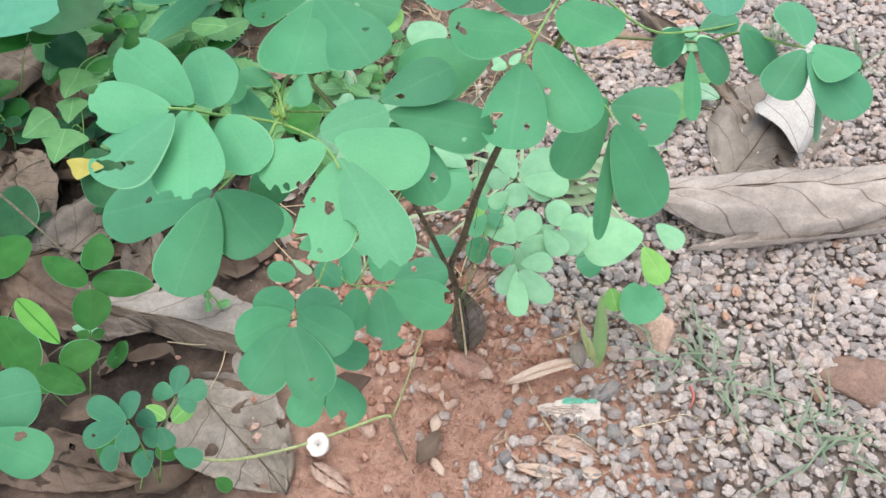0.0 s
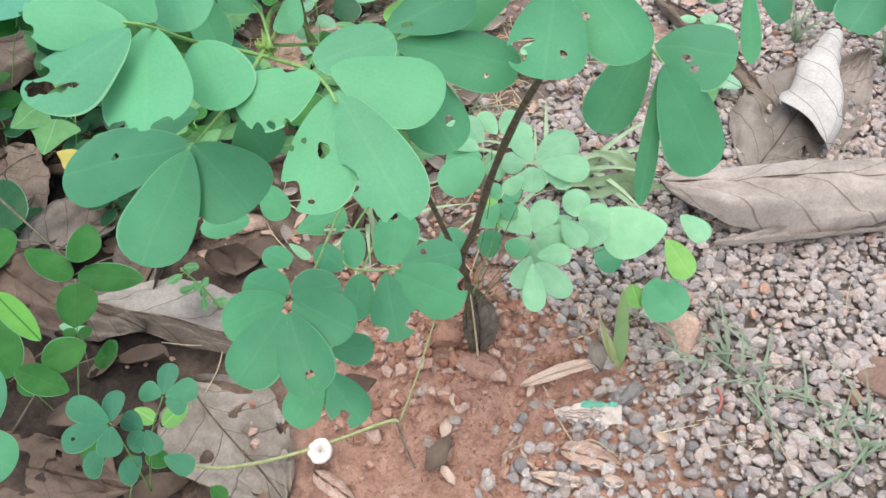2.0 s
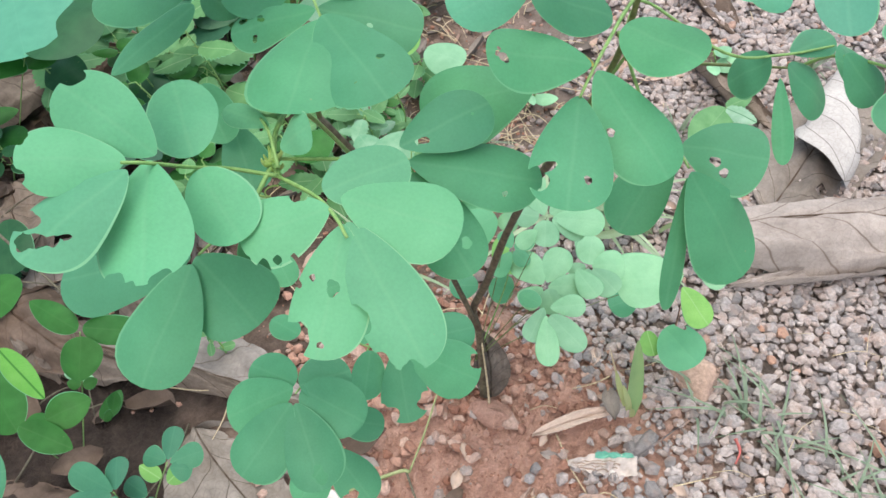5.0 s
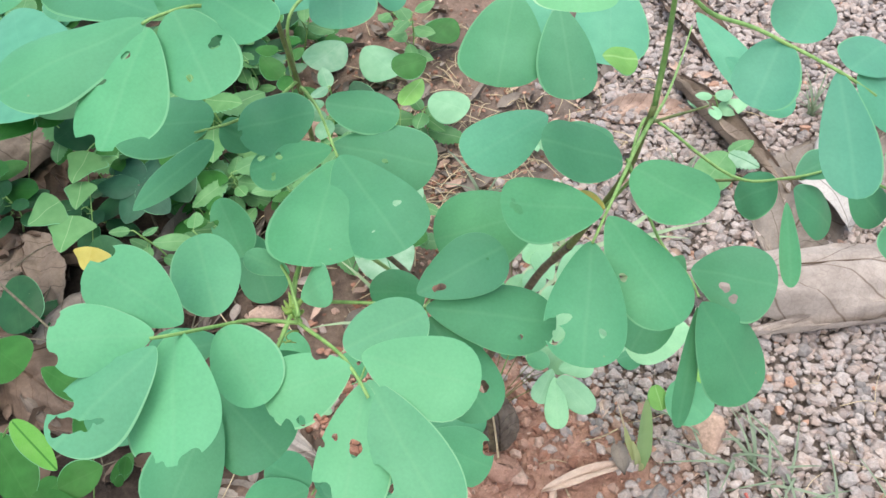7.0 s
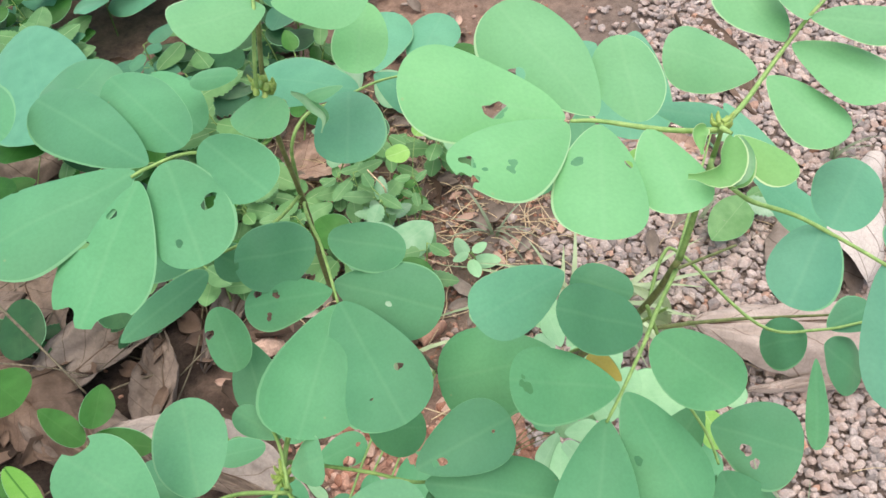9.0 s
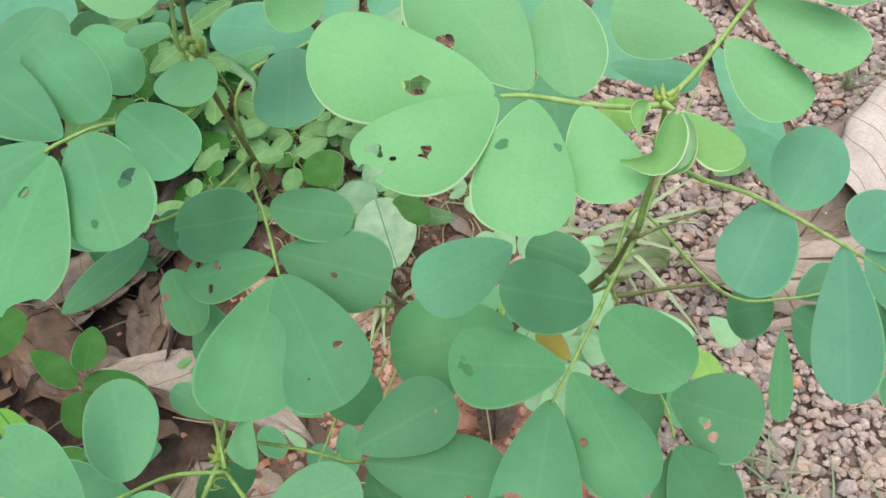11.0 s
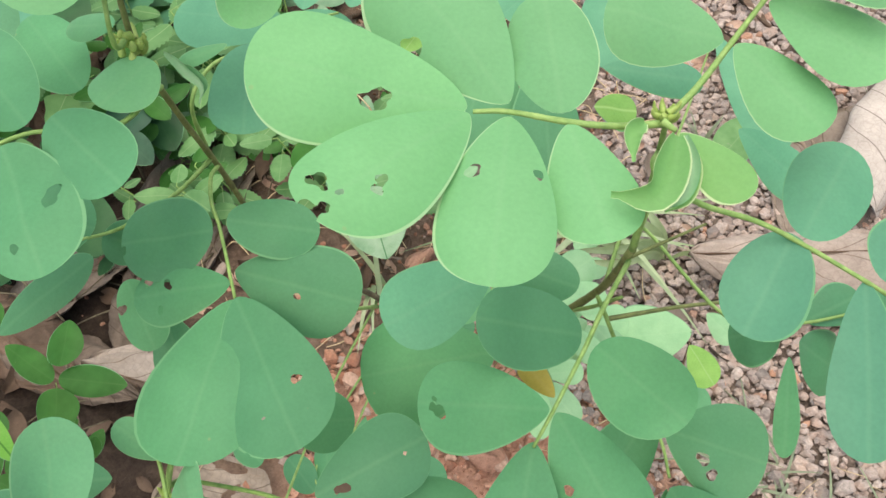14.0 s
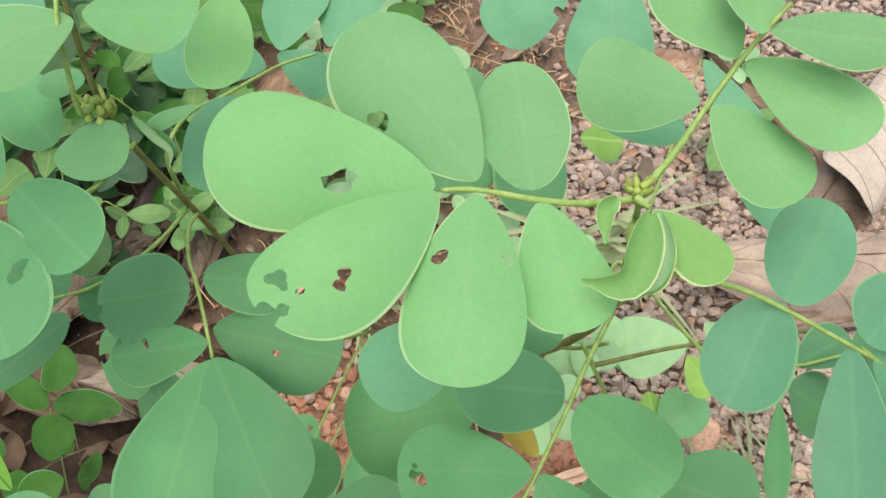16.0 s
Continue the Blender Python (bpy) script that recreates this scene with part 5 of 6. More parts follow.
# edge leaf
leaf = compound_leaf(side_senna, mature, [(-0.4079, 0.2925, 0.4600), (-0.3567, 0.2972, 0.4500), (-0.3237, 0.3030, 0.4300), (-0.2947, 0.2916, 0.4200)])
leaflet(leaf, mature, (-0.2985, 0.3017, 0.4200), (-0.2657, 0.3168, 0.4100), 0.0446, rounded=True)
leaflet(leaf, mature, (-0.2903, 0.2799, 0.4200), (-0.2486, 0.2689, 0.4000), 0.0319, holes=((0.483, 0.180, 0.0033),))
leaflet(leaf, mature, (-0.3291, 0.3071, 0.4300), (-0.3428, 0.3592, 0.4300), 0.0482, rounded=True)
leaflet(leaf, mature, (-0.3257, 0.2990, 0.4300), (-0.3167, 0.2468, 0.4200), 0.0435, rounded=True)
leaflet(leaf, mature, (-0.3495, 0.2971, 0.4500), (-0.3708, 0.3515, 0.4500), 0.0452, rounded=True)
leaflet(leaf, mature, (-0.3477, 0.2932, 0.4500), (-0.3341, 0.2430, 0.4400), 0.0410, rounded=True)
# edge leaf b, out of view, added to shade the litter
leaf = compound_leaf(side_senna, mature, [(-0.3670, 0.2720, 0.5000), (-0.3696, 0.3200, 0.5000), (-0.3963, 0.3813, 0.4800)])
leaflet(leaf, mature, (-0.3963, 0.3813, 0.4800), (-0.3752, 0.4234, 0.4700), 0.0619)
leaflet(leaf, mature, (-0.3963, 0.3813, 0.4800), (-0.4516, 0.4624, 0.4700), 0.0466)
leaflet(leaf, mature, (-0.3703, 0.3279, 0.5000), (-0.3475, 0.3468, 0.4900), 0.0450, rounded=True)
leaflet(leaf, mature, (-0.3703, 0.3279, 0.5000), (-0.4329, 0.3520, 0.4900), 0.0364, rounded=True)
# edge leaf c, likewise unseen and added for its shade
leaf = compound_leaf(side_senna, young, [(-0.3466, 0.2617, 0.5200), (-0.3277, 0.2275, 0.5200), (-0.3192, 0.2060, 0.5000)])
leaflet(leaf, young, (-0.3221, 0.2061, 0.5000), (-0.2846, 0.1924, 0.4900), 0.0293)
leaflet(leaf, young, (-0.3221, 0.2061, 0.5000), (-0.3189, 0.1711, 0.4900), 0.0346)
leaflet(leaf, young, (-0.3283, 0.2256, 0.5100), (-0.2974, 0.2204, 0.5000), 0.0287, rounded=True)
leaflet(leaf, young, (-0.3283, 0.2256, 0.5100), (-0.3761, 0.2237, 0.5000), 0.0322, rounded=True)

# young folded leaflets at the top shoot
young_fold(senna, [(0.0732, 0.3841, 0.7505), (0.0703, 0.3747, 0.7520), (0.0661, 0.3662, 0.7535), (0.0584, 0.3670, 0.7525)], 0.0072, fresh)
young_fold(senna, [(0.0752, 0.3846, 0.7500), (0.0752, 0.3760, 0.7508), (0.0722, 0.3678, 0.7515), (0.0660, 0.3640, 0.7515)], 0.0030, silvery)
young_fold(senna, [(0.0757, 0.3848, 0.7490), (0.0765, 0.3765, 0.7495), (0.0738, 0.3682, 0.7500), (0.0690, 0.3648, 0.7500)], 0.0022, fresh)
young_fold(senna, [(-0.0604, 0.4373, 0.7220), (-0.0547, 0.4317, 0.7240), (-0.0517, 0.4295, 0.7220), (-0.0475, 0.4264, 0.7200), (-0.0485, 0.4233, 0.7160)], 0.0030, silvery)
young_fold(senna, [(-0.0563, 0.4327, 0.7220), (-0.0507, 0.4307, 0.7220), (-0.0465, 0.4276, 0.7200), (-0.0480, 0.4252, 0.7170)], 0.0022, young)
young_fold(senna, [(0.0669, 0.3877, 0.7505), (0.0640, 0.3838, 0.7515), (0.0636, 0.3760, 0.7515)], 0.0042, fresh)

# ---- dry leaves ----
def dry_leaf(place, heading, length, width, material, label, roll=0.0, tilt=0.0, bow=0.0, veins=9, tears=0, lay=0.0, sway=0.10, crease=None):
    """A large dead leaf: rolled across its width, bowed along its length, with raised veins and torn places.
    crease: the angles at which its two halves fall away from a sharp midrib, near half first."""
    nu, nv = 64, 36
    ph = random.uniform(0, 50)
    gaps = [(random.uniform(0.15, 0.9), random.choice((-1, 1)) * random.uniform(0.25, 0.9), random.uniform(0.02, 0.05)) for _ in range(tears)]
    verts, flow, aside, faces = [], [], [], []
    for i in range(nu + 1):
        u = i / nu
        half = width / 2 * max(0.004, (math.sin(math.pi * min(1, u**0.8)) ** 0.75))
        for j in range(nv + 1):
            v = 2 * j / nv - 1
            ragged = 1 + 0.12 * noise.noise((u * 6, 2 * v, ph)) + 0.05 * noise.noise((u * 30, 5 * v, ph))
            y = v * half * ragged
            bend = roll * v
            r = half / max(abs(roll), 0.05)
            if abs(roll) > 0.05:
                yy, z = r * math.sin(bend), r * (1 - math.cos(bend)) * (1 if roll > 0 else -1)
            else:
                yy, z = y, 0.0
            if crease:
                fall = radians(crease[0] if v < 0 else crease[1])
                reach = abs(v) * half * (0.58 if v < 0 else 1.0)
                yy, z = math.copysign(reach, v) * math.cos(fall), -reach * math.sin(fall) + 0.04 * half * (1 - abs(v)) ** 6
            yy = yy * ragged + sway * width * math.sin(3.1 * u + ph)
            along = u - 0.30 * abs(v) ** 0.6 * (1 - u * 0.4)
            wave = abs(((along * veins) % 1.0) - 0.5) * 2
            rib = max(0.0, 1 - abs(v) * half / 0.0014)
            z += 0.0035 * (1 - wave) * (1 - 0.5 * abs(v)) - 0.003 * rib
            z += width * (0.10 * noise.noise((u * 4, v * 2.5, ph)) + 0.035 * noise.noise((u * 13, v * 8, ph)))
            x = (u - 0.5) * length
            z += bow * length * ((2 * u - 1) ** 2)
            verts.append((x, yy, z))
            flow.append(along * veins + 20)
            aside.append(100 * abs(v) * half)
    w = nv + 1
    for i in range(nu):
        for j in range(nv):
            u, v = (i + 0.5) / nu, 2 * (j + 0.5) / nv - 1
            if any(((u - a) * 1.6) ** 2 + ((v - b) * 0.35) ** 2 < (r * (1 + 0.5 * noise.noise((u * 40, v * 9, ph)))) ** 2 for a, b, r in gaps):
                continue
            faces.append((i * w + j, (i + 1) * w + j, (i + 1) * w + j + 1, i * w + j + 1))
    me = bpy.data.meshes.new("dry_leaf")
    me.from_pydata(verts, [], faces)
    me.attributes.new("flow", "FLOAT", "POINT").data.foreach_set("value", flow)
    me.attributes.new("aside", "FLOAT", "POINT").data.foreach_set("value", aside)
    me.polygons.foreach_set("use_smooth", [True] * len(me.polygons))
    me.materials.append(material)
    # shade on the steep near half is put in as a browner material
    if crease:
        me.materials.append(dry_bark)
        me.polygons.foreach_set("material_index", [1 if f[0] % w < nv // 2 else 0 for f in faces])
    ob = new("dry_leaf", me)
    m = pose(*place, 0, 0, heading) @ pose(0, 0, 0, tilt, lay, 0)
    low = min((m @ Vector(q)).z for q in verts)
    ob.matrix_basis = Matrix.Translation((0, 0, place[2] - low - 0.004)) @ m
    if width > 0.05:
        spine = [Vector(verts[i * w + nv // 2]) + Vector((0, 0, 0.0004)) for i in range(0, nu, 6)]
        part("midrib", tube(spine, 0.0014 if length > 0.2 else 0.0008, 0.0004, 6), dry_brown).parent = ob
    return tagged(ob, label, "dry leaf", "fallen leaves")


dry_leaf((0.525, 0.822, 0.014), 5, 0.50, 0.158, dry_pale, "long pale grey dead leaf, rolled over itself, on gravel", roll=-1.2, tilt=-4, bow=0.01, veins=6, sway=0.05)
dry_leaf((0.550, 0.752, 0.010), 4, 0.42, 0.046, dry_pale, "narrow rolled edge of pale dead leaf on gravel", roll=1.8, tilt=-14, bow=0.01, veins=7, sway=0.22)
dry_leaf((0.425, 1.125, 0.004), -70, 0.34, 0.095, dry_bark, "brown dead leaf rolled lengthwise into a tube on gravel", roll=2.1, tilt=-20, veins=8, sway=0.2)
dry_leaf((0.545, 0.980, 0.008), 44, 0.36, 0.175, dry_grey, "dark weathered dead leaf lying flat on gravel", roll=-0.25, veins=6, tears=4)
dry_leaf((0.302, 1.178, 0.0), -9, 0.17, 0.075, dry_pink, "pinkish brown crumpled dead leaf on soil", roll=1.1, tilt=15, veins=8, tears=3)
dry_leaf((0.43, 1.42, 0.0), -70, 0.34, 0.12, dry_brown, "brown dead leaf, rolled, on gravel", roll=1.2, tilt=-10, veins=8)
dry_leaf((0.95, 1.60, 0.0), -40, 0.30, 0.12, dry_brown, "brown dead leaf lying on far gravel", roll=0.7, veins=8)
dry_leaf((-0.632, 0.848, 0.004), -62, 0.22, 0.125, dry_bark, "pinkish brown dead leaf with torn holes", roll=0.35, tilt=10, bow=-0.03, veins=6, tears=4)
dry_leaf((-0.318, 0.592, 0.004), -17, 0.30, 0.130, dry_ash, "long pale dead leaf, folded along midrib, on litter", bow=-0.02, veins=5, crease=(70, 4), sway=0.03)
dry_leaf((-0.475, 0.625, 0.002), -18, 0.20, 0.10, dry_dark, "curled brown dead leaf behind a herb", roll=-0.9, tilt=8, veins=6)
dry_leaf((-0.250, 0.462, 0.0), -55, 0.20, 0.135, dry_mid, "flat pale grey dead leaf with lobed edge", roll=0.2, veins=5, tears=3)
dry_leaf((-0.50, 0.775, 0.006), 55, 0.24, 0.12, dry_grey, "grey dead leaf, crumpled and rolled, on litter", roll=1.2, tilt=12, veins=7, tears=2)
dry_leaf((-0.56, 0.665, 0.004), -25, 0.24, 0.12, dry_brown, "dark brown dead leaf with dark veins on litter", roll=-0.8, tilt=10, veins=7)
dry_leaf((-0.42, 0.715, 0.004), 100, 0.20, 0.09, dry_dark, "narrow dark grey dead leaf curled into a trough", roll=1.3, tilt=-12, veins=6)
dry_leaf((-0.47, 0.425, 0.0), -6, 0.24, 0.08, dry_brown, "brown dead leaf with ragged holes on soil", roll=0.3, veins=7, tears=6)
dry_leaf((-0.80, 1.10, 0.02), 15, 0.36, 0.20, dry_dark, "dark grey dead leaf under bushes", roll=-0.5, tilt=10, veins=8)
dry_leaf((-0.62, 0.70, 0.0), 40, 0.22, 0.14, dry_brown, "crumpled brown dead leaf on litter", roll=0.8, tilt=-15, veins=7, tears=4)
dry_leaf((-0.42, 0.93, 0.0), 70, 0.30, 0.10, dry_grey, "grey brown dead leaf rolled into a tube", roll=1.5, tilt=10, veins=7)
dry_leaf((-0.34, 0.88, 0.0), 76, 0.28, 0.07, dry_grey, "narrow rolled grey dead leaf", roll=1.4, veins=7)
dry_leaf((-0.255, 1.165, 0.004), 35, 0.20, 0.095, dry_pink, "pinkish dead leaf, curled, on soil", roll=1.0, tilt=15, veins=7)
dry_leaf((-0.45, 1.62, 0.0), 80, 0.34, 0.13, dry_pale, "pale dead leaf, curled, among herbs", roll=0.9, tilt=10, veins=7)
dry_leaf((-0.66, 1.02, 0.0), -20, 0.32, 0.16, dry_brown, "brown dead leaf in shade of herbs", roll=0.5, veins=8)
dry_leaf((-0.78, 0.78, 0.0), 30, 0.30, 0.16, dry_dark, "dark grey dead leaf with raised veins", roll=-0.4, veins=8, tears=2)
dry_leaf((-0.70, 0.55, 0.0), -30, 0.32, 0.16, dry_brown, "brown dead leaf on dark soil", roll=0.4, veins=8)
dry_leaf((-0.145, 0.735, 0.004), 30, 0.065, 0.045, dry_pink, "small reddish dead leaf scrap on soil", roll=0.5, veins=4)
dry_leaf((-0.10, 0.815, 0.0), 60, 0.09, 0.06, dry_brown, "small reddish brown dead leaf on soil", roll=0.5, veins=6)
dry_leaf((0.025, 0.605, 0.0), 105, 0.09, 0.05, dry_dark, "dark withered leaf at the stem's foot", roll=0.9, lay=-55, veins=6)
dry_leaf((0.135, 0.540, 0.012), 11, 0.122, 0.018, dry_strip, "narrow pinkish dry leaf strip on soil", roll=0.5, veins=2, sway=0.42)



def rolled_leaf(mouth, tip, wide, material, label):
    """A dead leaf rolled into a cone: a sheet that winds one and a quarter times round its own axis."""
    mouth, tip = Vector(mouth), Vector(tip)
    length = (tip - mouth).length
    verts, flow, aside = [], [], []
    nu, nv = 40, 60
    for i in range(nu + 1):
        u = i / nu
        for j in range(nv + 1):
            v = j / nv
            a = -2.0 + v * 7.6
            reach = u + (1 - u) ** 2 * (0.24 * math.sin(a + 2.2) - 0.14 * noise.noise((v * 6, 0.5, 3)))
            r = wide * (1 - 0.70 * u**1.4) * (0.72 + 0.28 * v) * (1 + 0.30 * noise.noise((u * 2.5, v * 4, 9)) + 0.08 * noise.noise((u * 9, v * 12, 9)))
            verts.append((reach * length, r * math.cos(a), 0.72 * r * math.sin(a)))
            flow.append(5 * (u - 0.35 * abs(v - 0.62) ** 0.7) + 20)
            aside.append(100 * abs(v - 0.62) * wide * 5)
    w = nv + 1
    faces = [(i * w + j, (i + 1) * w + j, (i + 1) * w + j + 1, i * w + j + 1) for i in range(nu) for j in range(nv)]
    me = bpy.data.meshes.new("dry_leaf")
    me.from_pydata(verts, [], faces)
    me.attributes.new("flow", "FLOAT", "POINT").data.foreach_set("value", flow)
    me.attributes.new("aside", "FLOAT", "POINT").data.foreach_set("value", aside)
    me.polygons.foreach_set("use_smooth", [True] * len(me.polygons))
    me.materials.append(material)
    ob = new("dry_leaf", me)
    ahead = (tip - mouth).normalized()
    side = Vector((0, 0, 1)).cross(ahead).normalized()
    ob.matrix_basis = Matrix.Translation(mouth) @ Matrix((ahead, side, ahead.cross(side))).transposed().to_4x4()
    return tagged(ob, label, "dry leaf", "fallen leaves")


rolled_leaf((0.512, 0.942, 0.036), (0.612, 1.135, 0.044), 0.052, dry_white, "whitish dead leaf rolled into a cone on gravel")

# ---- loose stones ----
def hull(seed, count=24, flat=0.62):
    """An angular stone, as a bmesh of the hull of random points on a squashed ball."""
    rnd = random.Random(seed)
    bm = bmesh.new()
    for _ in range(count):
        q = Vector((rnd.gauss(0, 1), rnd.gauss(0, 1), rnd.gauss(0, 1))).normalized() * rnd.uniform(0.80, 1.08)
        bm.verts.new((q.x * 0.5 * rnd.uniform(1.0, 1.15), q.y * 0.43, q.z * 0.5 * flat))
    bmesh.ops.convex_hull(bm, input=bm.verts)
    for q in [q for q in bm.verts if not q.link_faces]:
        bm.verts.remove(q)
    return bm


def boulder(name, place, size, material, label, seed, flat=0.6):
    bm = hull(seed, 22, flat)
    bmesh.ops.bevel(bm, geom=bm.edges[:], offset=0.05, segments=2, profile=0.6, affect="EDGES")
    bmesh.ops.subdivide_edges(bm, edges=bm.edges[:], cuts=1, use_grid_fill=True)
    for q in bm.verts:
        q.co += q.co.normalized() * 0.045 * noise.noise(q.co * 5 + Vector((seed, 0, 0)))
        q.co = Vector((q.co.x * size[0], q.co.y * size[1], q.co.z * size[2] / flat))
    ob = part(name, bm, material)
    ob.matrix_basis = pose(*place, 0, 0, seed * 37 % 180)
    return tagged(ob, label, "stone", "loose stones")


boulder("stone", (0.275, 0.605, 0.012), (0.10, 0.07, 0.055), beige_stone, "smooth beige pink stone half sunk in gravel", 3)
boulder("laterite_block", (0.545, 0.522, 0.000), (0.16, 0.11, 0.05), brick_red, "flat brown red laterite lump in gravel", 14)
boulder("stone", (-0.285, 0.615, 0.008), (0.07, 0.055, 0.05), red_stone, "red brown laterite stone by dead leaf", 5)
boulder("stone", (0.205, 0.515, 0.006), (0.050, 0.026, 0.024), gravel_near, "oblong grey stone at the gravel's edge", 6)
boulder("stone", (0.005, 0.505, 0.004), (0.020, 0.022, 0.016), beige_stone, "small pale brown stone on red soil", 7)
boulder("stone", (0.037, 0.412, 0.004), (0.020, 0.024, 0.014), beige_stone, "small pink stone on red soil", 8)
boulder("stone", (0.045, 0.548, 0.004), (0.045, 0.036, 0.028), red_stone, "red soil clod beside the plant's stem", 9)
boulder("stone", (-0.011, 0.596, 0.006), (0.050, 0.045, 0.040), red_stone, "brown laterite clod near the stem", 10)
boulder("stone", (-0.06, 0.810, 0.006), (0.06, 0.045, 0.036), red_stone, "brick red stone on soil", 11)
boulder("stone", (-0.288, 0.782, 0.010), (0.055, 0.045, 0.036), beige_stone, "pale beige stone among litter", 15)
boulder("stone", (0.505, 0.605, 0.006), (0.022, 0.016, 0.014), white_plastic, "white quartz pebble in gravel", 12)


def edge_of_gravel(y):
    return float(np.interp(y, (0.2, 0.40, 0.47, 0.52, 0.585, 0.67, 0.80, 1.0, 1.4, 2.2), (0.06, 0.08, 0.125, 0.185, 0.185, 0.07, 0.06, 0.15, 0.27, 0.40)))


VARIANTS = []
for seed in range(16):
    bm = hull(100 + seed)
    bmesh.ops.triangulate(bm, faces=bm.faces[:])
    bm.verts.index_update()
    VARIANTS.append((np.array([v.co[:] for v in bm.verts]), [[v.index for v in f.verts] for f in bm.faces]))
    bm.free()


def stones(name, spots, material, label, category):
    """Many stones in one mesh. A spot: x, y, z, size."""
    verts, faces, count = [], [], 0
    for x, y, z, size in spots:
        shape, tris = random.choice(VARIANTS)
        turn = np.array(Euler((random.uniform(-0.6, 0.6), random.uniform(-0.6, 0.6), random.uniform(0, 6.3))).to_matrix())
        own = shape * size @ turn.T + (x, y, z)
        verts.extend(own.tolist())
        faces.extend([a + count, b + count, c + count] for a, b, c in tris)
        count += len(shape)
    me = bpy.data.meshes.new(name)
    me.from_pydata(verts, [], faces)
    me.materials.append(material)
    return tagged(new(name, me), label, category, kind="stuff")


near_spots, far_spots = [], []
step = 0.0112
for j in range(int(3.6 / step)):
    for i in range(int(2.7 / step)):
        x, y = -0.1 + (i + random.uniform(0.15, 0.85) + 0.5 * (j % 2)) * step, -0.45 + (j + random.uniform(0.15, 0.85)) * step
        away = x - edge_of_gravel(y) + 0.05 * noise.noise((x * 9, y * 9, 8))
        if away < -0.10 or random.random() > (0.10 if y > 0.56 else 0.025) + 0.9 * min(1.0, max(0.0, (away + 0.07) / 0.11)) ** 1.4:
            continue
        # the bed thins out unevenly away from its middle
        outer = math.hypot((x - 0.75) / 1.45, (y - 1.15) / 1.45) + 0.22 * noise.noise((x * 2.2, y * 2.2, 4)) + 0.10 * noise.noise((x * 7, y * 7, 4))
        if random.random() > min(1.0, max(0.0, (1.05 - outer) / 0.40)) or random.random() < 0.5 * min(1.0, max(0.0, (x - 0.75) / 0.9)):
            continue
        size = random.choice((0.0115, 0.0135, 0.015, 0.017, 0.020)) * random.uniform(0.85, 1.2)
        spot = (x, y, rise(x, y) + size * 0.20 + random.uniform(0, 0.003), size)
        inside = 0.20 < x < 0.42 and 0.42 < y < 0.62 and len(near_spots) < 300
        (near_spots if inside else far_spots).append(spot)
for _ in range(5200):
    x, y = random.uniform(0.06, 0.75), random.uniform(0.30, 1.15)
    if x > edge_of_gravel(y) - 0.01:
        size = random.uniform(0.004, 0.009)
        far_spots.append((x, y, rise(x, y) + size * 0.3 + random.uniform(0, 0.006), size))
stones("gravel_bed", far_spots, gravel_far, "bed of crushed grey and pinkish gravel", "gravel")
lumps = []
for _ in range(5200):
    x, y = random.gauss(0.03, 0.10), random.uniform(0.33, 0.66)
    if x < edge_of_gravel(y) + 0.03:
        size = random.choice((0.003, 0.003, 0.004, 0.005, 0.008)) * random.uniform(0.7, 1.3)
        lumps.append((x, y, rise(x, y) + size * 0.05, size))
stones("soil_lumps", lumps, soil, "crumbly red soil lumps", "soil")
crumbs = []
for _ in range(6500):
    x, y = random.gauss(-0.10, 0.24), random.gauss(0.80, 0.36)
    if x > edge_of_gravel(y) + 0.05 or (x < -0.17 and y < 1.0 and random.random() < 0.92) or (y < 0.56 and random.random() < 0.8):
        continue
    size = random.choice((0.003, 0.004, 0.005, 0.007, 0.010)) * random.uniform(0.7, 1.3)
    if math.hypot((x + 0.06), (y - 0.60)) < 0.14 and random.random() < 0.6:
        size *= 2.0
    crumbs.append((x, y, rise(x, y) + size * 0.2, size))
for _ in range(700):
    x, y = random.gauss(0.01, 0.07), random.uniform(0.33, 0.58)
    size = random.uniform(0.0015, 0.0045)
    crumbs.append((x, y, rise(x, y) + size * 0.15, size))
for _ in range(420):
    x, y = random.uniform(-0.24, 0.12), random.gauss(0.60, 0.08)
    if x < edge_of_gravel(y):
        size = random.uniform(0.007, 0.019)
        crumbs.append((x, y, rise(x, y) + size * 0.2, size))
stones("soil_crumbs", crumbs, red_crumb, "red brown soil crumbs and grit", "soil")

# ---- litter ----
def strewn(region):
    """A chance place, thick in the region's middle and thinner past its edges."""
    (x0, x1), (y0, y1) = region
    return random.gauss((x0 + x1) / 2, (x1 - x0) * 0.31), random.gauss((y0 + y1) / 2, (y1 - y0) * 0.31)


def straws(name, count, region, material, label, size=(0.05, 0.14), thick=0.0008, high=0.012):
    bm = bmesh.new()
    for _ in range(count):
        x, y = strewn(region)
        a, l = random.uniform(0, 6.3), random.uniform(*size)
        z = rise(x, y) + 0.004
        mid = (x + l / 2 * math.cos(a + 0.15), y + l / 2 * math.sin(a + 0.15), z + random.uniform(0.004, high))
        end = (x + l * math.cos(a), y + l * math.sin(a), rise(x, y) + random.uniform(0.002, high))
        piece = tube([(x, y, z), mid, end], thick, thick * 0.5, 5)
        me = bpy.data.meshes.new("piece")
        piece.to_mesh(me)
        piece.free()
        bm.from_mesh(me)
        bpy.data.meshes.remove(me)
    return tagged(part(name, bm, material), label, "litter", kind="stuff")


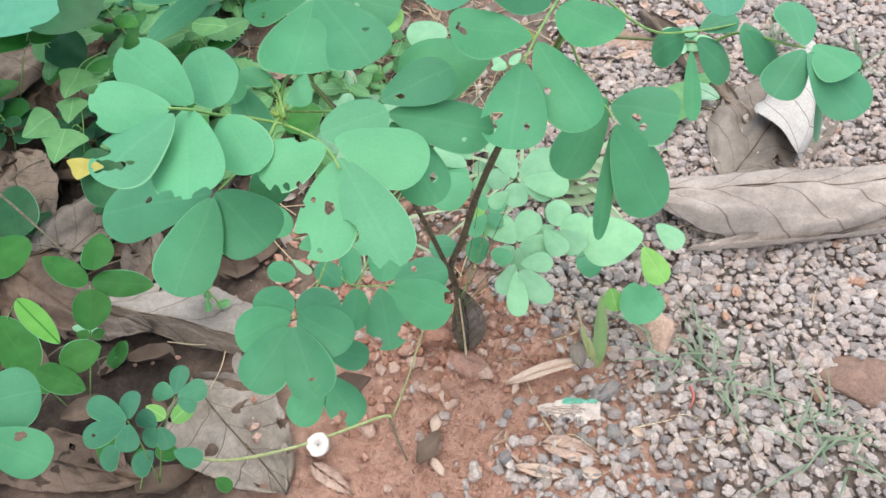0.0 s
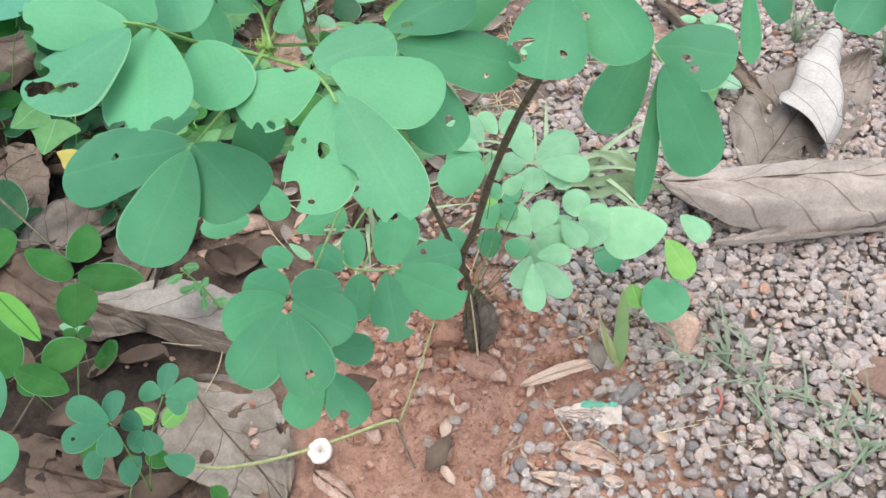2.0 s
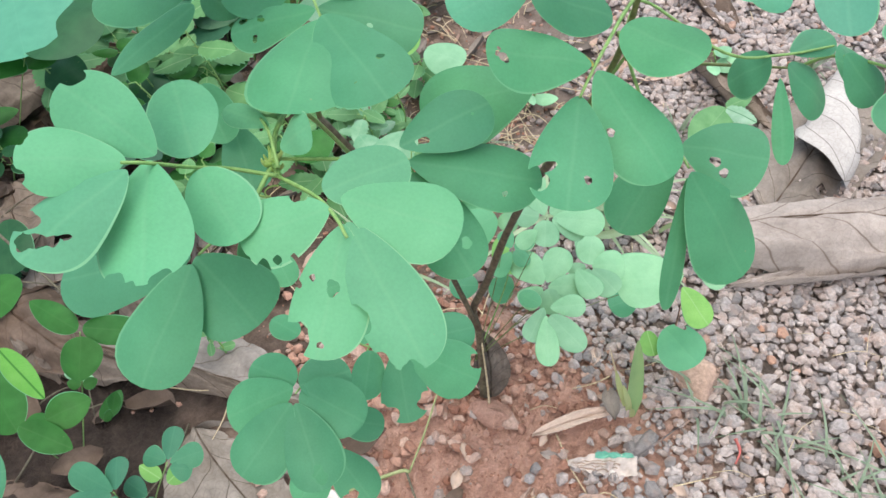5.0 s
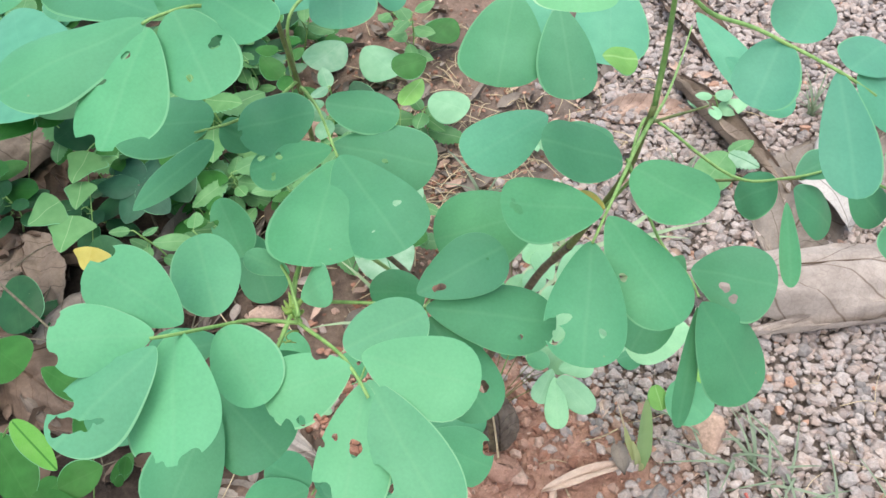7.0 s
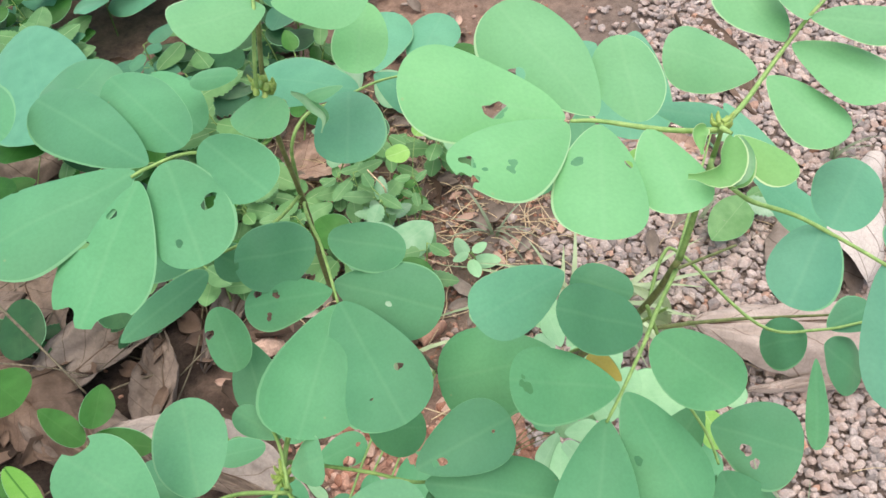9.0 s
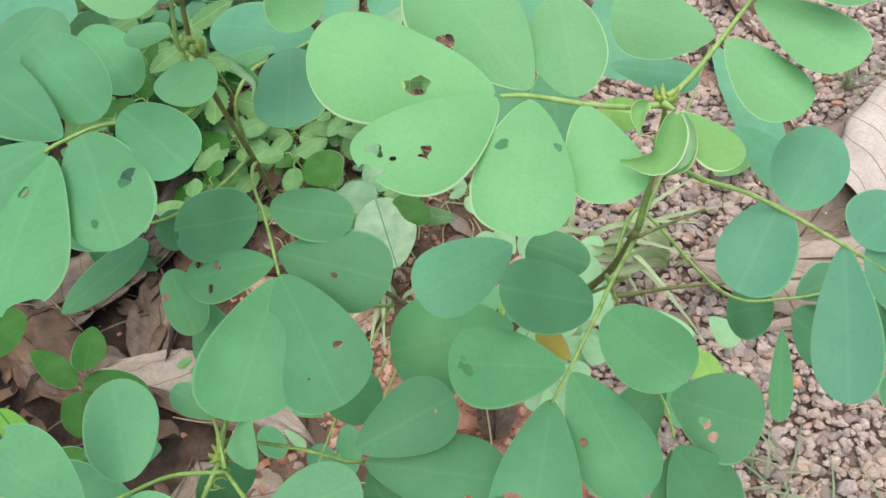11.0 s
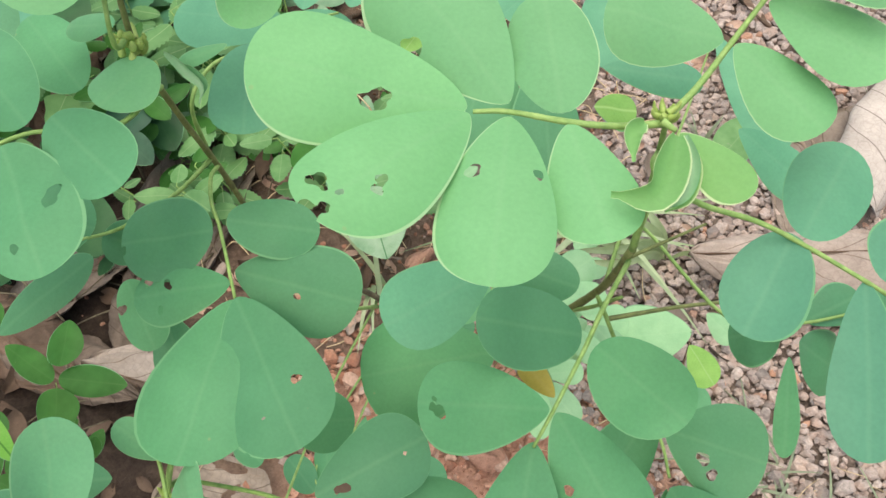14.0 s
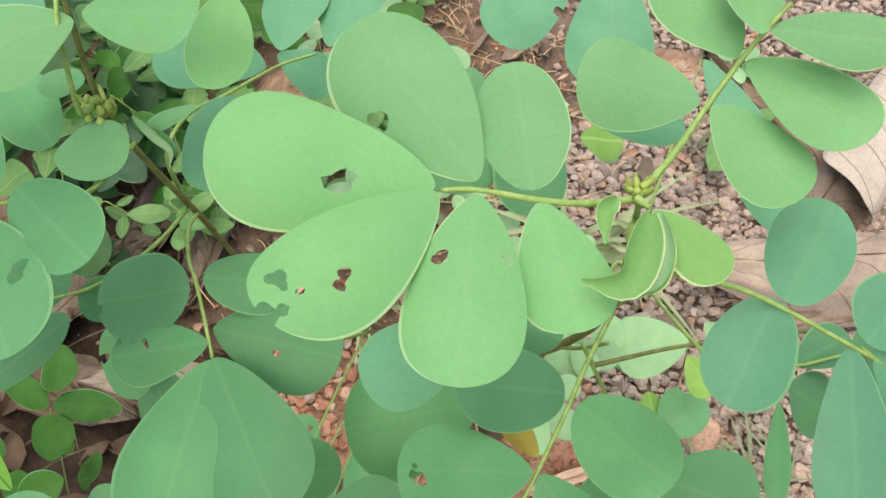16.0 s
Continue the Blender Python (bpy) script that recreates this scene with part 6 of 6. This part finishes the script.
straws("straw_litter", 460, ((-0.30, 0.24), (0.78, 1.40)), straw, "short pale dry straws on brown soil", (0.02, 0.085), 0.0010)
straws("gravel_straws", 26, ((0.10, 0.60), (0.36, 0.70)), straw, "a few bleached straws on gravel", (0.02, 0.07), 0.0006)
straws("fallen_twigs", 34, ((-0.8, -0.3), (0.45, 1.2)), brown_stem, "dark thin twigs among dead leaves", (0.08, 0.22), 0.0016, 0.03)


def scraps(name, count, region, material, label, size):
    verts, faces, aside = [], [], []
    for _ in range(count):
        x, y = strewn(region)
        l = random.uniform(*size)
        m = pose(x, y, rise(x, y) + 0.003 + 0.25 * l * random.random(), random.uniform(-35, 35), random.uniform(-30, 30), random.uniform(0, 360))
        start = len(verts)
        for i in range(6):
            u = i / 5
            half = 0.28 * l * math.sin(math.pi * (0.08 + 0.86 * u)) * random.uniform(0.75, 1.15)
            for v in (-1, -0.4, 0.3, 1):
                verts.append(tuple(m @ Vector(((u - 0.5) * l, v * half, 0.18 * l * v * v - 0.1 * l * u * u))))
                aside.append(abs(v) * half * 100)
        faces += [(start + i * 4 + j, start + i * 4 + j + 1, start + i * 4 + j + 5, start + i * 4 + j + 4) for i in range(5) for j in range(3)]
    me = bpy.data.meshes.new(name)
    me.from_pydata(verts, [], faces)
    me.attributes.new("aside", "FLOAT", "POINT").data.foreach_set("value", aside)
    me.attributes.new("flow", "FLOAT", "POINT").data.foreach_set("value", [0.5] * len(verts))
    me.polygons.foreach_set("use_smooth", [True] * len(me.polygons))
    me.materials.append(material)
    return tagged(new(name, me), label, "litter", kind="stuff")


scraps("leaf_scraps", 260, ((-0.95, -0.20), (0.36, 1.5)), dry_brown, "brown broken leaf scraps on dark soil", (0.02, 0.07))
scraps("back_leaf_scraps", 220, ((-0.45, 0.25), (0.84, 1.6)), dry_grey, "grey brown leaf scraps on the soil behind", (0.015, 0.05))
scraps("pale_leaf_scraps", 80, ((-0.35, 0.20), (0.36, 1.5)), dry_pale, "pale leaf scraps on red soil", (0.012, 0.035))

scraps("pink_leaf_scraps", 110, ((-0.30, 0.25), (0.72, 1.4)), dry_pink, "pinkish brown leaf crumbs on brown soil", (0.010, 0.035))
scraps("strip_scraps", 13, ((-0.06, 0.22), (0.38, 0.56)), dry_strip, "pinkish dry leaf scraps on red soil", (0.008, 0.028))

# ---- grass ----
def grass_tuft(place, count, tall, width, material, label, lean=0.5, kind="", scatter=0.006):
    tuft = thing("grass_tuft", place, label, "grass", "grass tufts", kind)
    for _ in range(count):
        a = random.uniform(0, 6.3)
        out = Vector((math.cos(a), math.sin(a), 0))
        h = tall * random.uniform(0.6, 1.1)
        root = Vector(place) + Vector((random.uniform(-1, 1), random.uniform(-1, 1), 0)) * scatter
        bend = lean * random.uniform(0.5, 1.3)
        side = Vector((-out.y, out.x, 0))
        bm = bmesh.new()
        rows = []
        for k in range(8):
            s = k / 7
            q = root + out * h * bend * s**1.7 + Vector((0, 0, h * (s - 0.45 * bend * s**2.4)))
            w = width * (1 - s**2.2) * 0.5 + 0.0002
            crease = Vector((0, 0, 0.3 * w))
            rows.append([bm.verts.new(q - side * w + crease), bm.verts.new(q), bm.verts.new(q + side * w + crease)])
        for r0, r1 in zip(rows, rows[1:]):
            bm.faces.new((r0[0], r0[1], r1[1], r1[0]))
            bm.faces.new((r0[1], r0[2], r1[2], r1[1]))
        part("blade", bm, material, tuft)
    return tuft


grass_tuft((0.296, 0.562, 0.0), 9, 0.055, 0.0034, grass_green, "thin dull green grass tuft growing in gravel", 1.7, scatter=0.030)
grass_tuft((0.335, 0.548, 0.0), 12, 0.060, 0.0034, grass_green, "thin dull green grass tuft growing in gravel", 1.7, scatter=0.034)
grass_tuft((0.345, 0.510, 0.0), 7, 0.055, 0.0033, grass_green, "thin dull green grass tuft growing in gravel", 1.7, scatter=0.028)
grass_tuft((0.394, 0.482, 0.0), 6, 0.050, 0.0032, grass_green, "thin dull green grass tuft growing in gravel", 1.7, scatter=0.028)
grass_tuft((0.450, 0.440, 0.0), 16, 0.060, 0.0033, grass_green, "dense dull green grass tuft growing in gravel", 1.6, scatter=0.034)
grass_tuft((0.500, 0.440, 0.0), 10, 0.055, 0.0033, grass_green, "thin dull green grass tuft growing in gravel", 1.7, scatter=0.030)
grass_tuft((0.570, 1.165, 0.0), 16, 0.080, 0.0035, grass_green, "green grass tuft on far gravel", 0.8)
grass_tuft((0.700, 1.110, 0.0), 18, 0.090, 0.0035, grass_green, "green grass tuft on far gravel", 0.9)
grass_tuft((0.175, 0.855, 0.0), 11, 0.120, 0.010, strap_pale, "clump of pale green arching strap leaves", 1.6, scatter=0.020)
grass_tuft((0.120, 0.870, 0.0), 9, 0.100, 0.0080, strap_pale, "clump of pale green arching strap leaves", 1.6, scatter=0.015)
grass_tuft((-0.110, 0.760, 0.0), 8, 0.110, 0.0070, strap_pale, "few pale green strap leaves on soil", 1.6, scatter=0.015)


def blade(tuft, line, width, material, label=""):
    """A long blade with a keel, along a line of points."""
    path = glide(line, 5)
    bm = bmesh.new()
    rows = []
    for k, q in enumerate(path):
        s = k / (len(path) - 1)
        ahead = (path[min(k + 1, len(path) - 1)] - path[max(k - 1, 0)]).normalized()
        side = ahead.cross(Vector((0.1, -0.9, 0.4))).normalized()
        face = side.cross(ahead)
        w = width * (0.45 + 0.55 * min(1, s / 0.35)) * max(0.03, 1 - s**3.2) ** 0.6 * 0.5
        rows.append([bm.verts.new(q + side * w * a + face * w * b) for a, b in ((-1, 0.35), (-0.45, 0.1), (0, 0), (0.5, 0.12), (1, 0.3))])
    for a, b in zip(rows, rows[1:]):
        for j in range(4):
            bm.faces.new((a[j], a[j + 1], b[j + 1], b[j]))
    return part("blade", bm, material, tuft, label)


tuft = thing("grass_tuft", (0.194, 0.553, 0.0), "tuft of a few upright blades, one withered, at gravel's edge", "grass", "grass tufts")
blade(tuft, [(0.194, 0.553, -0.004), (0.194, 0.560, 0.030), (0.189, 0.564, 0.086), (0.182, 0.566, 0.146)], 0.019, strap_fresh)
blade(tuft, [(0.192, 0.552, -0.004), (0.186, 0.558, 0.022), (0.174, 0.562, 0.058), (0.167, 0.565, 0.086)], 0.0085, strap_yellow, "yellowish green striped blade")
blade(tuft, [(0.192, 0.551, -0.004), (0.187, 0.555, 0.030), (0.178, 0.560, 0.062)], 0.0080, strap_yellow, "yellowish green striped blade")
blade(tuft, [(0.195, 0.551, -0.004), (0.192, 0.549, 0.020), (0.188, 0.546, 0.034)], 0.0070, strap_yellow, "yellowish green striped blade")
blade(tuft, [(0.190, 0.553, -0.002), (0.184, 0.560, 0.030), (0.169, 0.565, 0.077), (0.154, 0.568, 0.134)], 0.0030, straw, "withered straw-coloured blade")
clump = thing("strap_clump", (0.261, 0.831, 0.0), "clump of pale green striped strap leaves bent low over gravel", "grass", "grass tufts")
for points, wide in (
    ([(0.261, 0.831, -0.004), (0.236, 0.822, 0.045), (0.195, 0.808, 0.056), (0.139, 0.808, 0.050)], 0.017),
    ([(0.262, 0.829, -0.004), (0.235, 0.812, 0.040), (0.190, 0.792, 0.048), (0.155, 0.798, 0.042)], 0.015),
    ([(0.260, 0.832, -0.004), (0.243, 0.836, 0.045), (0.220, 0.848, 0.060), (0.194, 0.866, 0.056)], 0.015),
    ([(0.262, 0.833, -0.004), (0.252, 0.838, 0.040), (0.240, 0.848, 0.060), (0.229, 0.862, 0.066)], 0.013),
    ([(0.263, 0.830, -0.004), (0.282, 0.822, 0.030), (0.306, 0.808, 0.032), (0.330, 0.800, 0.020)], 0.010),
    ([(0.261, 0.830, -0.004), (0.222, 0.820, 0.030), (0.185, 0.828, 0.036), (0.150, 0.845, 0.028)], 0.012),
):
    blade(clump, points, wide, strap_pale)
grass_tuft((0.020, 0.990, 0.0), 12, 0.090, 0.0030, grass_green, "thin grass on brown soil", 0.9)
grass_tuft((0.330, 1.020, 0.0), 12, 0.070, 0.0030, grass_green, "thin grass on gravel", 0.8)

# ---- small litter on the soil ----
flower = thing("fallen_flower", (-0.41, 1.00, 0.03), "small pale violet flower among dry leaves", "flower")
for k in range(5):
    a = 1.257 * k
    q = Vector((-0.41, 1.00, 0.05))
    out = Vector((math.cos(a), math.sin(a), 0.5))
    bm = tube([q, q + out * 0.008, q + out * 0.017], 0.0030, 0.0012, 6)
    part("petal", bm, lavender, flower)
part("stalk", tube([(-0.41, 1.00, -0.002), (-0.412, 1.004, 0.03), (-0.41, 1.00, 0.052)], 0.0010, 0.0008, 5), green_stem, flower)

vine = thing("creeping_vine", (-0.316, 0.431, 0.0), "thin yellow green runner stem lying on soil", "vine")
part("runner", tube([(-0.316, 0.431, 0.02), (-0.248, 0.419, 0.03), (-0.168, 0.441, 0.02), (-0.079, 0.479, 0.012), (-0.063, 0.481, 0.010)], 0.0017, 0.0023, 7), vine_green, vine)
part("root", tube([(-0.066, 0.481, 0.010), (-0.052, 0.445, 0.008), (-0.035, 0.413, 0.002)], 0.0016, 0.0009, 6), brown_stem, vine, "reddish brown creeping root")
part("shoot", tube([(-0.063, 0.481, 0.008), (-0.044, 0.524, 0.03), (-0.020, 0.593, 0.06)], 0.0013, 0.0010, 7), vine_green, vine)


def bottle_cap(place):
    """A worn white cap with a raised rim and a hole in its middle."""
    ring = [(0.0013, 0.0), (0.0013, 0.0042), (0.0085, 0.0050), (0.0112, 0.0060), (0.0132, 0.0054), (0.0138, 0.0038), (0.0135, 0.0)]
    bm = bmesh.new()
    rows = []
    for k in range(40):
        a = 2 * math.pi * k / 40
        wear = 1 + 0.14 * noise.noise((math.cos(a) * 2, math.sin(a) * 2, 1))
        rows.append([bm.verts.new((r * wear * math.cos(a), r * wear * math.sin(a), z)) for r, z in ring])
    for k in range(40):
        a, b = rows[k], rows[(k + 1) % 40]
        for j in range(len(ring) - 1):
            bm.faces.new((a[j], b[j], b[j + 1], a[j + 1]))
    ob = part("bottle_cap", bm, white_plastic)
    ob.matrix_basis = pose(*place, 16, -14, 20)
    return tagged(ob, "dirty white round plastic cap lying on soil", "cap")


bottle_cap((-0.148, 0.443, 0.016))


def wrapper(place):
    """A crumpled foil wrapper, pale with a green corner and brown stripes."""
    top = thing("food_wrapper", place, "crumpled white wrapper with green corner and brown stripes", "litter")

    def sheet(x0, x1, y0, y1, lift, material, name):
        bm = bmesh.new()
        rows = []
        for i in range(21):
            row = []
            for j in range(9):
                x, y = x0 + (x1 - x0) * i / 20, y0 + (y1 - y0) * j / 8
                taper = 1 - 0.85 * max(0.0, -x / 0.043) ** 1.4 - 0.20 * max(0.0, x / 0.036) ** 2 + 0.10 * noise.noise((x * 90, 3, 1))
                z = lift + 0.004 + 0.006 * noise.noise((x * 60, y * 60, 2)) + 0.007 * noise.noise((x * 150, y * 150, 4)) + 0.40 * max(0.0, y) * (1 - abs(x) / 0.06)
                row.append(bm.verts.new(Vector(place) + Matrix.Rotation(-0.06, 3, "Z") @ Vector((x, y * taper, z))))
            rows.append(row)
        for a, b in zip(rows, rows[1:]):
            for j in range(8):
                bm.faces.new((a[j], b[j], b[j + 1], a[j + 1]))
        return part(name, bm, material, top)

    sheet(-0.042, 0.034, -0.011, 0.014, 0.0, wrapper_white, "foil")
    sheet(-0.012, 0.030, 0.0085, 0.0145, 0.0012, wrapper_green, "green_corner")
    for y, wide in ((-0.0075, 0.0016), (-0.0032, 0.0011), (0.0004, 0.0018), (0.0046, 0.0010)):
        sheet(-0.038, 0.016 - 1.2 * abs(y), y, y + wide, 0.0012, wrapper_brown, "stripe")


wrapper((0.156, 0.486, 0.010))

# ---- sticks and small scraps near the stem's foot ----
def stick(points, thick, material, label):
    return tagged(part("stick", tube(points, thick, thick * 0.6, 7, 0.12), material), label, "stick", "fallen sticks")


stick([(0.030, 0.558, -0.004), (0.026, 0.572, 0.050), (0.020, 0.580, 0.120)], 0.0016, straw, "pale dry stalk against the stem's foot")
stick([(0.105, 0.528, 0.006), (0.118, 0.486, 0.008), (0.139, 0.445, 0.006)], 0.0011, straw, "thin bleached stalk lying on red soil")
stick([(0.126, 0.438, 0.012), (0.151, 0.455, 0.016), (0.180, 0.437, 0.012)], 0.0009, straw, "thin bleached stalk lying on gravel")
stick([(0.225, 0.461, 0.018), (0.273, 0.472, 0.018)], 0.0008, straw, "short bleached straw on gravel")
stick([(-0.175, 1.045, 0.004), (-0.150, 1.010, 0.060), (-0.135, 0.985, 0.110), (-0.160, 1.000, 0.135)], 0.0016, straw, "pale dead flower stalk standing among herbs")
stick([(-0.608, 0.767, 0.120), (-0.550, 0.726, 0.090), (-0.489, 0.682, 0.050)], 0.0022, brown_stem, "dark leaning twig above dead leaves")
stick([(-0.606, 0.711, 0.070), (-0.544, 0.712, 0.060), (-0.496, 0.707, 0.050)], 0.0014, brown_stem, "thin dark twig across dead leaves")
stick([(-0.363, 0.589, 0.010), (-0.319, 0.583, 0.012), (-0.282, 0.589, 0.010)], 0.0009, straw, "thin straw beside the folded dead leaf")
dry_leaf((0.063, 0.447, 0.004), 60, 0.045, 0.028, dry_pink, "small curled pinkish leaf scrap on soil", roll=1.2, tilt=20, veins=3)
dry_leaf((0.081, 0.441, 0.004), 115, 0.040, 0.020, dry_strip, "small pale leaf scrap standing in soil", roll=1.0, tilt=30, veins=3)
dry_leaf((0.150, 0.436, 0.010), -12, 0.070, 0.030, dry_pink, "small pinkish brown dead leaf on gravel", roll=0.8, tilt=10, veins=4, tears=2)
dry_leaf((0.118, 0.412, 0.010), -8, 0.070, 0.016, dry_strip, "narrow pale strip of dead leaf on gravel", roll=0.6, veins=3)
dry_leaf((-0.130, 0.406, 0.004), -40, 0.065, 0.024, dry_pink, "pale dead leaf scrap at soil's edge", roll=0.9, tilt=15, veins=4)
boulder("stone", (0.005, 0.503, 0.004), (0.020, 0.022, 0.014), beige_stone, "flat pale pebble on red soil", 21)
boulder("stone", (0.035, 0.409, 0.004), (0.016, 0.020, 0.012), beige_stone, "flat pinkish pebble on red soil", 22)
boulder("stone", (0.162, 0.478, 0.012), (0.013, 0.011, 0.008), white_plastic, "small white shell-like pebble beside wrapper", 23)
boulder("stone", (0.031, 0.555, 0.000), (0.060, 0.050, 0.050), soil, "red brown soil clod at stem's foot", 24)
scrap = part("plastic_scrap", tube([(0.304, 0.516, 0.016), (0.304, 0.500, 0.020), (0.298, 0.488, 0.014)], 0.0022, 0.0010, 6, 0.3), red_plastic)
tagged(scrap, "small red plastic scrap among gravel stones", "litter")

# ---- undergrowth ----
def wild_herb(place, tall, leaves, size, material, label, outline="ovate"):
    """A small upright herb with leaves in pairs up its stem."""
    plant = thing("wild_herb", place, label, "plant", "undergrowth")
    x, y, z = place
    lean = Vector((random.uniform(-0.25, 0.25), random.uniform(-0.30, 0.10), 1)) * tall
    top = Vector(place) + lean
    part("stem", tube([Vector(place) - Vector((0, 0, 0.006)), Vector(place) + lean * 0.5 + Vector((0.01, 0.0, 0)), top], 0.0016, 0.0009, 6), green_stem, plant)
    for k in range(leaves):
        s = 0.30 + 0.70 * (k + 1) / leaves
        a = k * 2.4 + random.uniform(-0.4, 0.4)
        root = Vector(place) + lean * s
        l = size * random.uniform(0.7, 1.15) * (1.15 - 0.45 * s)
        out = Vector((math.cos(a), math.sin(a), random.uniform(-0.25, 0.30))).normalized()
        start = root + out * l * 0.18
        part("stalk", tube([root, start], 0.0007, 0.0006, 5), green_stem, plant)
        leaflet(plant, material, start, start + out * l, l * random.uniform(0.50, 0.66), outline=outline, name="leaf")
    return plant


rnd = random.Random(7)
for k in range(44):
    x, y = rnd.uniform(-1.35, -0.34), rnd.uniform(1.25, 2.15)
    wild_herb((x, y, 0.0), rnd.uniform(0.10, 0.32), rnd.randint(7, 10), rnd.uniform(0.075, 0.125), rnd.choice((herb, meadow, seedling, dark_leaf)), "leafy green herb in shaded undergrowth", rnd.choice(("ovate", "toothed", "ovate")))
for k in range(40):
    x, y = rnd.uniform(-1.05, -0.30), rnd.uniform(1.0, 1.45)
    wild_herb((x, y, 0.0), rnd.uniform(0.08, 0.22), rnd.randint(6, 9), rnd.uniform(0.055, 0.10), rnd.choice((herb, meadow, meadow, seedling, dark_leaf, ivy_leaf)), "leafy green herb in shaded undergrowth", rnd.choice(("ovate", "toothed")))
for k in range(38):
    x, y = rnd.uniform(-0.44, -0.07), rnd.uniform(0.84, 1.45)
    form = rnd.choice(("toothed", "toothed", "ovate", "lance", "toothed"))
    wild_herb((x, y, 0.0), rnd.uniform(0.04, 0.13), rnd.randint(5, 9), rnd.uniform(0.034, 0.076), rnd.choice((meadow, meadow, herb, ivy_leaf, silvery)), "low green herb with pointed leaves on brown soil", form)
wild_herb((-0.291, 0.621, 0.0), 0.11, 9, 0.024, meadow, "small upright yellow green herb with round leaves", "round")

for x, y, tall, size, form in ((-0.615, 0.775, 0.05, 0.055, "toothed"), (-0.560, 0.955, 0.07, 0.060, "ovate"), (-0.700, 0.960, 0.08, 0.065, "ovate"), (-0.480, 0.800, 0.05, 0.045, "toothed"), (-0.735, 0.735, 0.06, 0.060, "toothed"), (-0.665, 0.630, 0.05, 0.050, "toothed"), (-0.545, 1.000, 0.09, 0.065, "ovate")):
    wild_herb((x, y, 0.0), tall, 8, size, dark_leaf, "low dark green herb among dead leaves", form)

for x, y, tall in ((-0.88, 1.58, 0.20), (-0.74, 1.52, 0.18), (-0.62, 1.62, 0.20), (-0.98, 1.46, 0.22), (-0.78, 1.72, 0.24), (-0.50, 1.55, 0.15)):
    wild_herb((x, y, 0.0), tall, 10, 0.135, bluish, "broad-leaved bluish green bush in the undergrowth")

# a low herb with one broad leaf on the gravel
gravel_herb = thing("wild_herb", (0.402, 1.035, 0.0), "small herb with one broad pale green leaf on gravel", "plant", "undergrowth")
part("stem", tube([(0.402, 1.035, -0.004), (0.400, 1.036, 0.025), (0.397, 1.038, 0.048)], 0.0014, 0.0010, 6), green_stem, gravel_herb)
leaflet(gravel_herb, meadow, (0.397, 1.038, 0.048), (0.332, 0.956, 0.045), 0.058, outline="ovate", name="leaf")
leaflet(gravel_herb, quilted, (0.397, 1.036, 0.048), (0.436, 1.006, 0.046), 0.034, outline="toothed", name="leaf")
leaflet(gravel_herb, meadow, (0.398, 1.040, 0.046), (0.440, 1.060, 0.050), 0.026, outline="toothed", name="leaf")

# dark glossy leaves hanging over the litter
glossy = thing("glossy_herb", (-0.470, 0.930, 0.0), "dark glossy broad-leaved herb over dead leaves", "plant")
part("stem", tube([(-0.470, 0.930, -0.002), (-0.466, 0.930, 0.06), (-0.460, 0.925, 0.125)], 0.0022, 0.0014, 7), brown_stem, glossy)
for tip, wide in (((-0.500, 0.975, 0.135), 0.044), ((-0.430, 0.985, 0.130), 0.042), ((-0.415, 0.890, 0.105), 0.042), ((-0.475, 0.875, 0.100), 0.044), ((-0.520, 0.925, 0.125), 0.040)):
    leaflet(glossy, glossy_dark, (-0.460, 0.925, 0.125), tip, wide, outline="ovate", name="leaf")
for x, y, s in ((0.40, 1.16, 0.05), (-0.02, 0.93, 0.04), (0.10, 1.10, 0.04)):
    wild_herb((x, y, 0.0), s * 1.3, 5, s, pale, "small pale green herb on gravel")

# ---- the nearest gravel, stone by stone ----
shapes = []
for k, (points, tris) in enumerate(VARIANTS):
    me = bpy.data.meshes.new("stone")
    me.from_pydata([tuple(q) for q in points.tolist()], [], tris)
    me.materials.append(gravel_near)
    shapes.append(me)
for x, y, z, size in near_spots:
    ob = new("stone", random.choice(shapes))
    ob.matrix_basis = pose(x, y, z, random.uniform(-35, 35), random.uniform(-35, 35), random.uniform(0, 360)) @ Matrix.Scale(size, 4)
    ob.parent = ground
